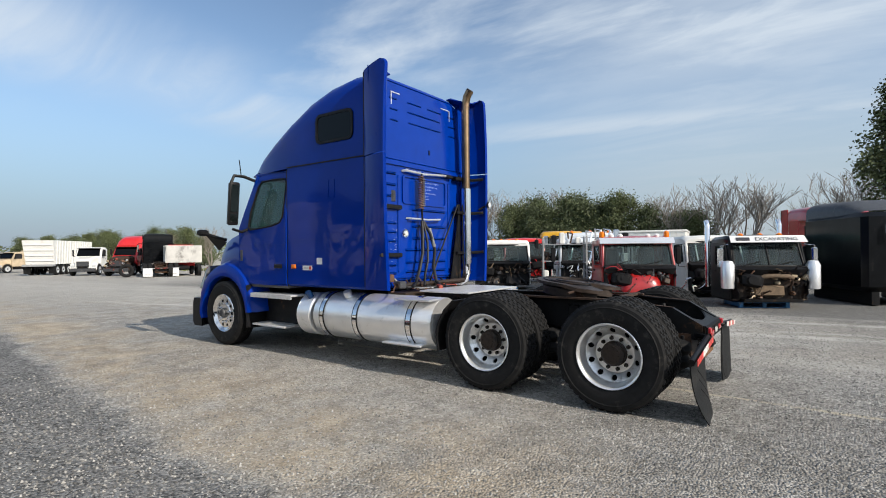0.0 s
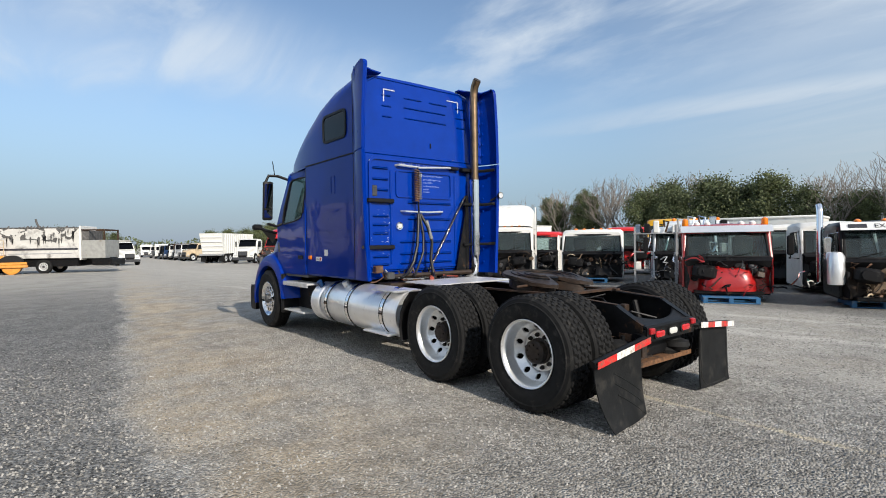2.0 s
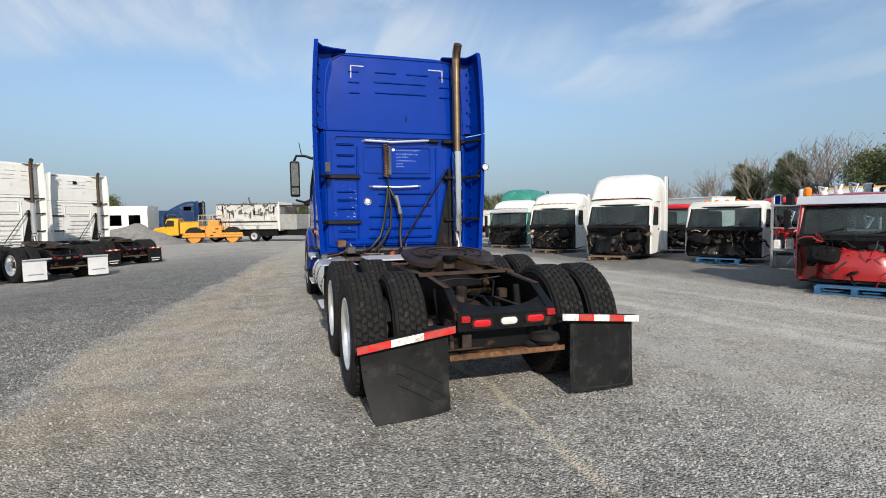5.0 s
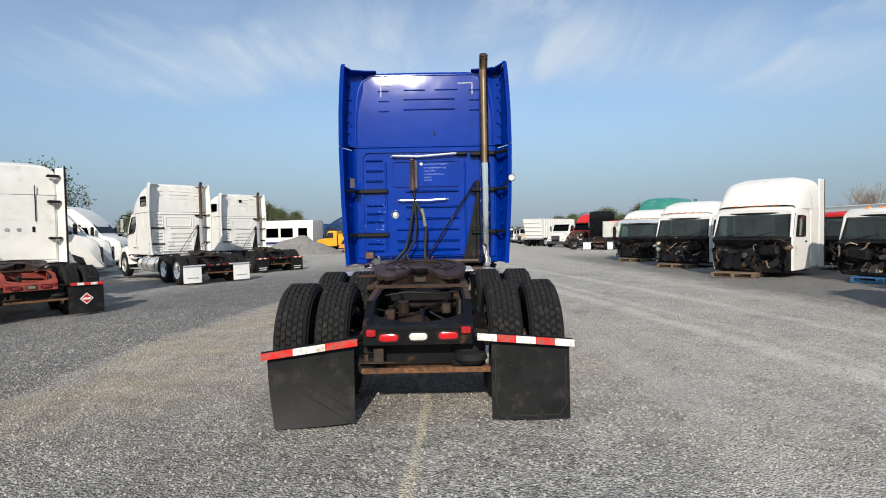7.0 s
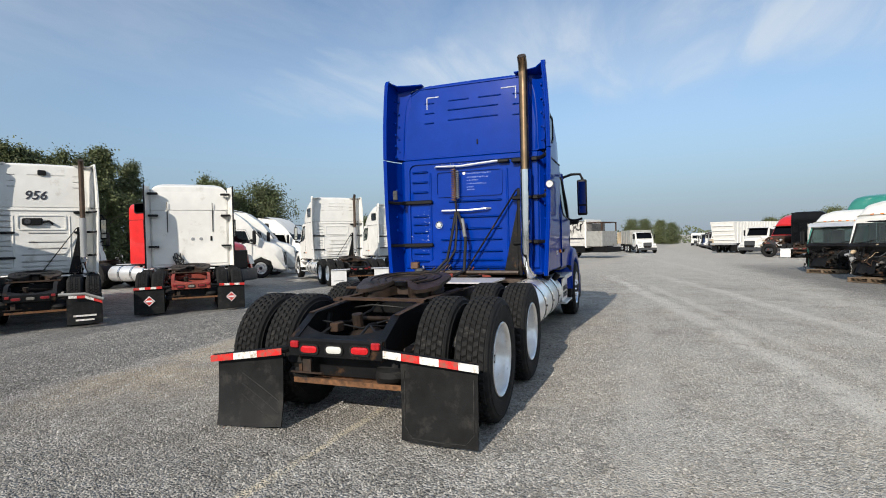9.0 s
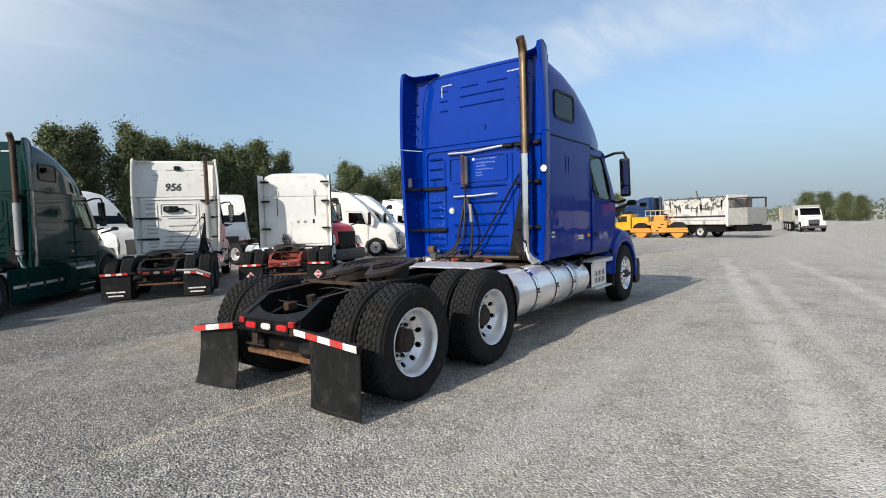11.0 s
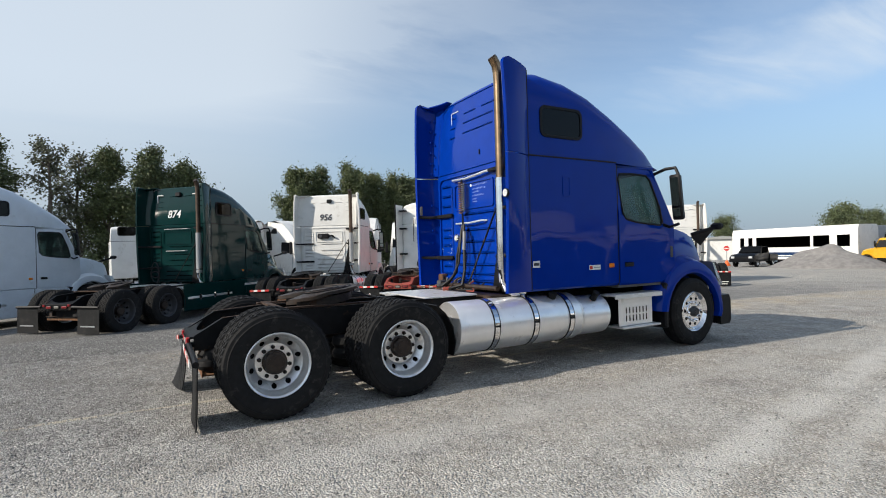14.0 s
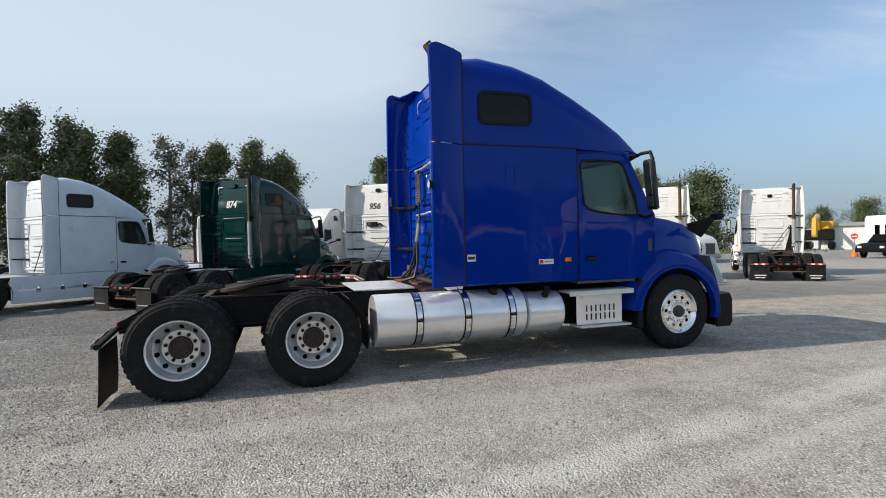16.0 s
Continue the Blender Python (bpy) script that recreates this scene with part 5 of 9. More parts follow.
        def on_flap(path, y0, y1, zt0, zt1, zb0, zb1, curl, tuck, off=0.004):
            out = []
            for u, t in path:
                zz = (zt0 + (zt1 - zt0) * u) * (1 - t) + (zb0 + (zb1 - zb0) * u) * t
                out.append((-0.69 - off - curl * t ** 2.2 * (0.35 + 0.65 * u) + 0.012 * math.sin(5 * u + 3 * t) * t, y0 + (y1 - y0) * u + tuck * t * t * u, zz))
            return out
        spec = (0.46, 1.13, 0.60, 0.50, 0.018, 0.0, 0.14, -0.085)
        for dt in (0.0, 0.16, 0.32):
            path = [(0.62, 0.22 + dt), (0.48, 0.33 + dt), (0.34, 0.44 + dt), (0.20, 0.55 + dt), (0.06, 0.66 + dt)]
            part("moulded_rib", Geo().tube(on_flap(path, *spec, off=0.0), 0.005, 6), FLAP, f)
        br = part("flap_bracket", Geo().tube([(-0.60, -0.40, 0.665), (-0.71, -0.48, 0.665), (-0.70, -1.22, 0.600)], 0.03, 8), FRAME, T, "mud-flap bracket")
        tape(-0.49, 0.665, -1.225, 0.600, 1, br, -0.742, -0.735, 5)
        f = part("mud_flap", flap_sheet(-0.60, -1.20, 0.61, 0.57, 0.018, 0.012, 0.035, 0.0, FLAP), FLAP, T, "worn black rubber mud flap")
        spec = (-0.60, -1.20, 0.61, 0.57, 0.018, 0.012, 0.035, 0.0)
        path = [(0.05, 0.12), (0.05, 0.5), (0.05, 0.82), (0.15, 0.95), (0.5, 0.955), (0.85, 0.95), (0.95, 0.82), (0.95, 0.5), (0.95, 0.12)]
        part("moulded_rib", Geo().tube(on_flap(path, *spec, off=0.001), 0.0045, 6), FLAP_W, f)
    else:
        for s in (1, -1):
            br = part("flap_bracket", Geo().tube([(-0.60, s * 0.38, 0.67), (-0.71, s * 0.46, 0.67), (-0.70, s * 1.20, 0.66)], 0.03, 6), FRAME if flap != "white" else ALU, T)
            if flap == "bent" and s < 0:
                part("flap_bar", Geo().tube([(-0.735, -0.45, 0.70), (-0.735, -0.90, 0.69), (-0.735, -1.22, 0.56)], 0.032, 6), GALV, br, "bent steel flap bar")
                tape(-0.62, 0.64, -0.90, 0.63, 1, br, x0=-0.755, x1=-0.755, n=2)
                tape(-0.90, 0.63, -1.20, 0.50, 1, br, x0=-0.755, x1=-0.755, n=2)
            elif flap not in ("bare", "white"):
                tape(s * 0.62, 0.67, s * 1.2, 0.66, 0, br, n=5)
            f = part("mud_flap", flap_sheet(s * 0.58, s * 1.2, 0.64, 0.63, 0.06, 0.06, 0.03, 0.0, FLAP), DECAL if flap == "white" else FLAP, T, "white mud flap" if flap == "white" else "black mud flap")
            if flap == "diamond":
                c = Vector((-0.725, s * 0.89, 0.36))
                for rr, mm in ((0.12, DECAL), (0.098, DECAL_R)):
                    part("diamond_mark", Geo().plate([c + Vector((0, rr, 0)), c + Vector((0, 0, rr)), c + Vector((0, -rr, 0)), c + Vector((0, 0, -rr))], (-0.003 if rr > 0.1 else -0.006, 0, 0)), mm, f)
                part("mark_bar", Geo().box(-0.734, -0.728, s * 0.89 - 0.07, s * 0.89 + 0.07, 0.34, 0.38), DECAL, f)
            elif flap not in ("white", "bare"):
                for zz, w in ((0.22, 0.20), (0.13, 0.16)):
                    part("print_bar", Geo().box(-0.728, -0.722, s * 0.89 - w, s * 0.89 + w, zz, zz + 0.035), TAPE_W, f)
            else:
                part("print_bar", Geo().box(-0.716, -0.710, s * 0.89 - 0.2, s * 0.89 + 0.2, 0.22, 0.25), GREYP, f)
    return T


hero = tractor("semi_truck", -1.495, 6.435, 0.0, 180, "blue sleeper tractor unit without trailer, standing on gravel", BLUE, BLUE_BACK, hero=True, flap="hero")


# fittings on the back of the blue truck
def back_fittings(T):
    X = 2.99
    part("grab_bar", Geo().tube([(X + 0.015, 0.50, 2.575), (X - 0.04, 0.47, 2.58), (X - 0.045, 0.1, 2.565), (X - 0.045, -0.4, 2.60), (X - 0.02, -0.50, 2.605)], 0.017, 10), RIM, T, "dull metal grab bar")
    part("grab_bar", Geo().tube([(X + 0.015, 0.415, 1.935), (X - 0.05, 0.38, 1.93), (X - 0.055, 0.0, 1.925), (X - 0.05, -0.28, 1.94), (X + 0.015, -0.33, 1.94)], 0.014, 10), RIM, T, "dull metal grab bar")
    b = part("bar_block", Geo().box(X - 0.06, X + 0.01, -0.62, -0.46, 2.575, 2.625, 0.012), PLASTIC, T)
    d = part("round_light", Geo().lathe([(0.001, X - 0.022), (0.035, X - 0.020), (0.045, X - 0.012), (0.055, X - 0.014), (0.062, X), (0.062, X + 0.02)], 24, "x", (0, 0.455, 1.725)), CHROME, T)
    part("lens", Geo().lathe([(0.001, X - 0.026), (0.034, X - 0.022)], 20, "x", (0, 0.455, 1.725)), LENS_W, d)
    # coiled air lines hanging from a spring and running to the deck
    coil = []
    for k in range(140):
        a = k * 0.62
        coil.append((X - 0.075 + 0.032 * math.cos(a), 0.19 + 0.032 * math.sin(a), 2.53 - 0.46 * k / 139))
    part("coiled_line", Geo().tube(coil, 0.010, 5), WIRE_T, T, "rust-coloured coiled cable")
    coil = [(X - 0.072 + 0.022 * math.cos(k * 0.9), 0.135 + 0.022 * math.sin(k * 0.9), 2.50 - 0.40 * k / 99) for k in range(100)]
    part("coiled_line", Geo().tube(coil, 0.007, 5), HOSE_G, T)
    part("hook", Geo().tube([(X - 0.07, 0.17, 2.56), (X - 0.075, 0.18, 2.50)], 0.012, 6).tube([(X - 0.07, 0.17, 2.07), (X - 0.07, 0.16, 1.90)], 0.014, 6), PLASTIC, T)
    for pts, r, m in (([(0.17, 1.90, 0.07), (0.20, 1.70, 0.10), (0.24, 1.45, 0.13), (0.30, 1.22, 0.12), (0.45, 1.06, 0.18), (0.60, 1.01, 0.25)], 0.022, HOSE_D),
                      ([(0.14, 1.90, 0.07), (0.06, 1.72, 0.13), (0.00, 1.50, 0.16), (0.02, 1.25, 0.15), (0.02, 1.05, 0.20), (0.12, 1.0, 0.35)], 0.022, HOSE_D),
                      ([(0.16, 1.88, 0.09), (0.14, 1.6, 0.14), (0.16, 1.35, 0.16), (0.28, 1.15, 0.20), (0.42, 1.02, 0.30)], 0.016, HOSE_D),
                      ([(0.06, 1.80, 0.11), (0.035, 1.66, 0.135), (0.01, 1.54, 0.16)], 0.027, HOSE_G),
                      ([(0.40, 1.10, 0.04), (0.50, 1.00, 0.12), (0.36, 0.99, 0.28), (0.10, 1.0, 0.36)], 0.012, HOSE_D),
                      ([(0.72, 1.12, 0.03), (0.66, 1.02, 0.10), (0.52, 0.99, 0.24), (0.30, 0.985, 0.36)], 0.011, HOSE_G),
                      ([(0.80, 1.16, 0.02), (0.74, 1.05, 0.12), (0.60, 1.0, 0.2)], 0.010, HOSE_D),
                      ([(-0.30, 1.08, 0.04), (-0.26, 1.0, 0.16), (-0.05, 0.985, 0.30)], 0.012, HOSE_D)):
        part("air_line", Geo().tube([(X - q, a, c) for a, c, q in pts], r, 8), m, T, "hanging black air line" if m is HOSE_D else "")
    part("valve_block", Geo().box(2.80, 2.92, 0.66, 0.78, 0.99, 1.09, 0.012), GREYPL, T)
    part("connector", Geo().box(2.90, 3.0, 0.78, 0.90, 1.08, 1.18, 0.01), WIRE_T, T, "rusty connector box")
    part("red_connector", Geo().cyl((2.58, 0.20, 0.99), (2.66, 0.16, 1.0), 0.030, 10), REDRUST, T)
    part("rear_crosstube", Geo().tube([(2.85, -0.75, 1.03), (2.85, 0.80, 1.03)], 0.035, 8).box(2.7, 3.0, -0.8, 0.8, 0.90, 0.95), GREASE, T)
    # loose wiring and lines heaped on the deck under the cab
    rw = random.Random(12)
    for k in range(16):
        ya = rw.uniform(-0.35, 0.85)
        yb = ya + rw.uniform(-0.35, 0.35)
        xa, xb = rw.uniform(2.90, 2.98), rw.uniform(2.62, 2.85)
        za = rw.uniform(1.04, 1.16)
        part("loose_wire", Geo().tube([(xa, ya, za), (xa - 0.06, ya + 0.02, za - 0.04), ((xa + xb) / 2, (ya + yb) / 2, 0.995), (xb, yb, 0.985), (xb - 0.05, yb + 0.10, 0.988)], rw.choice((0.006, 0.008, 0.011)), 5), rw.choice((HOSE_D, HOSE_D, WIRE_T, RUST, HOSE_G, REDRUST)), T)
    # spot lamp on the right fairing and plate lamp on the left one
    s = part("spot_lamp", Geo().lathe([(0.001, 2.70), (0.03, 2.69), (0.048, 2.68), (0.052, 2.65), (0.044, 2.648)], 18, "x", (0, -1.225, 2.205)), PLASTIC, T, "small round work lamp")
    part("lens", Geo().lathe([(0.001, 2.651), (0.044, 2.648)], 18, "x", (0, -1.225, 2.205)), HAZE_W, s)
    part("lamp_arm", Geo().tube([(2.70, -1.225, 2.20), (2.76, -1.20, 2.17), (2.80, -1.14, 2.13)], 0.015, 6), PLASTIC, s)
    g = Geo().box(2.69, 2.705, 0.99, 1.06, 2.10, 2.24, 0.006)
    for k in range(5):
        g.box(2.683, 2.692, 0.995, 1.055, 2.115 + 0.024 * k, 2.127 + 0.024 * k)
    part("fairing_vent", g, GREYPL, T)
    # bright worn scuffs, chalk writing as plain strokes, tape marks
    for y0, y1, z0, z1 in ((0.45, 0.64, 3.63, 3.645), (0.63, 0.645, 3.42, 3.63), (-0.72, -0.50, 3.645, 3.66), (-0.72, -0.705, 3.44, 3.65)):
        xb = 3.031 + 0.066 * (((z0 + z1) / 2 - 2.722) / 1.108) ** 2 - (0.004 if z1 - z0 < 0.05 else 0.001)
        part("tape_mark", Geo().box(xb - 0.004, xb, y0, y1, z0, z1), CORNER, T, "faded white corner tape")
    rr = random.Random(3)
    for k, (w, zz) in enumerate(((0.34, 2.46), (0.30, 2.405), (0.16, 2.36), (0.30, 2.31), (0.10, 2.265), (0.12, 2.225))):
        yy = 0.02
        end = yy - w
        while yy > end:
            l = 0.010 + 0.02 * rr.random()
            part("chalk_stroke", Geo().box(X + 0.0125, X + 0.0138, yy - l, yy, zz - 0.003 - 0.010 * rr.random(), zz + 0.003 + 0.010 * rr.random()), HOSE_CH, T)
            yy -= l + 0.010
    part("chalk_dot", Geo().lathe([(0.001, X + 0.0124), (0.022, X + 0.0124), (0.022, X + 0.015)], 12, "x", (0, 0.06, 2.465)), DECAL, T)
    for k in range(46):
        yy, zz = 0.60 + 0.30 * rr.random() ** 1.4, 1.25 + 0.72 * rr.random()
        if rr.random() < 0.5:
            yy = 0.60 + 0.05 * rr.random()
        l, h = 0.008 + 0.04 * rr.random(), 0.004 + 0.012 * rr.random()
        part("paint_chip", Geo().plate([(X + 0.0125, yy, zz), (X + 0.0125, yy + l, zz + h * rr.random()), (X + 0.0125, yy + l * 0.8, zz + h), (X + 0.0125, yy + l * 0.2, zz + h * 0.9)], (0.0015, 0, 0)), HOSE_CH if rr.random() < 0.75 else DECAL, T)
    for k in range(22):
        yy = 0.44 - 0.044 * k
        part("rivet", Geo().lathe([(0.001, X + 0.008), (0.006, X + 0.009), (0.008, X + 0.014)], 6, "x", (0, yy, 2.615 - 0.0008 * k)), CORNER if k % 3 else BLUE, T)
    part("small_latch", Geo().box(3.018, 3.034, -0.155, -0.135, 2.88, 2.95, 0.004), PLASTIC, T)
    # stickers on the sides
    for s in (1, -1):
        yy = s * 1.0875
        a0, a1 = (4.13, 4.34) if s < 0 else (4.16, 4.36)
        st = part("sticker", Geo().box(a0, a1, yy, yy + s * 0.003, 1.225, 1.29), DECAL, T)
        part("sticker_print", Geo().box(a0 + 0.01, a0 + 0.06, yy + s * 0.003, yy + s * 0.0045, 1.235, 1.28), DECAL_R, st)
        part("sticker_print", Geo().box(a0 + 0.08, a1 - 0.02, yy + s * 0.003, yy + s * 0.0045, 1.25, 1.262), GREYP, st)
    st = part("sticker", Geo().box(3.16, 3.27, -1.0875, -1.0905, 1.29, 1.375), DECAL, T)
    part("sticker_print", Geo().box(3.17, 3.26, -1.0905, -1.092, 1.315, 1.35), DECAL_D, st)
    part("sticker", Geo().box(3.95, 4.06, 1.0875, 1.0905, 1.31, 1.40), DECAL, T)
    for k in range(26):
        s = 1 if k % 2 else -1
        zz = 1.15 + 0.1 * k if k < 13 else 2.75 + 0.085 * (k - 13)
        part("fairing_clip", Geo().box(2.93, 2.96, s * 1.10, s * 1.125, zz, zz + 0.035, 0.006), BLUE, T)


CORNER = mat("worn_white_tape", (0.42, 0.45, 0.55), 0.6, vary=0.35, scale=40)
HOSE_CH = mat("chalk", (0.12, 0.18, 0.46), 0.9, vary=0.3, scale=60)
back_fittings(hero)


# ---- ground ----
def ground_material():
    m = bpy.data.materials.new("gravel_yard")
    m.use_nodes = True
    nt = m.node_tree
    N, L = nt.nodes, nt.links
    b = N["Principled BSDF"]
    co = N.new("ShaderNodeTexCoord")

    def noise_n(scale, detail=6.0, rough=0.6, vec=None, dist=0.0):
        n = N.new("ShaderNodeTexNoise")
        n.inputs["Scale"].default_value, n.inputs["Detail"].default_value, n.inputs["Roughness"].default_value, n.inputs["Distortion"].default_value = scale, detail, rough, dist
        L.new(vec or co.outputs["Object"], n.inputs["Vector"])
        return n.outputs["Fac"]

    def rng(v, a, c, lo=0.0, hi=1.0):
        r = N.new("ShaderNodeMapRange")
        r.interpolation_type = "SMOOTHSTEP"
        for k, q in (("From Min", a), ("From Max", c), ("To Min", lo), ("To Max", hi)):
            r.inputs[k].default_value = q
        L.new(v, r.inputs["Value"])
        return r.outputs[0]

    def mixc(fac, a, c, kind="MIX"):
        x = N.new("ShaderNodeMix"); x.data_type = "RGBA"; x.blend_type = kind
        for sock, v in (("Factor", fac), ("A", a), ("B", c)):
            if isinstance(v, (float, int)):
                x.inputs[sock].default_value = v
            elif isinstance(v, tuple):
                x.inputs[sock].default_value = (*v, 1)
            else:
                L.new(v, x.inputs[sock])
        return x.outputs["Result"]

    def math_n(op, a, c):
        x = N.new("ShaderNodeMath"); x.operation = op
        for i, v in enumerate((a, c)):
            if isinstance(v, (float, int)):
                x.inputs[i].default_value = v
            else:
                L.new(v, x.inputs[i])
        return x.outputs[0]

    vor = N.new("ShaderNodeTexVoronoi")
    vor.inputs["Scale"].default_value = 58
    L.new(co.outputs["Object"], vor.inputs["Vector"])
    vor2 = N.new("ShaderNodeTexVoronoi")
    vor2.inputs["Scale"].default_value = 31
    L.new(co.outputs["Object"], vor2.inputs["Vector"])
    sep = N.new("ShaderNodeSeparateXYZ")
    L.new(co.outputs["Object"], sep.inputs[0])
    hsv = N.new("ShaderNodeSeparateColor")
    L.new(vor.outputs["Color"], hsv.inputs[0])
    # loose stone, from dark to pale chips
    chip = math_n("MULTIPLY", hsv.outputs[0], math_n("ADD", math_n("MULTIPLY", hsv.outputs[1], 0.6), 0.5))
    stone = mixc(chip, (0.088, 0.085, 0.078), (0.69, 0.67, 0.62))
    clump = rng(noise_n(9.0, 5, 0.7), 0.34, 0.66)
    big = N.new("ShaderNodeSeparateColor")
    L.new(vor2.outputs["Color"], big.inputs[0])
    stone = mixc(math_n("MULTIPLY", rng(big.outputs[1], 0.55, 0.60), 0.6), stone, mixc(big.outputs[0], (0.092, 0.09, 0.085), (0.60, 0.58, 0.545)))
    stone = mixc(0.22, stone, mixc(clump, (0.122, 0.119, 0.112), (0.48, 0.465, 0.435)))
    # packed stone dust in the driven lanes
    grit = mixc(noise_n(95, 3), (0.27, 0.257, 0.23), (0.46, 0.44, 0.40))
    grit = mixc(0.58, grit, stone)
    # the packed lane begins along a ragged line that drifts outwards with distance
    edge = math_n("ADD", 2.55, math_n("MULTIPLY", math_n("MAXIMUM", math_n("SUBTRACT", -3.5, sep.outputs["X"]), 0.0), 0.105))
    wob = math_n("ADD", math_n("MULTIPLY", math_n("SUBTRACT", noise_n(1.1, 5, 0.6), 0.5), 0.9), math_n("MULTIPLY", math_n("SUBTRACT", noise_n(0.22, 2), 0.5), 0.8))
    off = math_n("ADD", math_n("SUBTRACT", sep.outputs["Y"], edge), wob)
    lane = rng(off, -0.05, 0.30)
    behind = rng(math_n("ADD", sep.outputs["X"], math_n("MULTIPLY", wob, 2.0)), 0.6, -2.4)
    near = math_n("MULTIPLY", lane, behind)
    right = math_n("MULTIPLY", rng(math_n("ADD", sep.outputs["Y"], wob), 7.4, 9.4), rng(math_n("ADD", sep.outputs["Y"], wob), 14.6, 12.9))
    far = math_n("MULTIPLY", rng(sep.outputs["X"], -8.0, -15.0), rng(off, -2.0, 2.0))
    lanes = math_n("MINIMUM", math_n("MAXIMUM", math_n("MAXIMUM", near, right), far), 1.0)
    patch = rng(noise_n(0.75, 7, 0.66), 0.36, 0.60)
    packed = math_n("MULTIPLY", lanes, math_n("ADD", math_n("MULTIPLY", patch, 0.50), 0.25))
    colour = mixc(packed, stone, grit)
    # tan dust, thickest beside the lane's edge
    beside = math_n("MULTIPLY", rng(off, -0.05, 0.35), rng(off, 2.9, 0.6))
    beside = math_n("MULTIPLY", beside, rng(math_n("ADD", sep.outputs["X"], wob), 1.2, -2.2))
    tan = math_n("ADD", math_n("MULTIPLY", rng(noise_n(0.8, 7, 0.66), 0.36, 0.62), 0.75), 0.25)
    tan = math_n("MULTIPLY", tan, math_n("MAXIMUM", beside, math_n("MULTIPLY", lanes, 0.30)))
    colour = mixc(math_n("MULTIPLY", tan, 0.86), colour, mixc(math_n("ADD", math_n("MULTIPLY", noise_n(60, 4, 0.7), 0.5), math_n("MULTIPLY", chip, 0.6)), (0.29, 0.225, 0.145), (0.60, 0.505, 0.375)))
    mott = rng(noise_n(2.4, 9, 0.74), 0.28, 0.72, 0.72, 1.26)
    colour = mixc(1.0, colour, mott, "MULTIPLY")
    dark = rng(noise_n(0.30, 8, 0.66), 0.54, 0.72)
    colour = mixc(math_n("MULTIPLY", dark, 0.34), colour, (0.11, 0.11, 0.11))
    # a bluish band of washed chips on the far side of the lane's edge
    wash = math_n("MULTIPLY", rng(off, 0.08, -0.12), rng(off, -7.0, -3.0))
    colour = mixc(math_n("MULTIPLY", wash, math_n("ADD", 0.66, math_n("MULTIPLY", rng(noise_n(1.6, 8, 0.72), 0.35, 0.65), 0.34))), colour, mixc(chip, (0.042, 0.042, 0.041), (0.36, 0.355, 0.34)))
    # the yard turns paler further off
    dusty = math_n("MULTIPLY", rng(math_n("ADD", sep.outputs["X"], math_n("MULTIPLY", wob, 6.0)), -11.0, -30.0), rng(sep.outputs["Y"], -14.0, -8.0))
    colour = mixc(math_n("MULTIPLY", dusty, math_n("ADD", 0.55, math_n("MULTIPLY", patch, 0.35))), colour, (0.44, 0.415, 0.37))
    # darker ground under and before the stripped cabs
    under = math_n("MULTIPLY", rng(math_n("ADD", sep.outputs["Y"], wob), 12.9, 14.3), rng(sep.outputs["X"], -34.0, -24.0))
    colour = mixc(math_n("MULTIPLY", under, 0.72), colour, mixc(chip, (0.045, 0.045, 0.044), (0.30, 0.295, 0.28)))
    pale = math_n("MULTIPLY", math_n("MULTIPLY", right, rng(sep.outputs["X"], 3.0, -2.5, 0.35, 1.0)), rng(noise_n(0.9, 8, 0.7), 0.30, 0.66))
    colour = mixc(math_n("MULTIPLY", pale, 0.80), colour, mixc(chip, (0.30, 0.285, 0.25), (0.70, 0.675, 0.62)))
    # shade painted into the colour: darker chips round the blue truck's tail, noise-broken
    rear_shade = math_n("MULTIPLY", rng(sep.outputs["X"], -3.5, -0.5), rng(math_n("ADD", sep.outputs["Y"], wob), 8.2, 5.2))
    rear_shade = math_n("MULTIPLY", rear_shade, rng(noise_n(1.3, 8, 0.72), 0.25, 0.60))
    colour = mixc(math_n("MULTIPLY", rear_shade, 0.50), colour, mixc(chip, (0.06, 0.055, 0.046), (0.30, 0.275, 0.24)))
    # darker chips beside the lane's end
    end_dark = math_n("MULTIPLY", rng(math_n("ADD", sep.outputs["X"], wob), -1.5, 1.2), rng(math_n("ADD", sep.outputs["Y"], wob), 8.2, 10.0))
    colour = mixc(math_n("MULTIPLY", end_dark, 0.34), colour, mixc(chip, (0.07, 0.066, 0.058), (0.30, 0.285, 0.26)))
    oil = rng(noise_n(1.1, 5, 0.6), 0.69, 0.76)
    colour = mixc(math_n("MULTIPLY", oil, 0.50), colour, (0.075, 0.070, 0.06))

    def stripe(slope, x0, y0, width, strength, tint, xa=-60.0, xb=6.0):
        """A pale wheel track along a straight line."""
        d = math_n("SUBTRACT", math_n("ADD", sep.outputs["Y"], math_n("MULTIPLY", math_n("SUBTRACT", noise_n(0.5, 3), 0.5), 0.5)), math_n("ADD", y0, math_n("MULTIPLY", math_n("SUBTRACT", sep.outputs["X"], x0), slope)))
        band = rng(math_n("ABSOLUTE", d, 0.0), width, width * 0.25)
        along = math_n("MULTIPLY", rng(sep.outputs["X"], xa, xa + 9.0 if xa > -30 else xa + 2.0), rng(sep.outputs["X"], xb, xb - 0.8))
        brk = rng(noise_n(2.2, 6, 0.7), 0.28, 0.58)
        return mixc(math_n("MULTIPLY", math_n("MULTIPLY", math_n("MULTIPLY", band, along), brk), strength), colour, tint)

    colour = stripe(0.17, -3.3, 10.45, 0.28, 0.66, (0.62, 0.60, 0.55), -24.0)
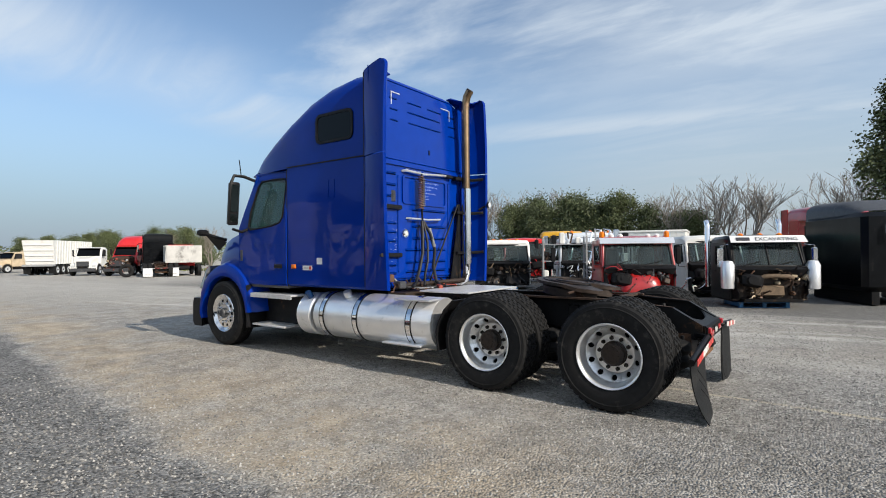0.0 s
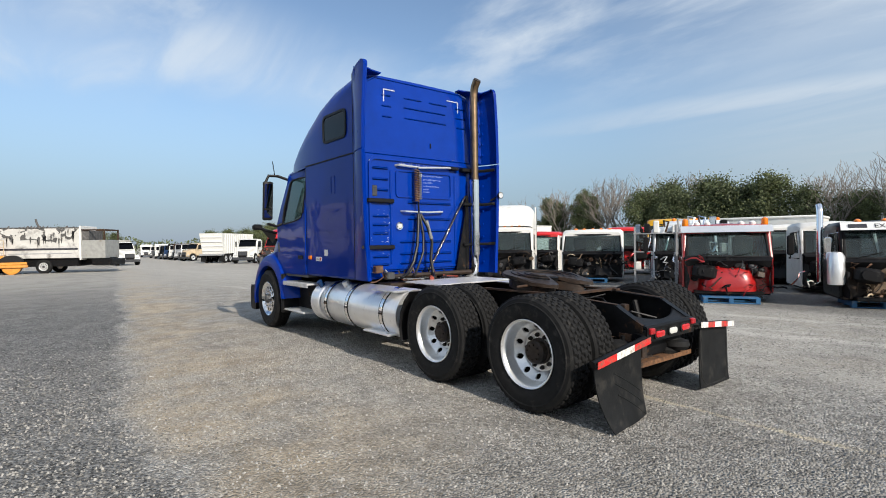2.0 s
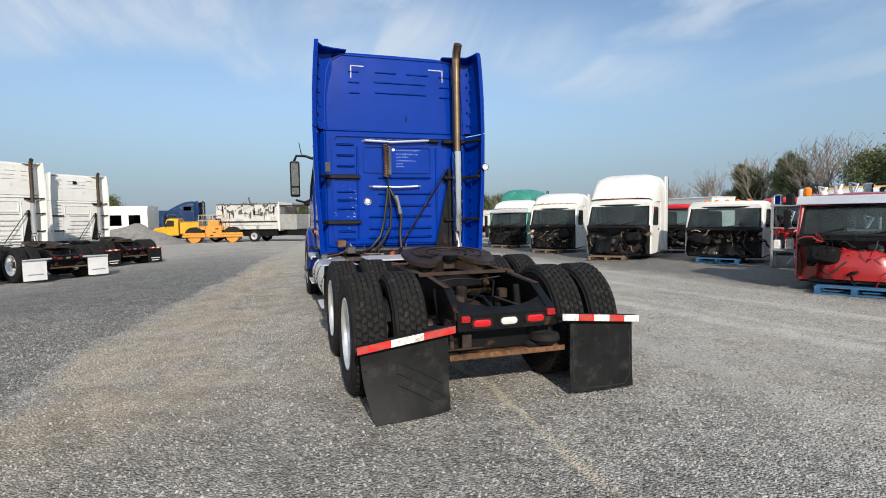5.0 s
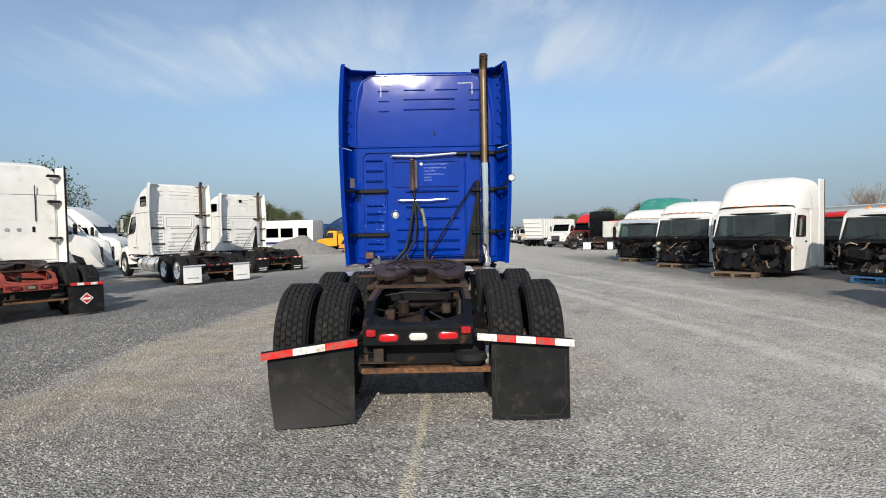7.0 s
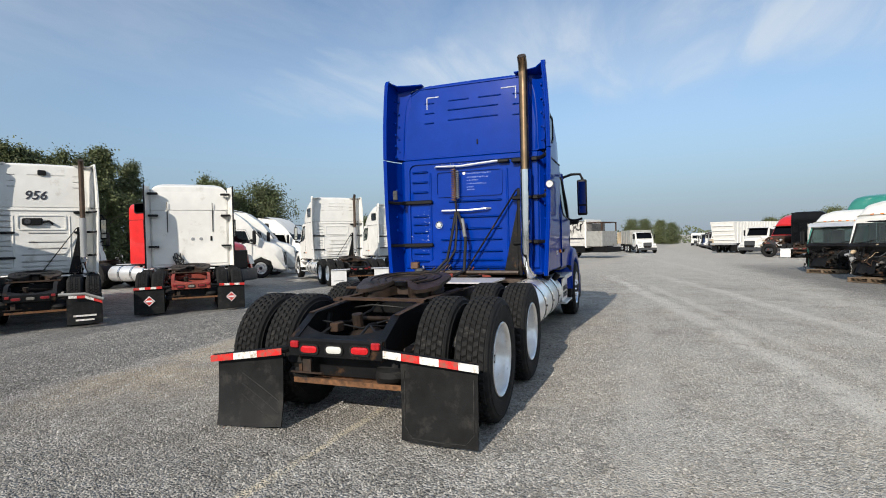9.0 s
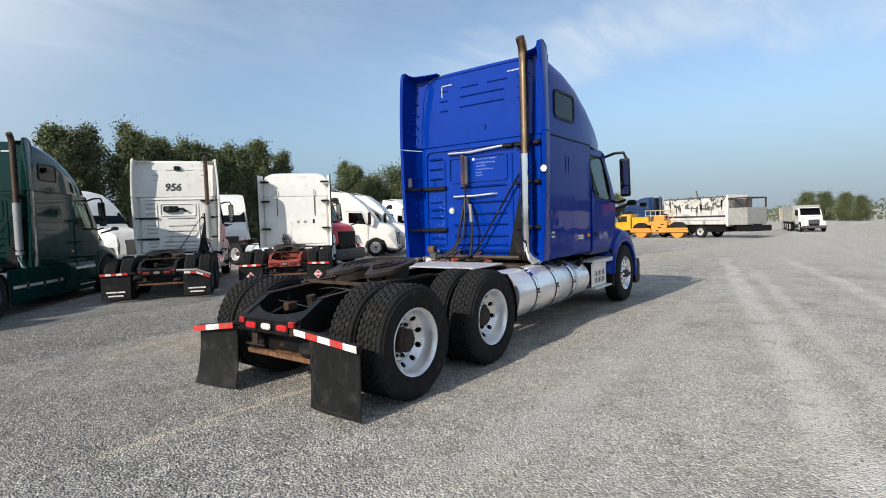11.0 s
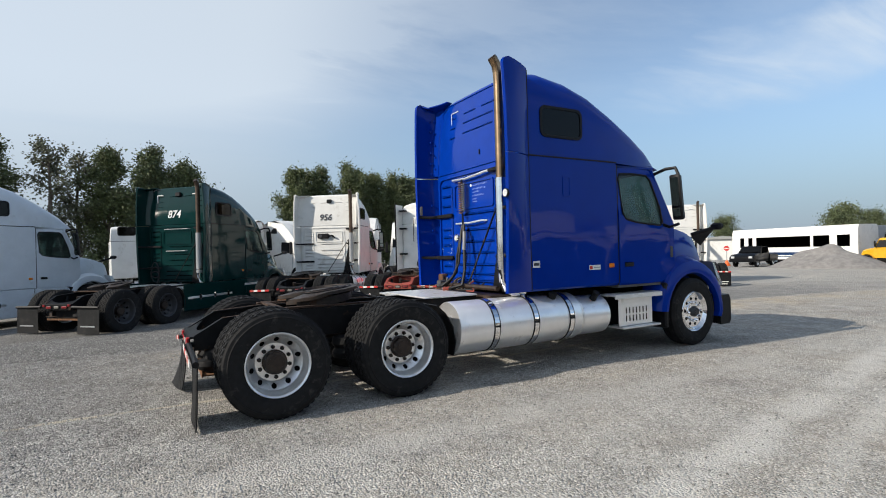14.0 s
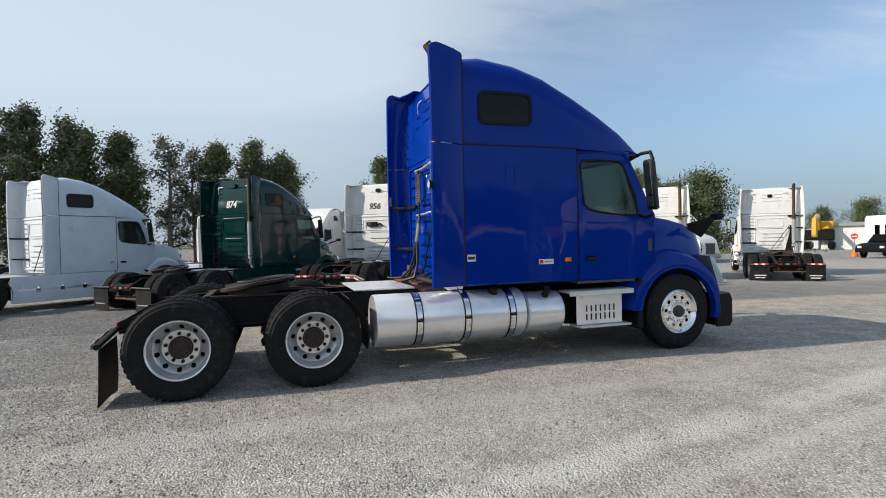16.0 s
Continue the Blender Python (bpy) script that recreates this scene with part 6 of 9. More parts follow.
    colour = stripe(0.17, -3.3, 11.0, 0.17, 0.48, (0.60, 0.58, 0.53), -20.0)
    colour = stripe(0.17, -3.5, 12.4, 0.26, 0.58, (0.62, 0.60, 0.55), -24.0)
    colour = stripe(0.10, -8.0, 13.2, 0.30, 0.40, (0.53, 0.51, 0.46))
    colour = stripe(0.0, 0.0, 8.7, 0.30, 0.40, (0.50, 0.48, 0.44), -14.0, 3.0)
    colour = stripe(0.0, 0.0, 6.46, 0.06, 0.85, (0.52, 0.46, 0.35), -12.0, 1.2)
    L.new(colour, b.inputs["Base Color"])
    b.inputs["Roughness"].default_value = 0.93
    b.inputs["Specular IOR Level"].default_value = 0.25
    # relief: chips, ruts
    h1 = math_n("MULTIPLY", vor.outputs["Distance"], math_n("SUBTRACT", 1.0, math_n("MULTIPLY", packed, 0.45)))
    h2 = math_n("MULTIPLY", vor2.outputs["Distance"], math_n("SUBTRACT", 0.6, math_n("MULTIPLY", packed, 0.5)))
    bump = N.new("ShaderNodeBump")
    bump.inputs["Strength"].default_value, bump.inputs["Distance"].default_value = 1.0, 0.017
    L.new(math_n("SUBTRACT", math_n("MULTIPLY", noise_n(8, 7, 0.6), 0.45), math_n("ADD", h1, h2)), bump.inputs["Height"])
    L.new(bump.outputs[0], b.inputs["Normal"])
    return m


GRAVEL = ground_material()


def ground_sheet():
    """One sheet to the horizon, with finer squares where the camera walks."""
    def axis(lo, hi):
        out, v, step = [0.0], 0.0, 0.4
        while v < hi:
            step = 0.4 if v < 16 else step * 1.22
            v += step
            out.append(v)
        v, step = 0.0, 0.4
        while v > lo:
            step = 0.4 if v > -18 else step * 1.22
            v -= step
            out.insert(0, v)
        return out
    xs, ys = axis(-2600, 2600), axis(-2600, 2600)
    g = Geo()
    rows = []
    for xx in xs:
        row = []
        for yv in ys:
            zz = ground_z(xx, yv)
            if abs(xx) < 30 and abs(yv) < 30:
                zz += 0.012 * (noise.noise((xx * 0.45, yv * 0.45, 0)) - 0.1) - 0.004
            row.append((xx, yv, zz - 0.006))
        rows.append(row)
    g.sheet(rows)
    return single("ground", g, GRAVEL, "grey gravel yard with packed driven lanes", "ground", kind="structure", smooth=60)


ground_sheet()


# ---- row of sleeper tractors parked tail to the lane ----
ROW = "sleeper tractors parked in a row"


def row_truck(x, y, rz, k, dz, label, paint, **more):
    T = tractor("semi_truck", x, y, ground_z(x, y) + dz, rz, label, paint, group=ROW, stack_mat=OLDSTACK, **more)
    T.scale = (k, k, k)
    return T


t_green = row_truck(0.887, -2.455, -134.5, 0.998, -0.04, "dark green sleeper tractor with white fleet number, parked on gravel", GREEN, number="874", flap="bare", tank_skirt=True, rims=("black", "black"))
for sy in (1, -1):
    part("tape_mark", Geo().box(3.052, 3.064, min(sy * 0.52, sy * 0.72), max(sy * 0.52, sy * 0.72), 3.60, 3.625), DECAL, t_green, "white corner tape")
    part("tape_mark", Geo().box(3.042, 3.054, min(sy * 0.70, sy * 0.725), max(sy * 0.70, sy * 0.725), 3.38, 3.60), DECAL, t_green, "white corner tape")
part("coiled_line", Geo().tube([(2.90 + 0.03 * math.sin(k), 0.72 + 0.14 * math.cos(k * 0.55), 1.45 - 0.012 * k + 0.20 * math.sin(k * 0.55)) for k in range(34)], 0.016, 6), HOSE_D, t_green, "black air lines looped on the back")
part("grab_bar", Geo().tube([(3.01, 0.45, 2.58), (2.95, 0.40, 2.58), (2.95, -0.40, 2.58), (3.01, -0.45, 2.58)], 0.010, 8), GREYP, t_green)
part("grab_bar", Geo().tube([(3.01, 0.40, 1.93), (2.95, 0.36, 1.93), (2.95, -0.30, 1.93), (3.01, -0.34, 1.93)], 0.010, 8), GREYP, t_green)
t_956 = row_truck(-4.352, -2.987, -125.4, 0.983, 0.02, "white sleeper tractor with black fleet number and brown fifth wheel", WHITE, number="956", flap="bent", rims=("black", "dull"))
t_fl = row_truck(-7.33, -1.85, -134.0, 1.0, 0.0, "white flat-backed sleeper tractor with red oxide chassis", WHITE, roof=ROOF_LOW, fairings=False, smooth_back=True, frame_mat=REDRUST, stack=False, flap="diamond", rims=("black", "dull"))
t_w1 = row_truck(-15.24, -1.68, -133.4, 0.954, 0.02, "white sleeper tractor with white mud flaps", WHITE, flap="white", rims=("drive", "dull"))
t_w2 = row_truck(-21.0, -1.35, -132.0, 0.98, 0.0, "white sleeper tractor with black mud flaps and a roof vent", WHITE, flap="plain", rims=("black", "dull"))
for sy in (1, -1):
    part("tape_mark", Geo().box(3.052, 3.064, min(sy * 0.52, sy * 0.72), max(sy * 0.52, sy * 0.72), 3.60, 3.62), GREYP, t_w2, "grey corner tape")
part("roof_vent", Geo().box(3.015, 3.06, -0.08, 0.08, 3.44, 3.58, 0.015), PLASTIC, t_w2, "black box vent")
t_e = row_truck(6.225, -2.539, -138.6, 0.96, 0.0, "pale white sleeper tractor with side skirts", WHITE_B, tank_skirt=True, flap="plain", rims=("drive", "dull"))


# ---- rounded road tractors seen from the side behind the row ----
def aero_truck(x, y, rz, label, paint, group):
    """A smooth-nosed tractor; +x is ahead, its front axle stands over the origin."""
    T = thing("semi_truck", x, y, ground_z(x, y), rz, label, "truck", group)
    prof = [(-3.3, 0.35), (-3.3, 3.55), (-2.9, 3.72), (-2.2, 3.74), (-1.5, 3.55), (-0.9, 3.12), (-0.55, 2.80), (-0.2, 2.30), (0.10, 1.90), (0.7, 1.72), (1.05, 1.50), (1.22, 1.05), (1.22, 0.42)]
    rows = []
    for k, (xx, zz) in enumerate(prof):
        w = 1.1 if xx < -0.5 else 1.08 - 0.22 * max(0, (xx + 0.1) / 1.3)
        top = 0.90 if xx < -0.5 else 0.85
        rows.append([(xx, -w * (top if zz > 1.0 else 1), zz), (xx, -w * 0.6, zz + (0.03 if zz > 1.0 else 0)), (xx, w * 0.6, zz + (0.03 if zz > 1.0 else 0)), (xx, w * (top if zz > 1.0 else 1), zz)])
    g = Geo().sheet(rows)
    for s in (1, -1):
        sill = [(xx, s * 1.1 if xx < -0.5 else s * (1.10 - 0.2 * max(0, xx + 0.1) / 1.3), zz) for xx, zz in [(-3.3, 0.35), (-2.2, 0.35), (-1.0, 0.35), (-0.62, 0.5), (-0.5, 0.85), (0.0, 1.08), (0.5, 0.85), (0.62, 0.42), (1.22, 0.42)]]
        upper = [rows[i][0 if s < 0 else 3] for i in (2, 4, 5, 6, 7, 8, 9, 10, 12)]
        mids = [((a[0] + b[0]) / 2, s * 1.11 if (a[0] + b[0]) / 2 < -0.4 else s * 1.06, (a[2] + b[2]) / 2) for a, b in zip(sill, upper)]
        g.sheet([sill, mids, upper])
        g.sheet([[rows[0][0 if s < 0 else 3], rows[1][0 if s < 0 else 3]], [(-3.3, s * 1.1, 0.35), (-3.3, s * 1.1, 3.4)]])
    body = part("body", g, paint, T, smooth=40)
    for s in (1, -1):
        w = part("door_window", Geo().plate([(-1.45, s * 1.095, 1.88), (-0.50, s * 1.085, 1.80), (-0.72, s * 1.04, 2.42), (-1.45, s * 1.06, 2.46)], (0, s * 0.02, 0)), GLASS_D, T)
        part("window_back", Geo().plate([(-1.42, s * 1.085, 1.91), (-0.54, s * 1.075, 1.83), (-0.74, s * 1.03, 2.39), (-1.42, s * 1.05, 2.43)], (0, s * 0.006, 0)), DARK, w)
        part("door_outline", Geo().ring_plate([(-1.6, s * 1.10, 0.7), (-0.40, s * 1.09, 0.7), (-0.40, s * 1.09, 1.8), (-0.70, s * 1.05, 2.52), (-1.6, s * 1.07, 2.56)], [(-1.585, s * 1.10, 0.715), (-0.415, s * 1.09, 0.715), (-0.415, s * 1.09, 1.8), (-0.71, s * 1.05, 2.505), (-1.585, s * 1.07, 2.545)], (0, s * 0.015, 0)), GREYP, body)
        part("roof_window", Geo().plate([(-2.6, s * 1.01, 3.0), (-1.95, s * 1.03, 2.98), (-2.0, s * 0.99, 3.28), (-2.3, s * 0.98, 3.34), (-2.6, s * 0.98, 3.30)], (0, s * 0.03, 0)), PLASTIC, T)
        part("door_mirror", Geo().box(-0.35, -0.18, s * 1.2, s * 1.38, 1.75, 2.45, 0.05).tube([(-0.5, s * 1.0, 1.8), (-0.3, s * 1.25, 1.8)], 0.03, 6), PLASTIC, T)
        part("headlamp", Geo().loft([[(0.70, s * 0.98, 1.02), (0.78, s * 0.98, 1.22), (0.6, s * 1.0, 1.20)], [(1.16, s * 0.74, 0.98), (1.12, s * 0.76, 1.24), (0.9, s * 0.86, 1.26)]], caps=True), HAZE_W, T)
        wheel(T, 0.0, s * 1.02, s, "dull")
        wheel(T, -4.6, s * 1.02, s, "dull")
        wheel(T, -5.9, s * 1.02, s, "dull")
    part("windscreen", Geo().sheet([[(-0.88, 0.85 * k, 3.03 + 0.01), (-0.52, 0.9 * k, 2.70), (-0.02, 0.92 * k, 2.06)] for k in (-1, 0, 1)], (0.02, 0, 0.03)), GLASS_D, T)
    part("grille", Geo().box(1.15, 1.25, -0.42, 0.42, 0.55, 1.30, 0.03), GREYPL, T)
    part("bumper", Geo().box(0.75, 1.30, -1.0, 1.0, 0.28, 0.62, 0.08), GREYP, T)
    part("chassis_rail", Geo().box(-6.6, -3.2, -0.42, 0.42, 0.62, 0.90, 0.02), FRAME, T)
    return T


LOT = "road tractors standing behind the row"
a1 = aero_truck(-19.8, -10.0, 126, "white smooth-nosed road tractor", WHITE, LOT)
for xx, yy, rz in ((-22.5, -11.2, 122), (-29.5, -14.5, 95), (-10.2, -14.0, 62), (-14.5, -16.5, 62), (-4.0, -17.0, 60), (-8.7, -17.0, 112)):
    copy_thing(a1, pose(xx, yy, ground_z(xx, yy), 0, 0, rz))
tractor("semi_truck", -12.8, -13.0, ground_z(-12.8, -13.0), 95, "bright red flat-roofed sleeper tractor", BRIGHT_RED, roof=ROOF_FLAT, fairings=False, stack=False, group=LOT, rims=("drive", "dull"))
copy_thing(t_w1, pose(8.5, -13.5, ground_z(8.5, -13.5), 0, 0, 70))
w_back = tractor("semi_truck", 3.65, -13.6, ground_z(3.65, -13.6), 180, "white flat-roofed sleeper tractor behind the row", WHITE, roof=ROOF_FLAT, fairings=False, stack=False, group=LOT, rims=("drive", "dull"))
w_back.scale = (0.9, 0.9, 0.9)


# ---- stripped cabs on pallets along the lane ----
def pallet(x, y, rz, m, label, w=1.15):
    P = thing("pallet", x, y, ground_z(x), rz, label, "pallet", "pallets under the stripped cabs")
    for k in range(5):
        part("deck_board", Geo().box(-0.5 + 0.235 * k, -0.5 + 0.235 * k + 0.10, -w / 2, w / 2, 0.118, 0.14, 0.003), m, P)
    for yy in (-w / 2 + 0.05, 0, w / 2 - 0.05):
        part("stringer", Geo().box(-0.5, 0.54, yy - 0.045, yy + 0.045, 0.022, 0.118, 0.003), m, P)
    for k in range(3):
        part("bottom_board", Geo().box(-0.5 + 0.47 * k, -0.4 + 0.47 * k, -w / 2, w / 2, 0.0, 0.022, 0.003), m, P)
    return P


def clutter(g_list, parent, seed, w, x0, z0, z1, mats):
    """Pipes, blocks and wires left on an open firewall."""
    rr = random.Random(seed)
    for k in range(62):
        yy = (rr.random() - 0.5) * w * 0.95
        zz = z0 + (z1 - z0) * rr.random()
        kind = rr.random()
        g = Geo()
        if kind < 0.42:
            a = Vector((x0 + 0.05 + 0.25 * rr.random(), yy, zz))
            b = a + Vector((0.16 * rr.random(), 0.5 * (rr.random() - 0.5), 0.3 * (rr.random() - 0.5)))
            c = b + Vector((0.1 * (rr.random() - 0.3), 0.4 * (rr.random() - 0.5), -0.2 * rr.random()))
            e = c + Vector((-0.05, 0.3 * (rr.random() - 0.5), -0.15 * rr.random()))
            g.tube([a, (a + b) / 2 + Vector((0.05, 0, 0.03)), b, (b + c) / 2 + Vector((0.03, 0, -0.02)), c, e], 0.007 + 0.018 * rr.random() ** 2, 6)
            nm = "hose"
        elif kind < 0.56:
            # a bent strap or broken bracket
            p = Vector((x0 + 0.06 + 0.18 * rr.random(), yy * 0.85, zz))
            a, l1, l2, wd = rr.uniform(0, 6.28), 0.06 + 0.14 * rr.random(), 0.05 + 0.12 * rr.random(), 0.012 + 0.02 * rr.random()
            u = Vector((0.2, math.cos(a), math.sin(a)))
            v = Vector((0.3 * rr.uniform(-1, 1), -math.sin(a), math.cos(a)))
            q = u.lerp(v, rr.uniform(0.3, 0.8)) + Vector((rr.uniform(-0.6, 0.6), 0, 0))
            g.sheet([[p - v * wd, p + v * wd], [p + u * l1 - v * wd, p + u * l1 + v * wd], [p + u * l1 + q * l2 - v * wd * 0.8, p + u * l1 + q * l2 + v * wd * 0.8]], (0.006, 0, 0))
            nm = "bracket"
        elif kind < 0.82:
            s = 0.025 + 0.07 * rr.random() ** 1.7
            d = 0.04 + 0.10 * rr.random()
            g.box(-d, d, -s, s, -s * 0.8, s * 0.8, 0.018)
            g = g.moved(Matrix.Translation((x0 + d * 0.8, yy, zz)) @ Matrix.Rotation(rr.uniform(-0.6, 0.6), 4, "X") @ Matrix.Rotation(rr.uniform(-0.5, 0.5), 4, "Z") @ Matrix.Rotation(rr.uniform(-0.4, 0.4), 4, "Y"))
            nm = "component_box"
        else:
            s = 0.03 + 0.07 * rr.random()
            g.lathe([(0.01, x0), (s, x0 + 0.01), (s, x0 + 0.12), (s * 0.7, x0 + 0.16), (0.01, x0 + 0.17)], 12, "x", (0, yy, zz))
            nm = "canister"
        part(nm, g, mats[rr.randrange(3 if nm == "bracket" else len(mats))], parent)


def salvage_cab(x, y, rz, label, paint, base=0.14, W=2.05, H=1.72, D=1.55, seed=1, visor=None, roof_m=None, firewall=None, lights=(), tall=0.0, sleeper=0.0,
                fenders=None, stacks=None, mirror=True, mats=None, slot_glass=GLASS_W, bay_plate=True):
    """A road-truck cab without hood or chassis; +x is its front, the windscreen's foot is at x = 0."""
    T = thing("truck_cab", x, y, ground_z(x) + base, rz, label, "truck cab", "stripped truck cabs")
    h = W / 2
    zs, zt = H * 0.53, H * 0.90
    mats = mats or [FRAME, PLASTIC, GREASE, GREYPL, RUST, SEAT]
    # roof, rear wall, floor
    rings = []
    for xx, w, z0, z1 in ((-D, h - 0.04, zt - 0.02, H - 0.03), (-D + 0.1, h, zt, H), (-0.55, h, zt, H + 0.02), (-0.33, h - 0.03, zt - 0.01, H - 0.02), (-0.24, h - 0.07, zt - 0.03, H - 0.09)):
        rings.append([(xx, -w, z0), (xx, -w, z1 - 0.08), (xx, -w + 0.09, z1), (xx, 0, z1 + 0.03), (xx, w - 0.09, z1), (xx, w, z1 - 0.08), (xx, w, z0)])
    part("roof", Geo().loft(rings, caps=True), roof_m or paint, T)
    q0 = [(-D, a, c) for a, _, c in rounded(-h, h, 0.05, zt, 0.04, 0)]
    q1 = [(-D, a, c) for a, _, c in rounded(-h * 0.72, h * 0.72, zs + 0.02, zt - 0.08, 0.05, 0)]
    if not sleeper:
        part("rear_wall", Geo().ring_plate(q0, q1, (0.05, 0, 0)), paint, T)
    part("floor_pan", Geo().box(-D, -0.1, -h + 0.05, h - 0.05, 0.0, 0.08, 0.01), FRAME, T)
    part("firewall", Geo().box(-0.10, -0.04, -h + 0.06, h - 0.06, 0.04, zs), firewall or DARK, T)
    part("cowl", Geo().box(-0.16, 0.06, -h + 0.02, h - 0.02, zs - 0.06, zs + 0.03, 0.03), DARK if firewall is None else PLASTIC, T)
    part("dash", Geo().box(-0.55, -0.15, -h + 0.08, h - 0.08, zs - 0.25, zs + 0.02, 0.05), SEAT, T)
    for s in (1, -1):
        part("seat", Geo().box(-1.2, -0.75, s * 0.25, s * 0.75, 0.35, 0.55, 0.05).box(-1.25, -1.1, s * 0.27, s * 0.73, 0.5, zt - 0.1, 0.06), SEAT, T)
        part("pillar", Geo().tube([(-0.05, s * (h - 0.05), zs - 0.02), (-0.30, s * (h - 0.07), zt + 0.02)], 0.05, 8).box(-0.14, -0.03, s * (h - 0.05), s * h, 0.05, zs + 0.02, 0.02), paint, T)
        yy = s * (h - 0.015)
        oc = [(-D + 0.02, 0.06), (-D + 0.02, H * 0.5), (-D + 0.02, zt + 0.01), (-D * 0.6, zt + 0.01), (-0.34, zt + 0.01), (-0.16, zs + 0.08), (-0.12, zs - 0.1), (-0.12, 0.06)]
        ic = [(-D + 0.45, zs + 0.02), (-D + 0.43, zs + 0.2), (-D + 0.43, zt - 0.09), (-D * 0.6, zt - 0.07), (-0.44, zt - 0.07), (-0.30, zs + 0.10), (-0.30, zs + 0.03), (-D * 0.55, zs + 0.01)]
        d = part("door", Geo().ring_plate([(a, yy, c) for a, c in oc], [(a, yy, c) for a, c in ic], (0, s * 0.02, 0)), paint, T)
        part("pane", Geo().plate([(a, yy + s * 0.006, c) for a, c in ic], (0, s * 0.004, 0)), GLASS, d)
        part("window_seal", Geo().tube([(a, yy + s * 0.018, c) for a, c in ic + ic[:1]], 0.014, 5, False), PLASTIC, d)
        part("door_handle", Geo().box(-D + 0.35, -D + 0.5, yy + s * 0.02, yy + s * 0.04, zs - 0.16, zs - 0.11, 0.01), PLASTIC, d)
        if mirror:
            part("door_mirror", Geo().tube([(-0.20, s * h, zt - 0.05), (-0.10, s * (h + 0.22), zt - 0.08), (-0.10, s * (h + 0.22), zs - 0.1), (-0.18, s * h, zs - 0.12)], 0.014, 6).box(-0.16, -0.06, s * (h + 0.14), s * (h + 0.30), zs - 0.02, zt - 0.14, 0.03), CHROME if stacks else PLASTIC, T)
    rows = [[(-0.02 + 0.06 * (1 - k * k), (h - 0.09) * k, zs + 0.02), (-0.30 + 0.05 * (1 - k * k), (h - 0.12) * k, zt + 0.01)] for k in (-1, -0.5, 0, 0.5, 1)]
    ws = part("windscreen", Geo().sheet(rows, (0.008, 0, 0)), slot_glass, T)
    rim = [(rows[0][0][0] + 0.01, rows[0][0][1], rows[0][0][2])] + [(r[1][0] + 0.01, r[1][1], r[1][2]) for r in rows] + [(r[0][0] + 0.01, r[0][1], r[0][2]) for r in reversed(rows)]
    part("windscreen_seal", Geo().tube(rim, 0.032, 6, False), PLASTIC, ws, "black rubber windscreen seal")
    # sloping cowl, heater box and bent lower panels of the open engine bay
    part("cowl_panel", Geo().sheet([[(0.05, (h - 0.04) * k, zs + 0.015), (0.16 + 0.06 * (1 - k * k), (h - 0.06) * k, zs - 0.06), (0.10 + 0.05 * math.sin(7 * k + seed), (h - 0.10) * k, zs - 0.20 - 0.05 * math.sin(5 * k + seed))] for k in (-1, -0.75, -0.5, -0.25, 0, 0.25, 0.5, 0.75, 1)], (-0.012, 0, 0)), PLASTIC, T)
    side = 1 if seed % 2 else -1
    part("heater_box", Geo().box(0.02, 0.30, -0.26, 0.26, -0.17, 0.17, 0.07).cyl((0.28, -0.05, 0.02), (0.36, -0.05, 0.02), 0.11, 16).moved(Matrix.Translation((0.0, side * h * 0.52, zs * 0.62)) @ Matrix.Rotation(0.15 * side, 4, "X")), PLASTIC, T)
    if bay_plate:
        part("bay_plate", Geo().sheet([[(0.02, -side * (h * 0.15 + 0.1 * j), zs * 0.62 - 0.03 * j), (0.20, -side * (h * 0.15 + 0.1 * j), zs * 0.40 + 0.02 * math.sin(j + seed)), (0.38 + 0.04 * math.sin(2 * j), -side * (h * 0.12 + 0.11 * j), 0.10 + 0.03 * math.sin(3 * j + seed))] for j in range(0, 6)], (0.008, 0, 0.008)), FRAME, T, "bent black bay panel")
    for s in (1, -1):
        part("inner_fender", Geo().sheet([[(-0.04, s * (h - 0.04), 0.10 + 0.1 * j), (0.20 + 0.05 * math.sin(j * 2 + seed), s * (h - 0.10 + 0.03 * math.sin(j + seed)), 0.06 + 0.1 * j)] for j in range(0, 7)], (0, -s * 0.012, 0)), FRAME, T)
    part("wiper", Geo().tube([(0.07, 0.1, zs + 0.03), (0.0, 0.62, zs + 0.16)], 0.009, 5), PLASTIC, ws)
    part("wiper", Geo().tube([(0.07, -0.7, zs + 0.03), (0.0, -0.2, zs + 0.16)], 0.009, 5), PLASTIC, ws)
    if visor:
        part("sun_visor", Geo().sheet([[(-0.26, (h + 0.02) * k, H - 0.02), (-0.16 + 0.08 * (1 - abs(k)), (h + 0.03) * k, H - 0.17)] for k in (-1, -0.5, 0, 0.5, 1)], (0, 0, 0.012)), visor, T)
    for k, (yy, m, hh) in enumerate(lights):
        part("roof_lamp", Geo().lathe([(0.07, H + 0.0), (0.075, H + 0.03), (0.07, H + 0.03 + hh), (0.03, H + 0.06 + hh), (0.001, H + 0.065 + hh)], 14, "z", (-0.55, yy, 0)), m, T)
    if tall:
        L = max(sleeper, 1.6)
        rr = []
        for xx, zt2 in ((-L - 0.3, tall), (-1.4, tall), (-0.9, tall - 0.10), (-0.62, tall - 0.30), (-0.45, tall - 0.65), (-0.36, H + 0.06)):
            rr.append(arch(xx, h + 0.02 if xx < -0.7 else h - 0.04, H - 0.06, max(zt2, H + 0.02), 16, 5.0))
        g = Geo().loft(rr, closed=False)
        g.add(rr[0], [tuple(range(len(rr[0])))])
        part("roof_fairing", g, roof_m or paint, T)
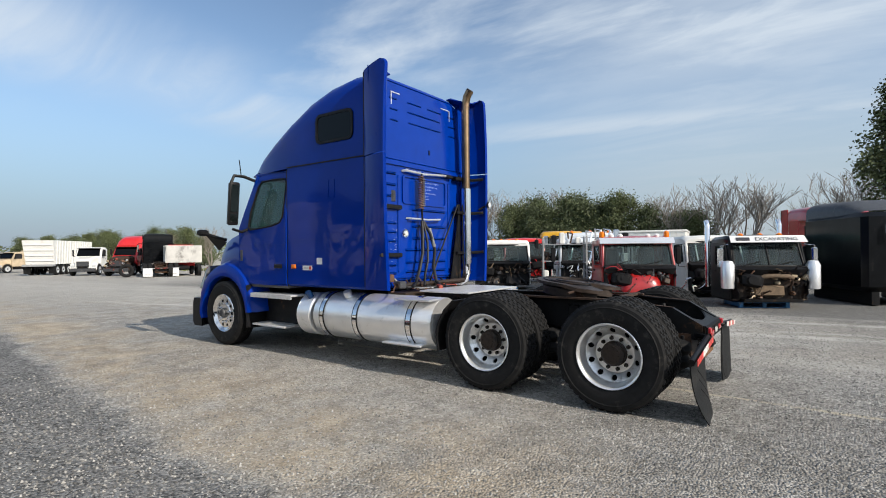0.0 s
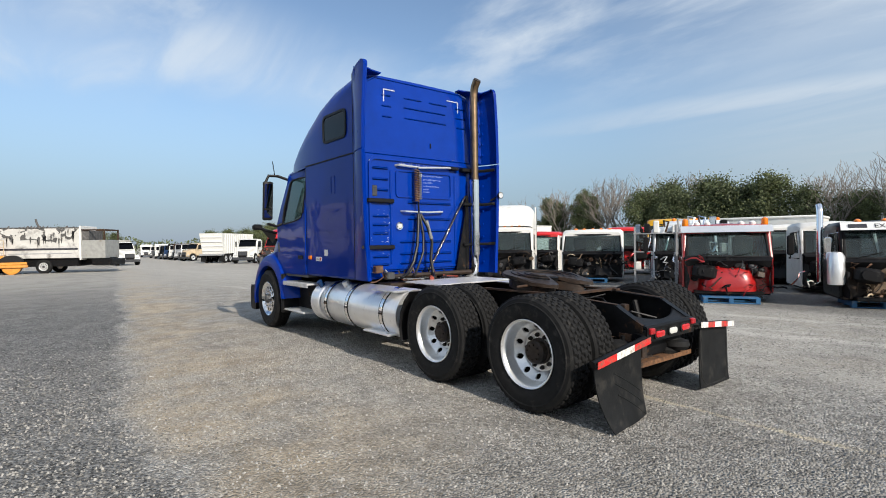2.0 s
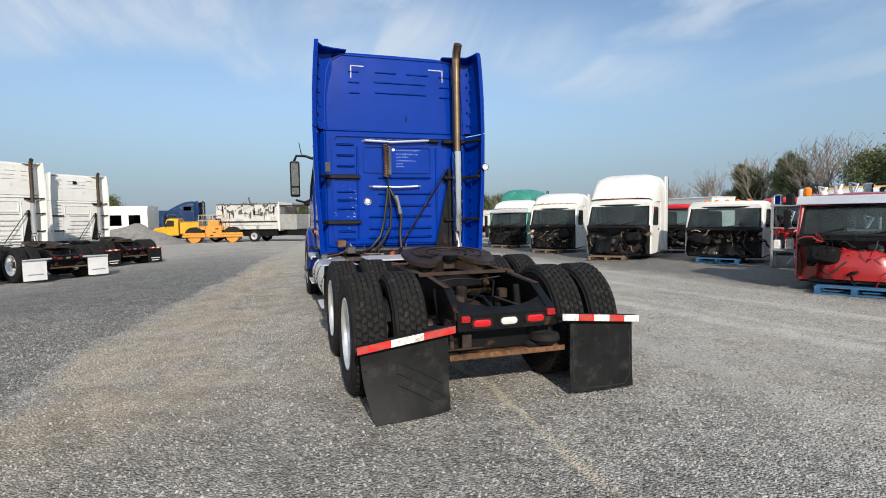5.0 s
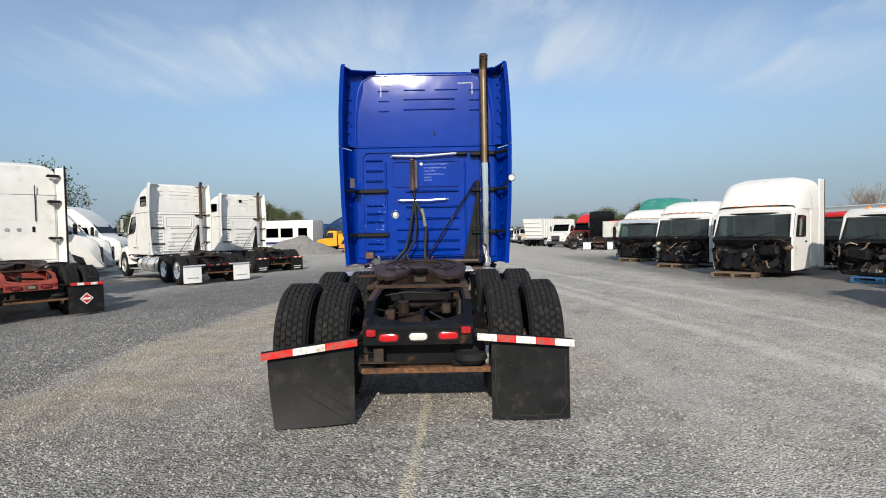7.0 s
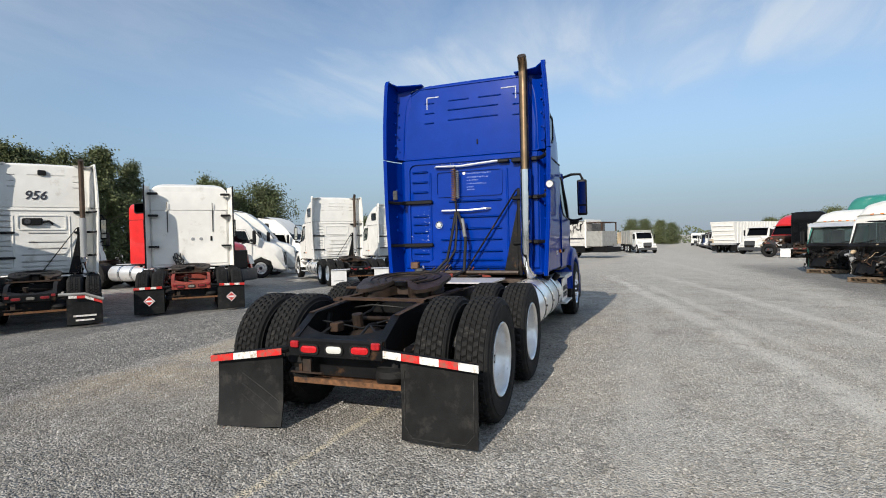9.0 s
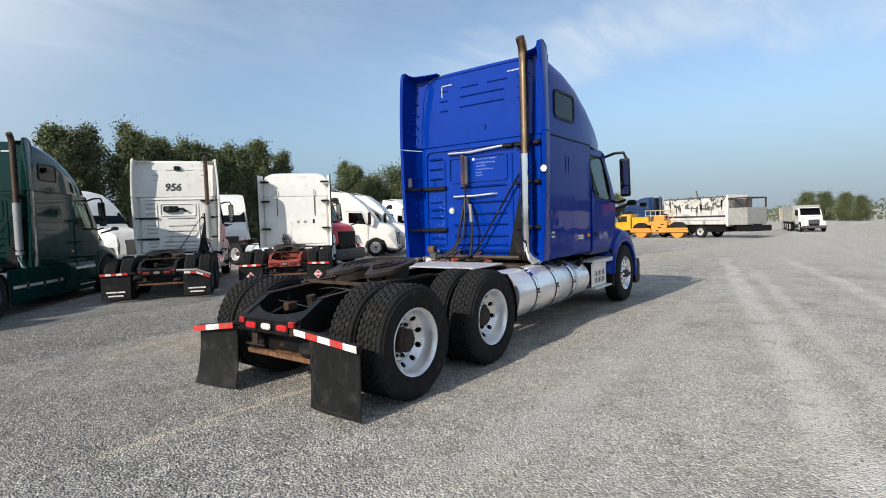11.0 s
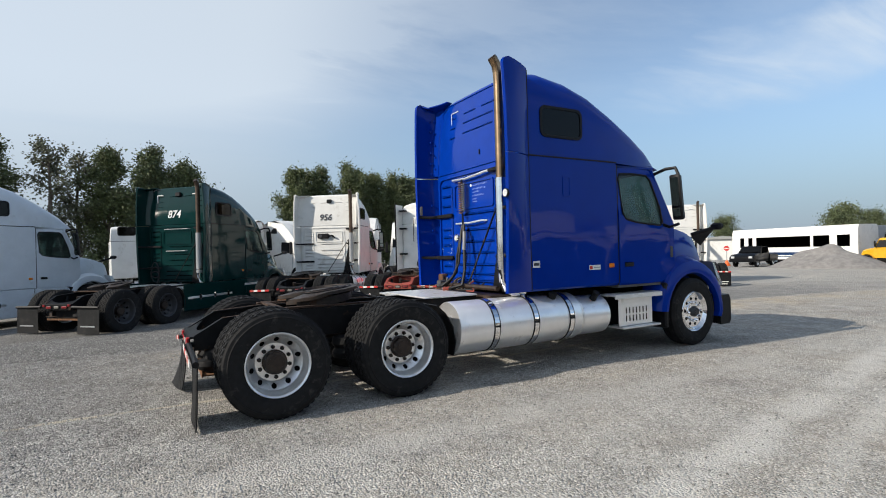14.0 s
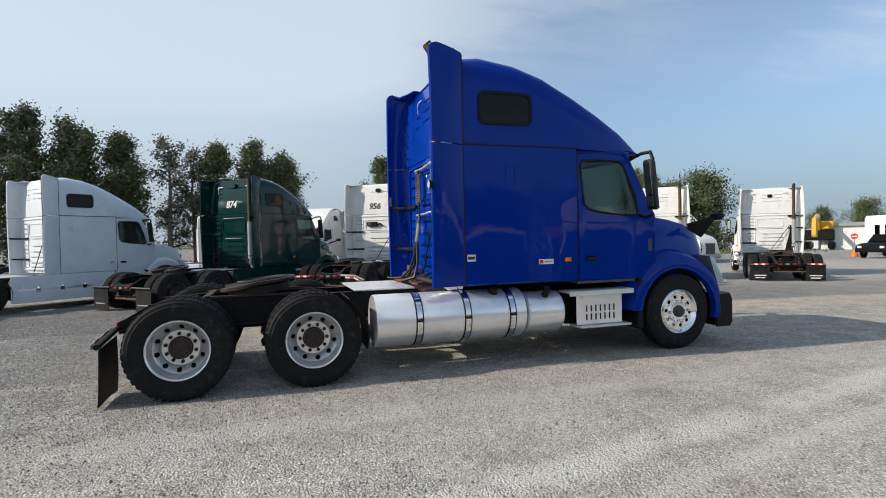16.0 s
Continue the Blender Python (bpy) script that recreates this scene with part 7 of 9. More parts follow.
        for k in (-1, -0.5, 0, 0.5, 1):
            part("marker_lamp", Geo().box(-0.42, -0.36, k * 0.55 - 0.05, k * 0.55 + 0.05, H + 0.04, H + 0.075, 0.008), LENS_A, T)
    if sleeper:
        part("sleeper_body", Geo().box(-sleeper - 0.3, -D + 0.01, -h - 0.01, h + 0.01, 0.05, H, 0.05), paint, T)
        for s in (1, -1):
            part("side_fairing", Geo().box(-sleeper - 0.75, -sleeper - 0.3, s * (h - 0.02), s * (h + 0.03), 0.05, (tall or H) - 0.05, 0.01), paint, T)
            part("fairing_edge", Geo().box(-sleeper - 0.79, -sleeper - 0.75, s * (h - 0.03), s * (h + 0.04), 0.05, (tall or H) - 0.05, 0.01), PLASTIC, T)
    if fenders:
        for s in (1, -1):
            part("air_cleaner", Geo().lathe([(0.02, 0.35), (0.16, 0.37), (0.17, 0.45), (0.17, 1.0), (0.12, 1.1), (0.02, 1.12)], 20, "z", (0.05, s * (h + 0.10), 0)), ALU, T)
    if stacks:
        for s in stacks:
            part("exhaust_pipe", Geo().tube([(-D - 0.1, s * (h + 0.05), 0.3), (-D - 0.1, s * (h + 0.05), H + 0.35), (-D - 0.2, s * (h + 0.05), H + 0.5)], 0.075, 14), CHROME, T)
    clutter(None, T, seed, W, -0.04, 0.10, zs - 0.05, mats)
    g = Geo().box(-0.04, 0.25, -h * 0.75, h * 0.75, 0.02, 0.10, 0.02)
    part("lower_beam", g, FRAME, T)
    return T


c_tas = salvage_cab(-0.90, 15.6, -63, "black truck cab without hood, white visor board, on a pallet", BLACKP, W=1.9, H=1.78, seed=4, fenders=True, stacks=(1, -1), lights=[(-0.5, LENS_A, 0.03), (0, LENS_A, 0.03), (0.5, LENS_A, 0.03)], firewall=GREASE, bay_plate=False, mats=[RUST, TAN, GREASE, WOODP, PLASTIC, WIRE_T, TAN, FRAME, RUST])
part("manifold", Geo().tube([(0.12, 0.52, 0.66), (0.20, 0.40, 0.70), (0.20, 0.05, 0.71), (0.18, -0.18, 0.70), (0.14, -0.30, 0.62)], 0.06, 12), WOODP, c_tas, "dusty tan pipe across the engine bay")
part("windscreen_bar", Geo().box(-0.20, 0.07, -0.02, 0.02, 0.95, 1.0).tube([(0.055, 0, 0.955), (-0.235, 0, 1.60)], 0.022, 6), PLASTIC, c_tas)
part("radiator_tank", Geo().box(0.02, 0.12, -0.42, 0.34, 0.16, 0.46, 0.04), WOODP, c_tas, "brown dusty tank in the engine bay")
part("visor_board", Geo().sheet([[(0.0, 0.95 * k, 1.60), (-0.16, 0.93 * k, 1.78)] for k in (-1, 0, 1)], (0.02, 0, 0.01)), DECAL, c_tas)
mm = Matrix.Translation((-0.045, 0.20, 1.695)) @ Matrix(((0, -0.66, 0.75, 0), (1, 0, 0, 0), (0, 0.75, 0.66, 0), (0, 0, 0, 1)))
word("board_lettering", "EXCAVATING", 0.17, DECAL_D, c_tas, mm, "dark lettering on the visor board")
part("name_bar", Geo().plate([(-0.02, -0.80, 1.652), (-0.02, -0.46, 1.652), (-0.085, -0.46, 1.735), (-0.085, -0.80, 1.735)], (0.012, 0, 0.010)), DECAL_D, c_tas)
c_tas.scale = (0.92, 0.92, 0.92)
pallet(-1.24, 15.99, -63, BLUEP, "blue painted wooden pallet on gravel")
c_red = salvage_cab(-3.80, 14.85, -60, "red hoodless truck cab with steel visor and roof beacons", RED, W=1.92, H=1.66, seed=8, firewall=RED, visor=ALU, roof_m=RED, lights=[(-0.86, LENS_A, 0.12), (-0.60, DECAL, 0.04), (-0.36, DECAL, 0.04), (0.38, DECAL, 0.04), (0.62, DECAL, 0.04), (0.88, LENS_A, 0.12)], mirror=False, bay_plate=False, mats=[FRAME, PLASTIC, GREASE, PLASTIC, HOSE_D, GREYPL, RED])
tunnel = []
for xx, r, zt in ((-0.03, 0.62, 0.66), (0.10, 0.58, 0.60), (0.22, 0.46, 0.42), (0.27, 0.30, 0.24)):
    tunnel.append([(xx, r * math.copysign(abs(math.cos(radians(a))) ** 0.7, math.cos(radians(a))), 0.10 + zt * math.sin(radians(a)) ** 0.8) for a in range(0, 181, 15)])
part("engine_tunnel", Geo().loft(tunnel, caps=True), RED, c_red, "bare red engine tunnel")
pallet(-3.74, 14.75, -60, BLUEP, "blue painted wooden pallet on gravel")
salvage_cab(-9.6, 17.7, -58, "white truck cab without hood on a blue pallet", WHITE, W=2.15, H=1.70, seed=12, lights=[(-0.6, LENS_A, 0.02), (-0.3, LENS_A, 0.02), (0, LENS_A, 0.02), (0.3, LENS_A, 0.02), (0.6, LENS_A, 0.02)], mirror=False, mats=[FRAME, GREASE, PLASTIC, TAN, GREASE, RUST, GREYPL, WOODP])
pallet(-9.62, 17.66, -58, BLUEP, "blue painted wooden pallet on gravel")
salvage_cab(-12.1, 15.75, -51, "white high-roof sleeper cab without hood on a wooden pallet", WHITE, W=2.15, H=1.88, seed=15, tall=2.80, sleeper=2.0, mirror=False, mats=[FRAME, PLASTIC, GREASE, GREYPL, PLASTIC, RUST, WOODP, SEAT])
pallet(-12.05, 15.35, -44, WOODP, "weathered wooden pallet on gravel")
salvage_cab(-16.8, 15.9, -46, "white mid-roof truck cab without hood on a wooden pallet", WHITE, W=2.05, H=1.90, seed=21, tall=2.42, sleeper=1.8, mirror=False, mats=[FRAME, PLASTIC, GREASE, GREYPL, SEAT, TAN, RUST, GREYP])
pallet(-16.6, 15.65, -46, WOODP, "weathered wooden pallet on gravel")
salvage_cab(-21.8, 16.1, -46, "white truck cab with a teal roof cap and missing hood", TEAL, W=2.1, H=1.85, seed=23, roof_m=WHITE, visor=ALU, tall=2.35, mats=[FRAME, PLASTIC, GREASE, DARK])
pallet(-21.6, 15.9, -46, WOODP, "weathered wooden pallet on gravel")
salvage_cab(-27.1, 18.9, -46, "green high-roof sleeper cab without hood", TEAL, W=2.2, H=1.95, seed=25, tall=3.3, sleeper=3.2)
# second line behind, seen between the first
salvage_cab(-17.5, 19.4, -60, "white truck cab without hood", WHITE, W=2.1, H=1.85, seed=31, tall=2.2, sleeper=1.7)
salvage_cab(-13.75, 19.5, -62, "white truck cab with a red roof", WHITE, W=1.9, H=1.75, seed=33, roof_m=BRIGHT_RED, mirror=False)
salvage_cab(-6.9, 19.9, -62, "pale grey truck cab with amber roof beacons", WHITE_B, W=2.1, H=1.9, seed=35, base=0.2, lights=[(-0.7, LENS_A, 0.06), (0.0, LENS_A, 0.06), (0.7, LENS_A, 0.06)])
salvage_cab(-6.5, 18.3, -58, "white truck cab with bare mirror brackets", WHITE_B, W=1.9, H=1.72, seed=61, base=0.14, mats=[ALU, CHROME, FRAME, PLASTIC, WHITE])
salvage_cab(-2.45, 18.3, -60, "white stripped truck cab between wrecks", WHITE, W=1.7, H=1.75, seed=62, base=0.1, mats=[ALU, CHROME, FRAME, TEAL, WHITE])
salvage_cab(-4.3, 20.6, -62, "white truck cab shell with bare mirror brackets", WHITE, W=2.1, H=1.75, seed=37, base=0.1)
salvage_cab(-1.2, 19.3, -62, "dark teal truck cab shell", TEAL, W=1.9, H=1.75, seed=38, base=0.1)
salvage_cab(-9.2, 25.6, -62, "bright blue truck cab shell", SKYBLUE, W=2.1, H=2.1, seed=39, base=0.2)
salvage_cab(-9.3, 22.8, -62, "yellow truck cab shell without hood", YELLOW, W=1.9, H=2.2, seed=40, base=0.1)


def box_body(x, y, rz, L, z0, z1, label, ribs=0):
    """A loose van body or trailer box standing on beams; +x along its length."""
    T = thing("van_body", x, y, ground_z(x), rz, label, "van body", "white bodies behind the cabs")
    part("side_wall", Geo().box(-L / 2, L / 2, -1.22, 1.22, z0, z1 - 0.05, 0.04), WHITE, T)
    part("roof_cap", Geo().box(-L / 2 - 0.03, L / 2 + 0.03, -1.25, 1.25, z1 - 0.10, z1, 0.03), WHITE, T)
    for k in range(ribs):
        xx = -L / 2 + (k + 0.5) * L / ribs
        part("side_rib", Geo().box(xx - 0.05, xx + 0.05, -1.30, -1.21, z0, z1 - 0.10, 0.01), WHITE, T)
    for xx in (-L * 0.35, L * 0.35):
        part("support_beam", Geo().box(xx - 0.12, xx + 0.12, -1.1, 1.1, 0.0, z0, 0.01), FRAME, T)
    return T


box_body(-5.9, 23.4, 8, 3.4, 0.35, 2.22, "white van body with a smooth roof behind the cabs")
box_body(-33.2, 37.4, 3, 8.8, 0.7, 3.05, "long white trailer box behind the stripped cabs")
box_body(-44.5, 37.5, 3, 7.0, 0.9, 3.6, "white ribbed trailer body behind the stripped cabs", 12)
salvage_cab(-10.75, 21.9, -58, "bright red truck cab shell without hood", BRIGHT_RED, W=1.9, H=1.8, seed=43, base=0.2, firewall=BRIGHT_RED, mirror=False, mats=[BRIGHT_RED, FRAME, PLASTIC, BRIGHT_RED, GREASE])
salvage_cab(1.2, 25.0, -60, "dark red high truck cab", RED, W=2.2, H=2.0, seed=44, base=0.6, tall=2.5, sleeper=2.0)
# racks of mirrors and bright trim between the cabs
def trim_rack(x, y, rz, seed):
    T = thing("parts_rack", x, y, ground_z(x), rz, "steel rack hung with chrome mirrors and trim", "rack", "racks between the cabs")
    rq = random.Random(seed)
    for xx in (-0.7, 0.7):
        for yy in (-0.25, 0.25):
            part("upright", Geo().box(xx - 0.025, xx + 0.025, yy - 0.025, yy + 0.025, 0, 1.9, 0.004), GREYP, T)
    for zz in (0.45, 1.05, 1.65):
        part("shelf", Geo().box(-0.75, 0.75, -0.28, 0.28, zz, zz + 0.03, 0.004), GREYP, T)
        for k in range(5):
            xx = -0.6 + 0.28 * k
            h = rq.uniform(0.2, 0.45)
            if rq.random() < 0.5:
                part("mirror_head", Geo().box(xx - 0.09, xx + 0.09, -0.2, 0.05, zz + 0.03, zz + 0.03 + h, 0.03), rq.choice((CHROME, WHITE, PLASTIC)), T)
            else:
                part("bent_pipe", Geo().tube([(xx, -0.22, zz + 0.05), (xx + 0.1, -0.1, zz + 0.05 + h), (xx - 0.05, 0.1, zz + 0.1 + h), (xx, 0.2, zz + 0.05)], 0.03, 8), rq.choice((CHROME, ALU, RUST)), T)
    return T


trim_rack(-5.35, 17.0, 30, 3)
trim_rack(-7.35, 18.15, 28, 4)
# black bunk box at the edge of the yard
bb = thing("sleeper_box", 2.0, 17.9, 0.0, -63, "large black high-roof sleeper body standing on the gravel", "truck body")
part("box_body", Geo().box(-2.6, 0.2, -1.22, 1.22, 0.35, 2.36, 0.12), BLACKP, bb)
part("roof_fairing", Geo().loft([arch(-2.6, 1.15, 2.26, 2.80, 14, 4), arch(-1.0, 1.15, 2.26, 2.74, 14, 4), arch(-0.2, 1.1, 2.26, 2.42, 14, 4)], closed=False), GREYPL, bb)
part("skid", Geo().box(-2.5, 0.1, -1.0, -0.8, 0.0, 0.36, 0.02), FRAME, bb)
part("skid", Geo().box(-2.5, 0.1, 0.8, 1.0, 0.0, 0.36, 0.02), FRAME, bb)
part("grab_handle", Geo().tube([(0.2, -0.75, 1.6), (0.28, -0.75, 1.62), (0.28, -0.75, 2.0), (0.2, -0.75, 2.02)], 0.02, 6), CHROME, bb)


# ---- the far row on the right side of the lane ----
def cab_front(T, x0, w, z0, z1, paint, glassm=GLASS_D, hood_m=None):
    """A road-truck cab with a narrow hood and separate fenders, +x ahead."""
    zm = z0 + (z1 - z0) * 0.55
    rows = []
    for xx, zz, ww in ((x0 - 1.55, z1 - 0.05, w * 0.98), (x0 - 1.45, z1 + 0.03, w), (x0 - 0.55, z1 + 0.05, w * 0.97), (x0 - 0.34, z1 - 0.04, w * 0.95), (x0, zm, w), (x0 + 0.06, zm - 0.1, w)):
        rows.append([(xx, -ww, z0), (xx, -ww, z0 + (zz - z0) * 0.90), (xx, -ww * 0.88, zz), (xx, ww * 0.88, zz), (xx, ww, z0 + (zz - z0) * 0.90), (xx, ww, z0)])
    part("cab", Geo().loft(rows, caps=True), paint, T)
    hood = []
    for xx, ww, zz in ((x0 + 0.05, w * 0.82, zm - 0.04), (x0 + 0.7, w * 0.70, zm - 0.12), (x0 + 1.15, w * 0.60, zm - 0.22), (x0 + 1.30, w * 0.56, zm - 0.40), (x0 + 1.34, w * 0.54, z0)):
        hood.append([(xx, -ww, z0 - 0.1), (xx, -ww, zz - 0.12), (xx, -ww * 0.8, zz), (xx, ww * 0.8, zz), (xx, ww, zz - 0.12), (xx, ww, z0 - 0.1)])
    part("hood", Geo().loft(hood, caps=True), hood_m or paint, T)
    part("windscreen", Geo().plate([(x0 + 0.02, -w * 0.86, zm + 0.02), (x0 + 0.02, w * 0.86, zm + 0.02), (x0 - 0.33, w * 0.82, z1 - 0.09), (x0 - 0.33, -w * 0.82, z1 - 0.09)], (0.03, 0, 0.02)), glassm, T)
    part("windscreen_back", Geo().plate([(x0 + 0.018, -w * 0.85, zm + 0.03), (x0 + 0.018, w * 0.85, zm + 0.03), (x0 - 0.325, w * 0.81, z1 - 0.10), (x0 - 0.325, -w * 0.81, z1 - 0.10)], (0.012, 0, 0.010)), DARK, T)
    part("sun_visor", Geo().box(x0 - 0.36, x0 - 0.12, -w * 0.9, w * 0.9, z1 - 0.06, z1 - 0.02, 0.01), hood_m or GREYPL, T)
    for s in (1, -1):
        part("door_window", Geo().plate([(x0 - 1.10, s * w * 1.0, zm), (x0 - 0.14, s * w * 1.0, zm), (x0 - 0.42, s * w * 0.985, z1 - 0.16), (x0 - 1.10, s * w * 0.985, z1 - 0.16)], (0, s * 0.02, 0)), DARK, T)
        part("fender", Geo().sheet([[(x0 + 0.62 + 0.62 * math.cos(radians(a)), s * yy, 0.50 + 0.62 * math.sin(radians(a))) for yy in (w * 0.55, w * 0.98, w * 1.02)] for a in range(0, 181, 20)], (0, 0, 0.02)), hood_m or paint, T)
        part("headlamp", Geo().box(x0 + 1.14, x0 + 1.24, s * w * 0.64, s * w * 0.92, z0 - 0.02, z0 + 0.16, 0.02), HAZE_W, T)
        part("door_mirror", Geo().box(x0 - 0.25, x0 - 0.14, s * (w + 0.15), s * (w + 0.28), zm, z1 - 0.2, 0.03).tube([(x0 - 0.2, s * w, zm), (x0 - 0.2, s * (w + 0.2), zm)], 0.02, 5), PLASTIC, T)
        part("cab_step", Geo().box(x0 - 1.2, x0 - 0.2, s * w * 0.7, s * w * 0.99, 0.42, z0, 0.02), FRAME, T)
    part("grille", Geo().box(x0 + 1.30, x0 + 1.37, -w * 0.46, w * 0.46, z0 - 0.05, zm - 0.45, 0.02), GREYPL, T)
    part("bumper", Geo().box(x0 + 1.10, x0 + 1.45, -w * 0.98, w * 0.98, z0 - 0.42, z0 - 0.12, 0.04), GREYPL, T)


def work_truck(x, y, rz, label, paint, body=None, body_m=None, L=6.0, tall=2.7, group="work trucks in the far rows", wheels=(0.0, -3.9, -5.1), hood_m=None):
    """A rigid truck; +x ahead, the front axle over the origin."""
    T = thing("truck", x, y, ground_z(x), rz, label, "truck", group)
    cab_front(T, -0.62, 1.05, 0.78, 2.5, paint, hood_m=hood_m)
    part("chassis_rail", Geo().box(-L, 0.8, -0.42, 0.42, 0.6, 0.85, 0.02), FRAME, T)
    for xx in wheels:
        for s in (1, -1):
            wheel(T, xx, s * 1.0, s, "dull")
    if body == "box":
        part("box_body", Geo().box(-L - 0.6, -2.35, -1.25, 1.25, 0.95, tall + 0.4, 0.05), body_m or WHITE, T)
        part("rear_frame", Geo().box(-L - 0.63, -L - 0.54, -1.27, 1.27, 0.9, tall + 0.43, 0.02), GREYP, T)
    elif body == "tip":
        g = Geo().loft([[(-L, -1.2, 1.1), (-L, 1.2, 1.1), (-2.4, 1.2, 1.1), (-2.4, -1.2, 1.1)], [(-L - 0.2, -1.25, tall), (-L - 0.2, 1.25, tall), (-2.3, 1.25, tall), (-2.3, -1.25, tall)]], caps=True)
        b = part("tipper_body", g, body_m or paint, T)
        for k in range(6):
            xx = -2.45 - (L - 2.5) * k / 5
            for s in (1, -1):
                part("stake", Geo().box(xx - 0.05, xx + 0.05, s * 1.2, s * 1.3, 1.1, tall, 0.01), body_m or paint, b)
    elif body == "drum":
        part("mixer_drum", Geo().lathe([(0.3, -L), (0.75, -L + 0.6), (1.1, -L + 1.8), (1.1, -L + 2.8), (0.6, -2.5), (0.2, -2.3)], 24, "x", (0, 0, 2.1)), body_m or TAN, T)
        part("drum_frame", Geo().box(-L, -2.3, -0.6, 0.6, 0.85, 1.3, 0.03).tube([(-L - 0.2, 0.5, 2.8), (-L + 0.4, 0.3, 1.0)], 0.06, 6).tube([(-L - 0.2, -0.5, 2.8), (-L + 0.4, -0.3, 1.0)], 0.06, 6), RUST, T)
    return T


def end_dump(x, y, rz):
    """A ribbed end-dump trailer with a sloping tailgate; +x ahead, its tail at the origin."""
    T = thing("dump_trailer", x, y, ground_z(x), rz, "white ribbed steel dump trailer with a sloping tailgate", "trailer")
    part("tub", Geo().loft([[(0.55, -1.2, 1.05), (0.55, 1.2, 1.05), (9.0, 1.2, 1.05), (9.0, -1.2, 1.05)], [(0.0, -1.28, 3.35), (0.0, 1.28, 3.35), (9.2, 1.28, 3.35), (9.2, -1.28, 3.35)]], caps=True), WHITE, T)
    for k in range(15):
        for s in (1, -1):
            xx = 0.8 + 0.58 * k
            part("side_rib", Geo().plate([(xx, s * 1.20, 1.05), (xx + 0.14, s * 1.20, 1.05), (xx + 0.14, s * 1.285, 3.3), (xx, s * 1.285, 3.3)], (0, s * 0.07, 0)), WHITE, T)
    for zz in (1.35, 1.85, 2.35, 2.85):
        xx = 0.55 - 0.55 * (zz - 1.05) / 2.3
        part("tailgate_rib", Geo().box(xx - 0.09, xx, -1.15, 1.15, zz, zz + 0.14, 0.02), WHITE, T)
    part("rear_sill", Geo().box(-0.1, 0.6, -1.25, 1.25, 0.85, 1.05, 0.02), GREYP, T)
    part("chassis_rail", Geo().box(0.5, 8.5, -0.5, 0.5, 0.6, 1.0, 0.02), FRAME, T)
    for xx in (1.2, 2.4, 3.6):
        for s in (1, -1):
            wheel(T, xx, s * 1.05, s, "dull")
    for s in (1, -1):
        part("mud_flap", Geo().box(0.35, 0.37, s * 0.75, s * 1.3, 0.15, 0.8), FLAP, T)
    return T


end_dump(-59.6, 17.5, 141)
work_truck(-53.4, 19.3, -38, "white day-cab truck missing parts of its nose", WHITE, L=6)
t_red = work_truck(-48.0, 20.0, -52, "bright red high-roof truck with a broken rusty nose", BRIGHT_RED, L=6, hood_m=RUST)
part("roof_fairing", Geo().loft([arch(-2.75, 1.02, 2.45, 3.45, 14, 4.5), arch(-1.9, 1.02, 2.45, 3.40, 14, 4.5), arch(-1.35, 0.98, 2.45, 3.10, 14, 4.5), arch(-1.0, 0.92, 2.45, 2.62, 14, 4.5)], caps=True), BRIGHT_RED, t_red)
part("sleeper_box", Geo().box(-3.3, -2.1, -1.05, 1.05, 0.8, 2.5, 0.06), BRIGHT_RED, t_red)
clutter(None, t_red, 51, 1.9, 0.55, 0.5, 1.5, [RUST, TAN, REDRUST, FRAME, ALU])
t_blk = tractor("semi_truck", -40.9, 19.95, ground_z(-41.0), 158, "black sleeper tractor with rusty bare chassis and white mud flaps", BLACKP, roof=ROOF_FLAT, frame_mat=RUST, flap="white", stack=False, rims=("drive", "dull"), fairings=False)
single("spare_tyre", tyre_geo("rib"), RUBBER, "loose black truck tyre among the wrecks", "tyre", m=pose(-42.9, 18.35, ground_z(-42.9) + 0.515, 0, 0, 60))
work_truck(-44.6, 23.2, 158, "red-cabbed truck with a white steel tipper body", BRIGHT_RED, "tip", BURN, L=4.5, tall=2.45)
work_truck(-79.5, 19.5, -68, "tan concrete mixer truck with rusty frame", TAN, "drum", TAN, L=7, hood_m=TAN)
work_truck(-84.5, 20.6, -14, "white work truck with bare chassis", WHITE, L=6, hood_m=BLACKP)
work_truck(-90.0, 20.8, -14, "grey tipper truck in the far row", GREYP, "tip", RUST, L=6.5)
work_truck(-96.5, 21.2, -14, "white truck with a black frame in the far row", WHITE, "tip", BLACKP, L=7)
work_truck(-103.0, 21.6, -14, "blue work truck in the far row", NAVY, L=6)
work_truck(-109.0, 22.0, -12, "dark tipper truck in the far row", BLACKP, "tip", GREYP, L=7)
work_truck(-117.0, 22.5, -12, "white box truck in the far row", WHITE, "box", WHITE, L=7, tall=2.6)
work_truck(-126.0, 23.0, -12, "white work truck in the far row", WHITE, L=7, hood_m=GREYPL)
work_truck(-138.0, 23.0, -10, "white box truck in the far row", WHITE, "box", WHITE, L=8, tall=2.6)


# ---- far end: burnt box truck, roller, yellow truck, pile, bus ----
bt = thing("box_truck", -47.2, 2.0, ground_z(-47.2), 62, "fire-damaged white box truck with a torn roof edge", "truck", "work trucks in the far rows")
part("box_body", Geo().box(-2.4, 3.6, -1.22, 1.22, 1.1, 3.3, 0.03), BURN, bt)
part("side_stripe", Geo().box(-2.3, 3.5, 1.222, 1.232, 1.65, 1.76), DECAL_D, bt)
part("side_stripe", Geo().box(-2.3, 3.5, 1.222, 1.230, 1.40, 1.44), GREYP, bt)
part("side_stripe", Geo().box(-2.3, 3.5, -1.232, -1.222, 1.70, 1.84), DECAL_D, bt)
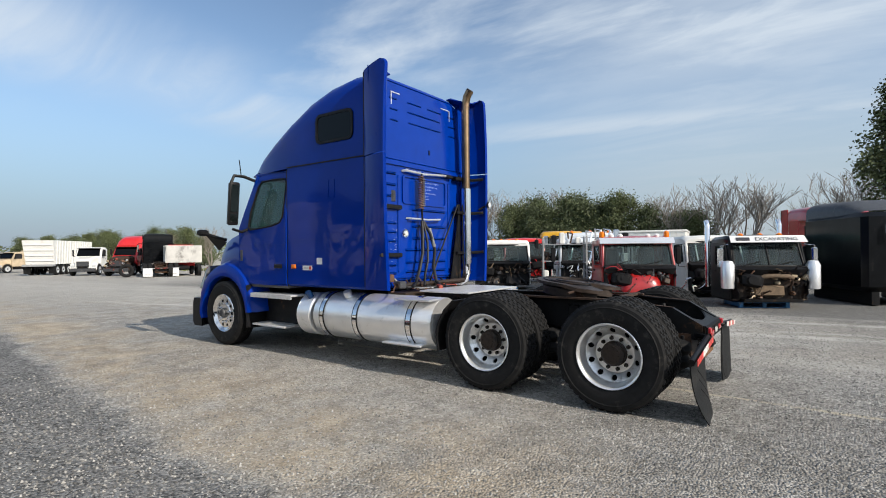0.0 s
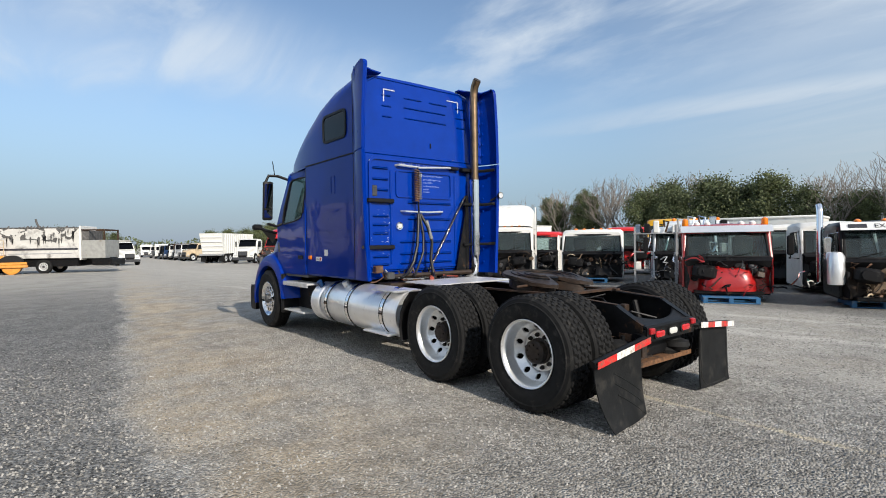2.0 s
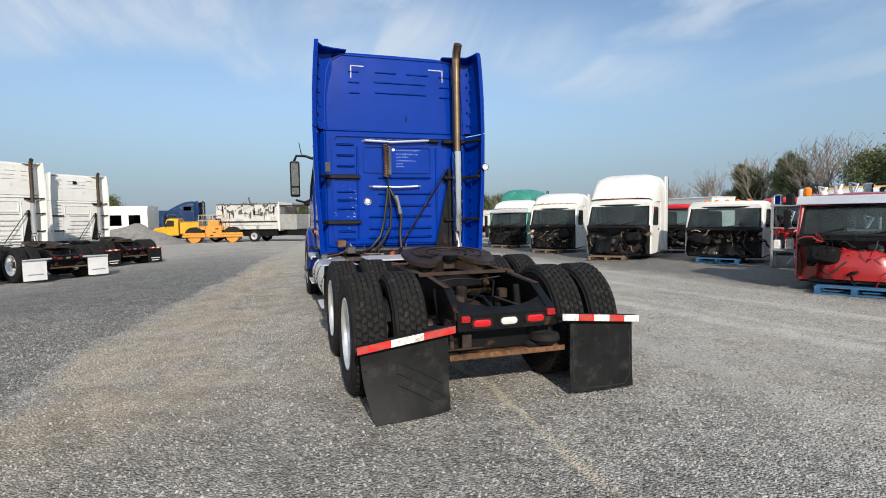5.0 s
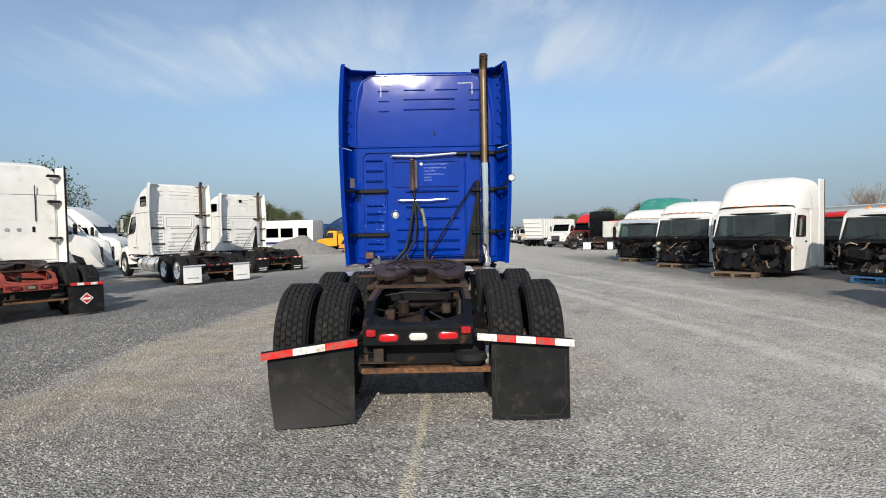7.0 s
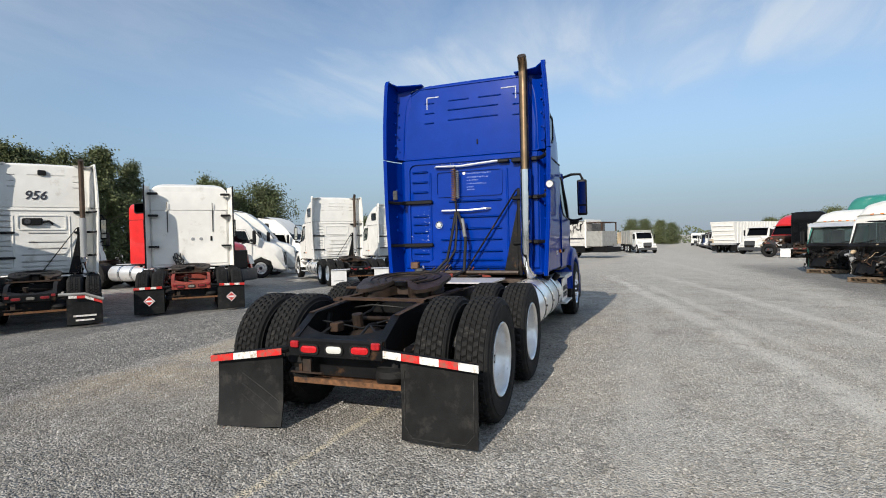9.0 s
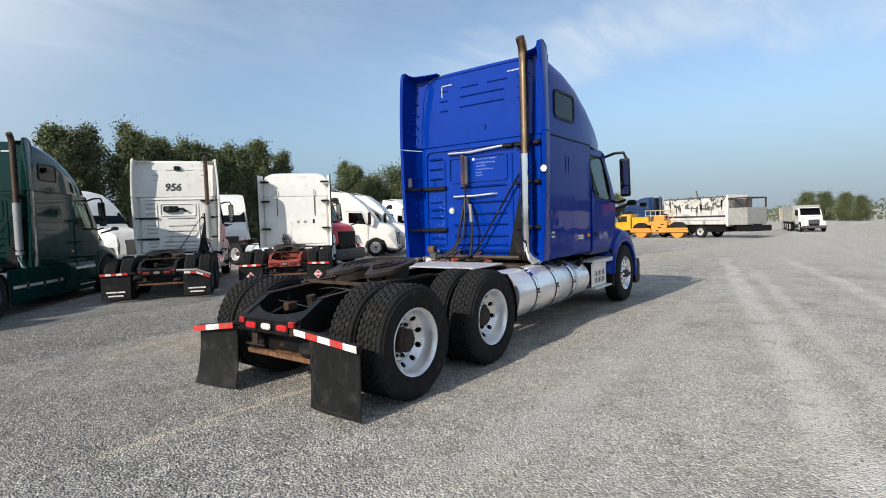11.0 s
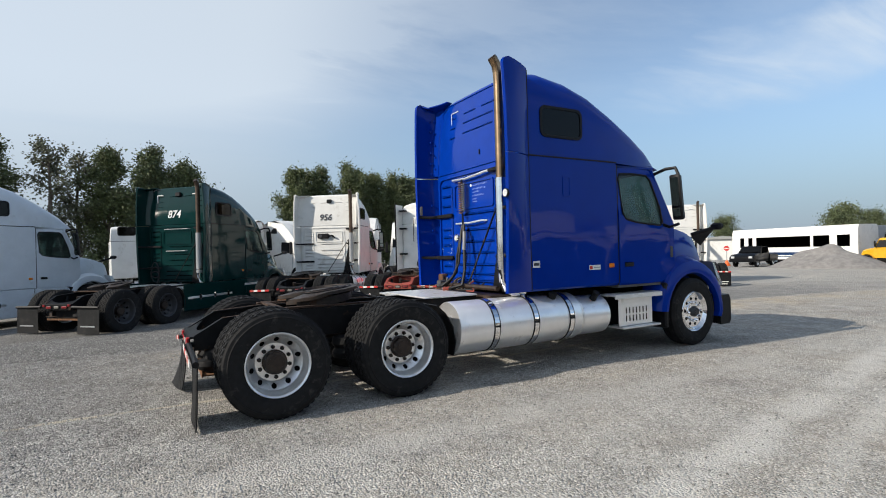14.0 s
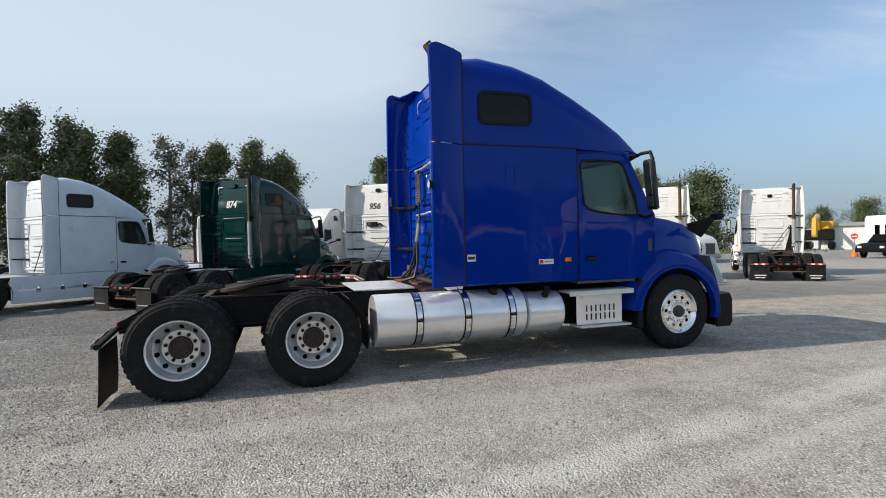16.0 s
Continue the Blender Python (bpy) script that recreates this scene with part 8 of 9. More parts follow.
part("side_stripe", Geo().box(-1.0, 3.1, -1.230, -1.222, 1.42, 1.48), GREYP, bt)
rr = random.Random(9)


def ragged(cx, cz, rx, rz_, y, n=18, up=1.0):
    """An uneven outline on the box's side."""
    out = []
    for k in range(n):
        a = 2 * math.pi * k / n
        q = rr.uniform(0.62, 1.12)
        out.append((max(-2.35, min(3.55, cx + rx * q * math.cos(a))), y, min(3.27, cz + rz_ * q * math.sin(a) * (up if math.sin(a) > 0 else 1.0))))
    return out


for cx, cz, rx, rz_ in ((-0.9, 2.95, 0.75, 0.42), (0.6, 2.85, 0.95, 0.62), (1.7, 2.95, 0.7, 0.75), (2.9, 3.0, 0.6, 0.5), (-1.9, 3.05, 0.5, 0.3)):
    part("scorched_skin", Geo().plate(ragged(cx, cz, rx, rz_, -1.226), (0, -0.006, 0)), SCORCH, bt, "blackened blistered skin")
    part("bare_patch", Geo().plate(ragged(cx + 0.05, cz + 0.03, rx * 0.80, rz_ * 0.78, -1.236), (0, -0.006, 0)), BURN, bt)
for k in range(26):
    xx, zz = -1.8 + 5.1 * rr.random(), 2.55 + 0.7 * rr.random()
    dx = 0.04 + 0.10 * rr.random()
    part("peeling_strip", Geo().plate([(xx, -1.245, zz), (xx + dx, -1.245, zz - 0.05), (xx + dx * 0.6, -1.29, zz - 0.30 - 0.55 * rr.random()), (xx - 0.03, -1.27, zz - 0.2)], (0, -0.02, 0)), SCORCH if rr.random() < 0.7 else FRAME, bt)
part("burnt_roof_edge", Geo().box(-2.4, 3.6, -1.24, -1.16, 3.25, 3.36, 0.02), SCORCH, bt)
for k in range(26):
    xx = -2.3 + 5.7 * rr.random()
    part("torn_edge", Geo().plate([(xx, -1.22, 3.30), (xx + 0.10 + 0.3 * rr.random(), -1.22, 3.30), (xx + 0.15, -1.1, 3.34 + 0.16 * rr.random())], (0, -0.03, 0)), SCORCH, bt)
part("burnt_post", Geo().tube([(0.9, -0.9, 3.3), (0.75, -0.95, 3.62), (0.65, -0.9, 3.95)], 0.07, 7), SCORCH, bt)
part("end_frame", Geo().box(3.6, 3.72, -1.26, 1.26, 0.95, 3.45, 0.02), WHITE, bt)
part("tail_body", Geo().box(3.72, 5.3, -1.2, 1.2, 1.05, 2.4, 0.03), GALV, bt)
part("tail_dark", Geo().box(3.74, 4.2, -1.1, 1.1, 2.4, 3.1, 0.02), SCORCH, bt)
part("tail_frame", Geo().box(5.2, 5.3, -1.2, -1.1, 2.4, 3.2, 0.01).box(5.2, 5.3, 1.1, 1.2, 2.4, 3.2, 0.01).box(5.2, 5.3, -1.1, 1.1, 3.1, 3.2, 0.01).box(3.72, 5.2, 1.1, 1.2, 3.1, 3.2, 0.01).box(3.72, 5.2, -1.2, -1.1, 3.1, 3.2, 0.01), RUST, bt)
part("chassis_rail", Geo().box(-3.0, 5.4, -0.45, 0.45, 0.6, 1.1, 0.02), FRAME, bt)
part("rear_sill", Geo().box(4.4, 5.7, -1.2, 1.2, 0.55, 1.0, 0.02), FRAME, bt)
# dark box added to stand for the shade beneath the body
part("under_guard", Geo().box(-2.6, 3.4, -1.0, 1.0, 0.5, 1.08, 0.03), FRAME, bt)
for xx in (1.2, -2.6):
    for s in (1, -1):
        wheel(bt, xx, s * 1.02, s, "dull")

rl = thing("road_roller", -46.4, -0.75, ground_z(-46.2), 86, "orange tandem road roller with guard rails", "roller")
for xx in (-1.75, 1.75):
    part("drum", Geo().lathe([(0.01, -0.85), (0.5, -0.85), (0.62, -0.82), (0.62, 0.82), (0.5, 0.85), (0.01, 0.85)], 32, "y", (xx, 0, 0.62)), ORANGE, rl, "steel roller drum")
    for s in (1, -1):
        part("drum_frame", Geo().box(xx - 1.05, xx + 1.05, s * 0.88, s * 1.0, 0.50, 0.72, 0.03).box(xx - 1.0, xx + 1.0, s * 0.90, s * 0.98, 0.72, 0.92, 0.03), ORANGE, rl)
        part("mud_guard", Geo().plate([(xx + 0.80 * math.cos(radians(a)), s * 0.87, 0.86 + 0.55 * math.sin(radians(a))) for a in range(0, 181, 15)], (0, s * 0.03, 0)), PLASTIC, rl)
    part("drum_cover", Geo().sheet([[(xx + 0.80 * math.cos(radians(a)), yy, 0.86 + 0.55 * math.sin(radians(a))) for yy in (-0.86, 0.86)] for a in range(0, 181, 15)], (0, 0, 0.02)), PLASTIC, rl)
part("body", Geo().box(-0.75, 0.8, -0.85, 0.85, 0.45, 1.55, 0.06).box(-0.5, 0.55, -0.78, 0.78, 1.5, 2.05, 0.05).box(-1.5, -0.6, -0.6, 0.6, 1.15, 1.5, 0.05).box(0.7, 1.3, -0.6, 0.6, 1.1, 1.4, 0.05), ORANGE, rl)
for k in range(3):
    part("step", Geo().box(-0.3 + 0.25 * k, 0.0 + 0.25 * k, -0.86, -0.79, 0.6 + 0.3 * k, 0.7 + 0.3 * k, 0.01), PLASTIC, rl)
part("seat", Geo().box(0.1, 0.6, -0.3, 0.3, 1.75, 2.2, 0.05), PLASTIC, rl)
for (xa, ya) in ((-1.3, 0.75), (-0.3, 0.75), (0.9, 0.75), (1.3, 0.75), (-1.3, -0.75), (-0.3, -0.75), (0.9, -0.75), (1.3, -0.75)):
    part("rail_post", Geo().tube([(xa, ya, 1.2), (xa, ya, 2.55)], 0.03, 6), TAN, rl)
for s in (1, -1):
    for zz in (2.05, 2.52):
        part("guard_rail", Geo().tube([(-1.3, s * 0.75, zz), (1.3, s * 0.75, zz)], 0.035, 6), TAN, rl)

rl.scale = (0.88, 0.88, 0.95)

t_yel = work_truck(-49.4, -5.6, 84 + 180, "yellow work truck with a short closed body", YELLOW, L=4.4, wheels=(0.0, -3.4))
part("box_body", Geo().box(-4.3, -2.3, -1.05, 1.05, 0.9, 2.15, 0.05), YELLOW, t_yel)
part("body_lid", Geo().box(-4.35, -2.25, -1.08, 1.08, 2.13, 2.2, 0.02), YELLOW, t_yel)
t_yel.scale = (0.8, 0.85, 0.86)
t_nav = tractor("semi_truck", -52.4, 0.1, ground_z(-52), 262, "faded blue sleeper tractor with white stripes", NAVY, flap="plain", rims=("drive", "dull"))
for s in (1, -1):
    for zz, xa, xb in ((1.55, 2.2, 3.3), (1.72, 2.2, 3.3), (1.55, 3.6, 4.9), (1.72, 3.6, 4.9)):
        part("side_stripe", Geo().box(xa + 0.9, xb + 0.9, s * 1.19, s * 1.215, zz, zz + 0.09, 0.005), DECAL, t_nav)
    part("exhaust_stack", Geo().tube([(2.85, s * 1.0, 0.8), (2.85, s * 1.0, 3.85), (2.75, s * 1.0, 4.0)], 0.075, 10), CHROME, t_nav)
work_truck(-64.0, 10.0, 14, "white stake truck beside the lane", WHITE, "tip", GALV, L=7, tall=2.8)
work_truck(-74.0, 9.0, 12, "tan tipper truck beside the lane", TAN, "tip", TAN, L=7, tall=2.8)
work_truck(-86.0, 9.5, 12, "white tanker-type work truck", WHITE, "drum", WHITE, L=7)
work_truck(-98.0, 10.0, 12, "white box truck in the far row", WHITE, "box", WHITE, L=7)

# stone-dust pile
g = Geo()
rows = []
for i in range(25):
    row = []
    for j in range(40):
        r, a = i / 24, 2 * math.pi * j / 39
        xx, yy = 3.0 * r * math.cos(a), 4.2 * r * math.sin(a)
        hgt = 1.75 * max(0, 1 - r) ** 0.9 * (1 + 0.25 * noise.noise((xx * 0.8, yy * 0.8, 3))) + 0.10 * noise.noise((xx * 3, yy * 3, 1)) * (1 - r)
        row.append((xx, yy, hgt - 0.05 * r))
    rows.append(row)
single("stone_dust_mound", g.sheet(rows), PILE, "heap of grey stone dust on the yard", "mound", m=pose(-44.5, -6.6, ground_z(-44.5)), smooth=60)

# bus
bus = thing("bus", -52.0, -12.2, ground_z(-52), 80, "white coach with dark side windows and blue lettering shapes", "bus")
part("body", Geo().loft([[(xx, -1.25, 0.45), (xx, -1.25, 2.6), (xx, -1.1, 2.95), (xx, 1.1, 2.95), (xx, 1.25, 2.6), (xx, 1.25, 0.45)] for xx in (-5.8, -5.7, 5.5, 5.8)], caps=True), WHITE, bus)
for s in (1, -1):
    for xa, xb in ((-4.9, -4.45), (-4.0, -3.55), (-3.15, 2.0), (2.25, 3.6), (4.2, 5.2)):
        w = part("side_window", Geo().box(xa, xb, s * 1.25, s * 1.27, 1.42, 2.25, 0.01), GLASS_D, bus)
        part("window_back", Geo().box(xa, xb, s * 1.245, s * 1.256, 1.43, 2.24), DARK, w)
    part("side_graphic", Geo().box(-3.0, 3.6, s * 1.25, s * 1.262, 0.80, 1.02), NAVY, bus, "blue stripe")
    part("side_graphic", Geo().box(-3.0, 4.4, s * 1.25, s * 1.261, 0.66, 0.72), NAVY, bus, "thin blue stripe")
    part("skirt", Geo().box(-5.5, 5.5, s * 1.20, s * 1.252, 0.36, 0.47, 0.01), FRAME, bus)
    for xx in (-3.6, 4.0):
        wheel(bus, xx, s * 1.1, s, "dull")
bus.scale = (1.0, 1.0, 1.15)
work_truck(-57.0, -16.0, 262, "white box truck beside the coach", WHITE, "box", WHITE, L=8, tall=3.0)
work_truck(-66.0, -13.0, 262, "white and blue box truck", WHITE, "box", NAVY, L=8, tall=3.0)
work_truck(-70.0, -19.0, 262, "white box truck in the far row", WHITE, "box", WHITE, L=8, tall=3.1)

# pickup, sign, cones
pk = thing("pickup_truck", -45.6, -12.6, ground_z(-45.6), 8, "black pickup truck facing the lane", "pickup")
rows = []
for xx, zz, ww in ((-2.6, 1.05, 0.9), (-0.9, 1.08, 0.93), (-0.85, 1.70, 0.80), (0.35, 1.74, 0.80), (0.95, 1.15, 0.93), (2.2, 1.05, 0.90), (2.45, 0.85, 0.86), (2.5, 0.45, 0.86)):
    rows.append([(xx, -ww, 0.45), (xx, -0.95 if zz < 1.2 else -ww - 0.08, min(zz, 1.0)), (xx, -ww * 0.95, zz), (xx, ww * 0.95, zz), (xx, 0.95 if zz < 1.2 else ww + 0.08, min(zz, 1.0)), (xx, ww, 0.45)])
part("body", Geo().loft(rows, caps=True), BLACKP, pk)
part("windscreen", Geo().plate([(0.42, -0.7, 1.66), (0.42, 0.7, 1.66), (0.92, 0.8, 1.19), (0.92, -0.8, 1.19)], (0.02, 0, 0.03)), GLASS_D, pk)
for s in (1, -1):
    part("side_window", Geo().plate([(-0.75, s * 0.86, 1.15), (0.75, s * 0.88, 1.15), (0.3, s * 0.80, 1.65), (-0.75, s * 0.80, 1.65)], (0, s * 0.02, 0)), GLASS_D, pk)
    part("headlamp", Geo().box(2.38, 2.5, s * 0.55, s * 0.82, 0.75, 0.92, 0.02), HAZE_W, pk)
    for xx in (-1.6, 1.6):
        tw = wheel(pk, xx, s * 0.82, s, "dull", z=0.39)
        tw.scale = (0.75, 0.75, 0.75)
sg = thing("stop_sign", -46.6, -15.6, ground_z(-46.6), 30, "red stop sign on a post in a base", "sign")
part("sign_plate", Geo().plate([(0, 0.25 * math.cos(radians(22.5 + 45 * k)), 1.6 + 0.25 * math.sin(radians(22.5 + 45 * k))) for k in range(8)], (0.02, 0, 0)), TAPE_R, sg)
part("sign_bar", Geo().box(0.02, 0.026, -0.17, 0.17, 1.565, 1.635), DECAL, sg)
part("post", Geo().cyl((-0.02, 0, 0.1), (-0.02, 0, 1.8), 0.03, 8), GREYP, sg)
part("base", Geo().lathe([(0.3, 0.0), (0.3, 0.06), (0.12, 0.4), (0.05, 0.5)], 16, "z"), CONE, sg)

# yellow machine and long white building
ym = thing("excavator", -72.0, -36.5, ground_z(-72), 30, "yellow tracked machine beside the long building", "excavator")
part("track", Geo().box(-2.2, 2.2, -1.4, -0.8, 0.0, 0.9, 0.2), FRAME, ym)
part("track", Geo().box(-2.2, 2.2, 0.8, 1.4, 0.0, 0.9, 0.2), FRAME, ym)
part("house", Geo().box(-1.8, 1.6, -1.3, 1.3, 1.0, 2.2, 0.1), FRAME, ym)
part("operator_cab", Geo().box(0.2, 1.6, 0.2, 1.3, 2.2, 3.1, 0.1), YELLOW, ym)
part("boom", Geo().tube([(1.2, 0, 2.0), (2.6, 0, 3.7), (4.6, 0, 3.3), (4.9, 0, 1.4)], 0.25, 6), YELLOW, ym)
lb = thing("long_building", -86.0, -43.0, ground_z(-86), 40, "long low white storage building with roll doors", "building")
part("wall", Geo().box(-16, 16, -4, 4, 0, 3.2, 0.05), WHITE, lb)
ym.scale = (1.25, 1.25, 1.2)
part("roof", Geo().loft([[(xx, -4.3, 3.2), (xx, 0, 3.7), (xx, 4.3, 3.2)] for xx in (-16.3, 16.3)], caps=True), GALV, lb)
for k in range(5):
    part("roll_door", Geo().box(-13 + 6 * k, -9.5 + 6 * k, 3.99, 4.05, 0, 2.8, 0.01), GALV, lb)


# ---- trees ----
def tube_tree(g, p, d, length, r, depth, rr, tips, spread=0.5, droop=0.0):
    """Grows a limb and its forks; gathers the tips."""
    n = 3
    pts, radii = [p], [r]
    for k in range(n):
        d = (d + Vector((rr.uniform(-1, 1), rr.uniform(-1, 1), rr.uniform(-0.4, 0.8) - droop)) * 0.16).normalized()
        p = p + d * length / n
        pts.append(p)
        radii.append(r * (1 - 0.42 * (k + 1) / n))
    g.tube(pts, r, 5 if depth > 1 else 3, False, [max(q, 0.012) for q in radii])
    tips.append((p, d, depth))
    if depth <= 0:
        return
    for k in range(3 if depth > 1 else rr.choice((2, 3))):
        a = Vector((rr.uniform(-1, 1), rr.uniform(-1, 1), rr.uniform(0.0, 0.9))).normalized()
        nd = (d * (1 - spread) + a * spread).normalized()
        start = pts[-1] if k == 0 else pts[rr.choice((1, 2, 3))]
        tube_tree(g, start, nd, length * rr.uniform(0.62, 0.82), r * 0.55, depth - 1, rr, tips, spread, droop)


def bare_tree_mesh(seed, h):
    rr = random.Random(seed)
    g, tips = Geo(), []
    for k in range(3):
        tube_tree(g, Vector((0.25 * k, 0.1 * k, 0)), Vector((0.3 * (k - 0.5), rr.uniform(-0.2, 0.2), 1)).normalized(), h * 0.34, h * 0.019, 5, rr, tips, 0.42)
    return g.mesh("crown", BAREW, 60)


def leafy_tree_meshes(seed, h, width, leaf, leaf_size=0.30, per=26, low=0.12, limbs=34):
    """A trunk with limbs, and a crown of many small leaves in uneven clumps."""
    rr = random.Random(seed)
    g, tips = Geo(), []
    trunk = [(0, 0, 0), (rr.uniform(-0.1, 0.1), rr.uniform(-0.1, 0.1), h * 0.3), (rr.uniform(-0.3, 0.3), rr.uniform(-0.3, 0.3), h * 0.62), (rr.uniform(-0.3, 0.3), rr.uniform(-0.3, 0.3), h * 0.9)]
    g.tube(trunk, 0.2, 8, True, [h * 0.022, h * 0.017, h * 0.010, h * 0.004])
    clumps = []
    for k in range(limbs):
        zz = h * (low + (0.99 - low) * rr.random() ** 0.85)
        t = (zz / h - low) / (1 - low)
        swell = 1 + 0.25 * math.sin(3 * k + seed)
        reach = width * swell * (0.50 + 0.50 * math.sin(math.pi * min(1, 0.12 + t * 0.86))) * rr.uniform(0.25, 1.0) * (1.0 if t < 0.8 else 0.75)
        a = rr.uniform(0, 2 * math.pi)
        end = Vector((reach * math.cos(a), reach * math.sin(a), zz))
        foot = Vector((0, 0, max(0.3, zz - reach * 0.8)))
        mid = Vector((end.x * 0.5, end.y * 0.5, zz - reach * 0.25))
        if k % 2 == 0:
            g.tube([foot, mid, end], 0.05, 4, False, [h * 0.006, h * 0.004, h * 0.001])
        for f in (0.5, 0.8, 1.0):
            clumps.append((foot.lerp(end, f) + Vector((0, 0, 0.1 * reach * (1 - f))), width * rr.uniform(0.13, 0.27)))
    crown = Geo()
    for c, rad in clumps:
        for k in range(per):
            p = c + Vector((rr.gauss(0, 1), rr.gauss(0, 1), rr.gauss(0, 1.15))) * rad * 0.62
            if p.z < 0.2:
                continue
            u = Vector((rr.gauss(0, 1), rr.gauss(0, 1), rr.gauss(0, 1) + 0.6)).normalized()
            v = u.orthogonal().normalized()
            w = u.cross(v)
            s = leaf_size * rr.uniform(0.5, 1.15)
            crown.add([p - v * s * 0.5, p + w * s * 0.38 + u * s * 0.12, p + v * s * 0.6, p - w * s * 0.38 + u * s * 0.12], [(0, 1, 2, 3)])
    return g.mesh("trunk", BARK, 60), crown.mesh("crown", leaf, 0)


def plant(meshes, x, y, scale, rz, label, group, squash=1.0):
    T = thing("tree", x, y, ground_z(x, y) - 0.05, rz, label, "tree", group)
    T.scale = (scale * 1.02, scale * 1.02, scale * 0.97 * squash)
    for nm, me in zip(("trunk", "crown"), meshes):
        part(nm, me, None, T)
    return T


POPLAR = [leafy_tree_meshes(s, 11.0, 2.3, LEAF if s % 2 else LEAF2, 0.21, 70, 0.06, 110) for s in (1, 2, 3)]
THIN = [leafy_tree_meshes(s, 11.0, 2.2, LEAF3, 0.22, 40, 0.2, 40) for s in (7, 8)]
BUSHY = [leafy_tree_meshes(s, 7.0, 3.0, LEAF2 if s % 2 else LEAF, 0.20, 64, 0.05, 100) for s in (11, 12, 13)]
BARE = [bare_tree_mesh(s, 8.0) for s in (21, 22, 23)]
rr = random.Random(77)
GP = "poplars behind the parked tractors"
for k, (xx, yy, sc, kind) in enumerate(((20, -37, 1.15, 0), (16.5, -36, 1.2, 0), (13, -36.5, 1.15, 0), (10, -38, 1.05, 0), (6.0, -36, 1.02, 1), (4.2, -37.5, 0.95, 1), (2.3, -37, 0.98, 0), (-0.6, -36, 1.0, 0), (-3.4, -37, 0.95, 0), (-13.8, -38.5, 0.92, 0), (-19.5, -38, 0.95, 0), (-22.5, -36.3, 0.93, 0), (-25.6, -38, 0.9, 0), (-28.4, -36.5, 0.9, 0), (-31.8, -38, 0.88, 0),
                                        (-12.5, -36, 0.90, 0), (-15.0, -37, 0.95, 0), (-18.0, -36, 1.0, 0), (-21, -37.5, 0.92, 0), (-24, -36, 0.9, 0), (-27, -37, 0.95, 0), (-30, -36, 0.98, 0), (-33.5, -37, 0.92, 0), (-42.5, -36, 0.9, 0), (-45, -37, 0.85, 0))):
    plant((POPLAR[k % 3] if kind == 0 else THIN[k % 2]), xx, yy, sc, 47 * k, "tall leafy poplar tree behind the trucks" if kind == 0 else "thin poplar tree with greyish leaves", GP)
for k, (xx, yy, sc) in enumerate(((-52, -36, 1.35), (-49, -38, 1.2), (-94, -52, 1.0), (-99, -48, 1.15), (-112, -33, 1.35), (-104, -31, 1.2), (-132, -36, 1.3), (-140, -34, 1.25), (-150, -5, 1.0), (-170, 8, 1.1), (-165, 16, 1.0), (-160, 19, 0.9), (-175, 12, 1.1), (-105, 42, 0.9), (-118, 40, 0.9))):
    plant(BUSHY[k % 3], xx, yy, sc, 61 * k, "round leafy tree at the yard's far edge", "far trees")
for k, (xx, yy, sc) in enumerate(((-25.9, 49.5, 0.93), (-24.2, 51, 1.02), (-22.4, 49, 0.95), (-20.5, 51, 1.0), (-18.6, 49.5, 0.96), (-16.8, 51, 0.98), (-15.0, 50, 0.92), (-12.4, 50, 0.84), (-10.0, 52, 0.74), (-8.3, 50, 0.66), (-19.4, 54, 0.95))):
    plant(BUSHY[(k + 1) % 3], xx, yy, sc * (0.97 + 0.06 * math.sin(2.3 * k)), 83 * k, "leafy tree behind the stripped cabs", "trees behind the cabs")
for k, (xx, yy, sc) in enumerate(((-30.4, 50, 1.28), (-28.6, 52, 1.28), (-9.7, 50, 1.14), (-6.2, 49, 1.12), (-4.6, 50, 1.14), (-1.6, 50, 0.88), (2.0, 49, 1.14), (-43.9, 52, 1.12), (-47.0, 50, 0.95), (-36.0, 50, 1.15), (-51, 50, 0.95), (-38.5, 54, 1.1), (-24.0, 54, 1.3), (0.2, 52, 0.8), (-95, 48, 1.05), (-85, 49, 1.05), (-108, 50, 1.0))):
    T = thing("bare_tree", xx, yy, ground_z(xx), 71 * k, "leafless tree with fine branches", "tree", "bare trees behind the cabs")
    T.scale = (sc * 0.92, sc * 0.92, sc * 0.74)
    part("crown", BARE[k % 3], None, T)
for k, (xx, sc) in enumerate(((-38.6, 0.62), (-36.9, 0.58), (-33.6, 0.68), (-32.4, 0.60))):
    plant(POPLAR[k % 3], xx, 50, sc, 40 * k, "narrow ivy-grown tree behind the stripped cabs", "trees behind the cabs")
plant(POPLAR[0], 4.6, 46, 1.15, 20, "large leafy tree at the edge of the yard", "trees behind the cabs")
plant(POPLAR[1], 7.5, 45, 1.2, 120, "large leafy tree at the edge of the yard", "trees behind the cabs")
plant(POPLAR[2], -0.5, -44, 1.0, 120, "tall leafy poplar tree behind the trucks", GP)

for k in range(17):
    plant(BUSHY[k % 3], -172 + 5.7 * k, 46 + 5 * math.sin(3.1 * k), 0.88 + 0.14 * math.sin(1.9 * k + 1), 97 * k, "leafy tree in the line behind the far trucks", "tree line behind the far trucks")

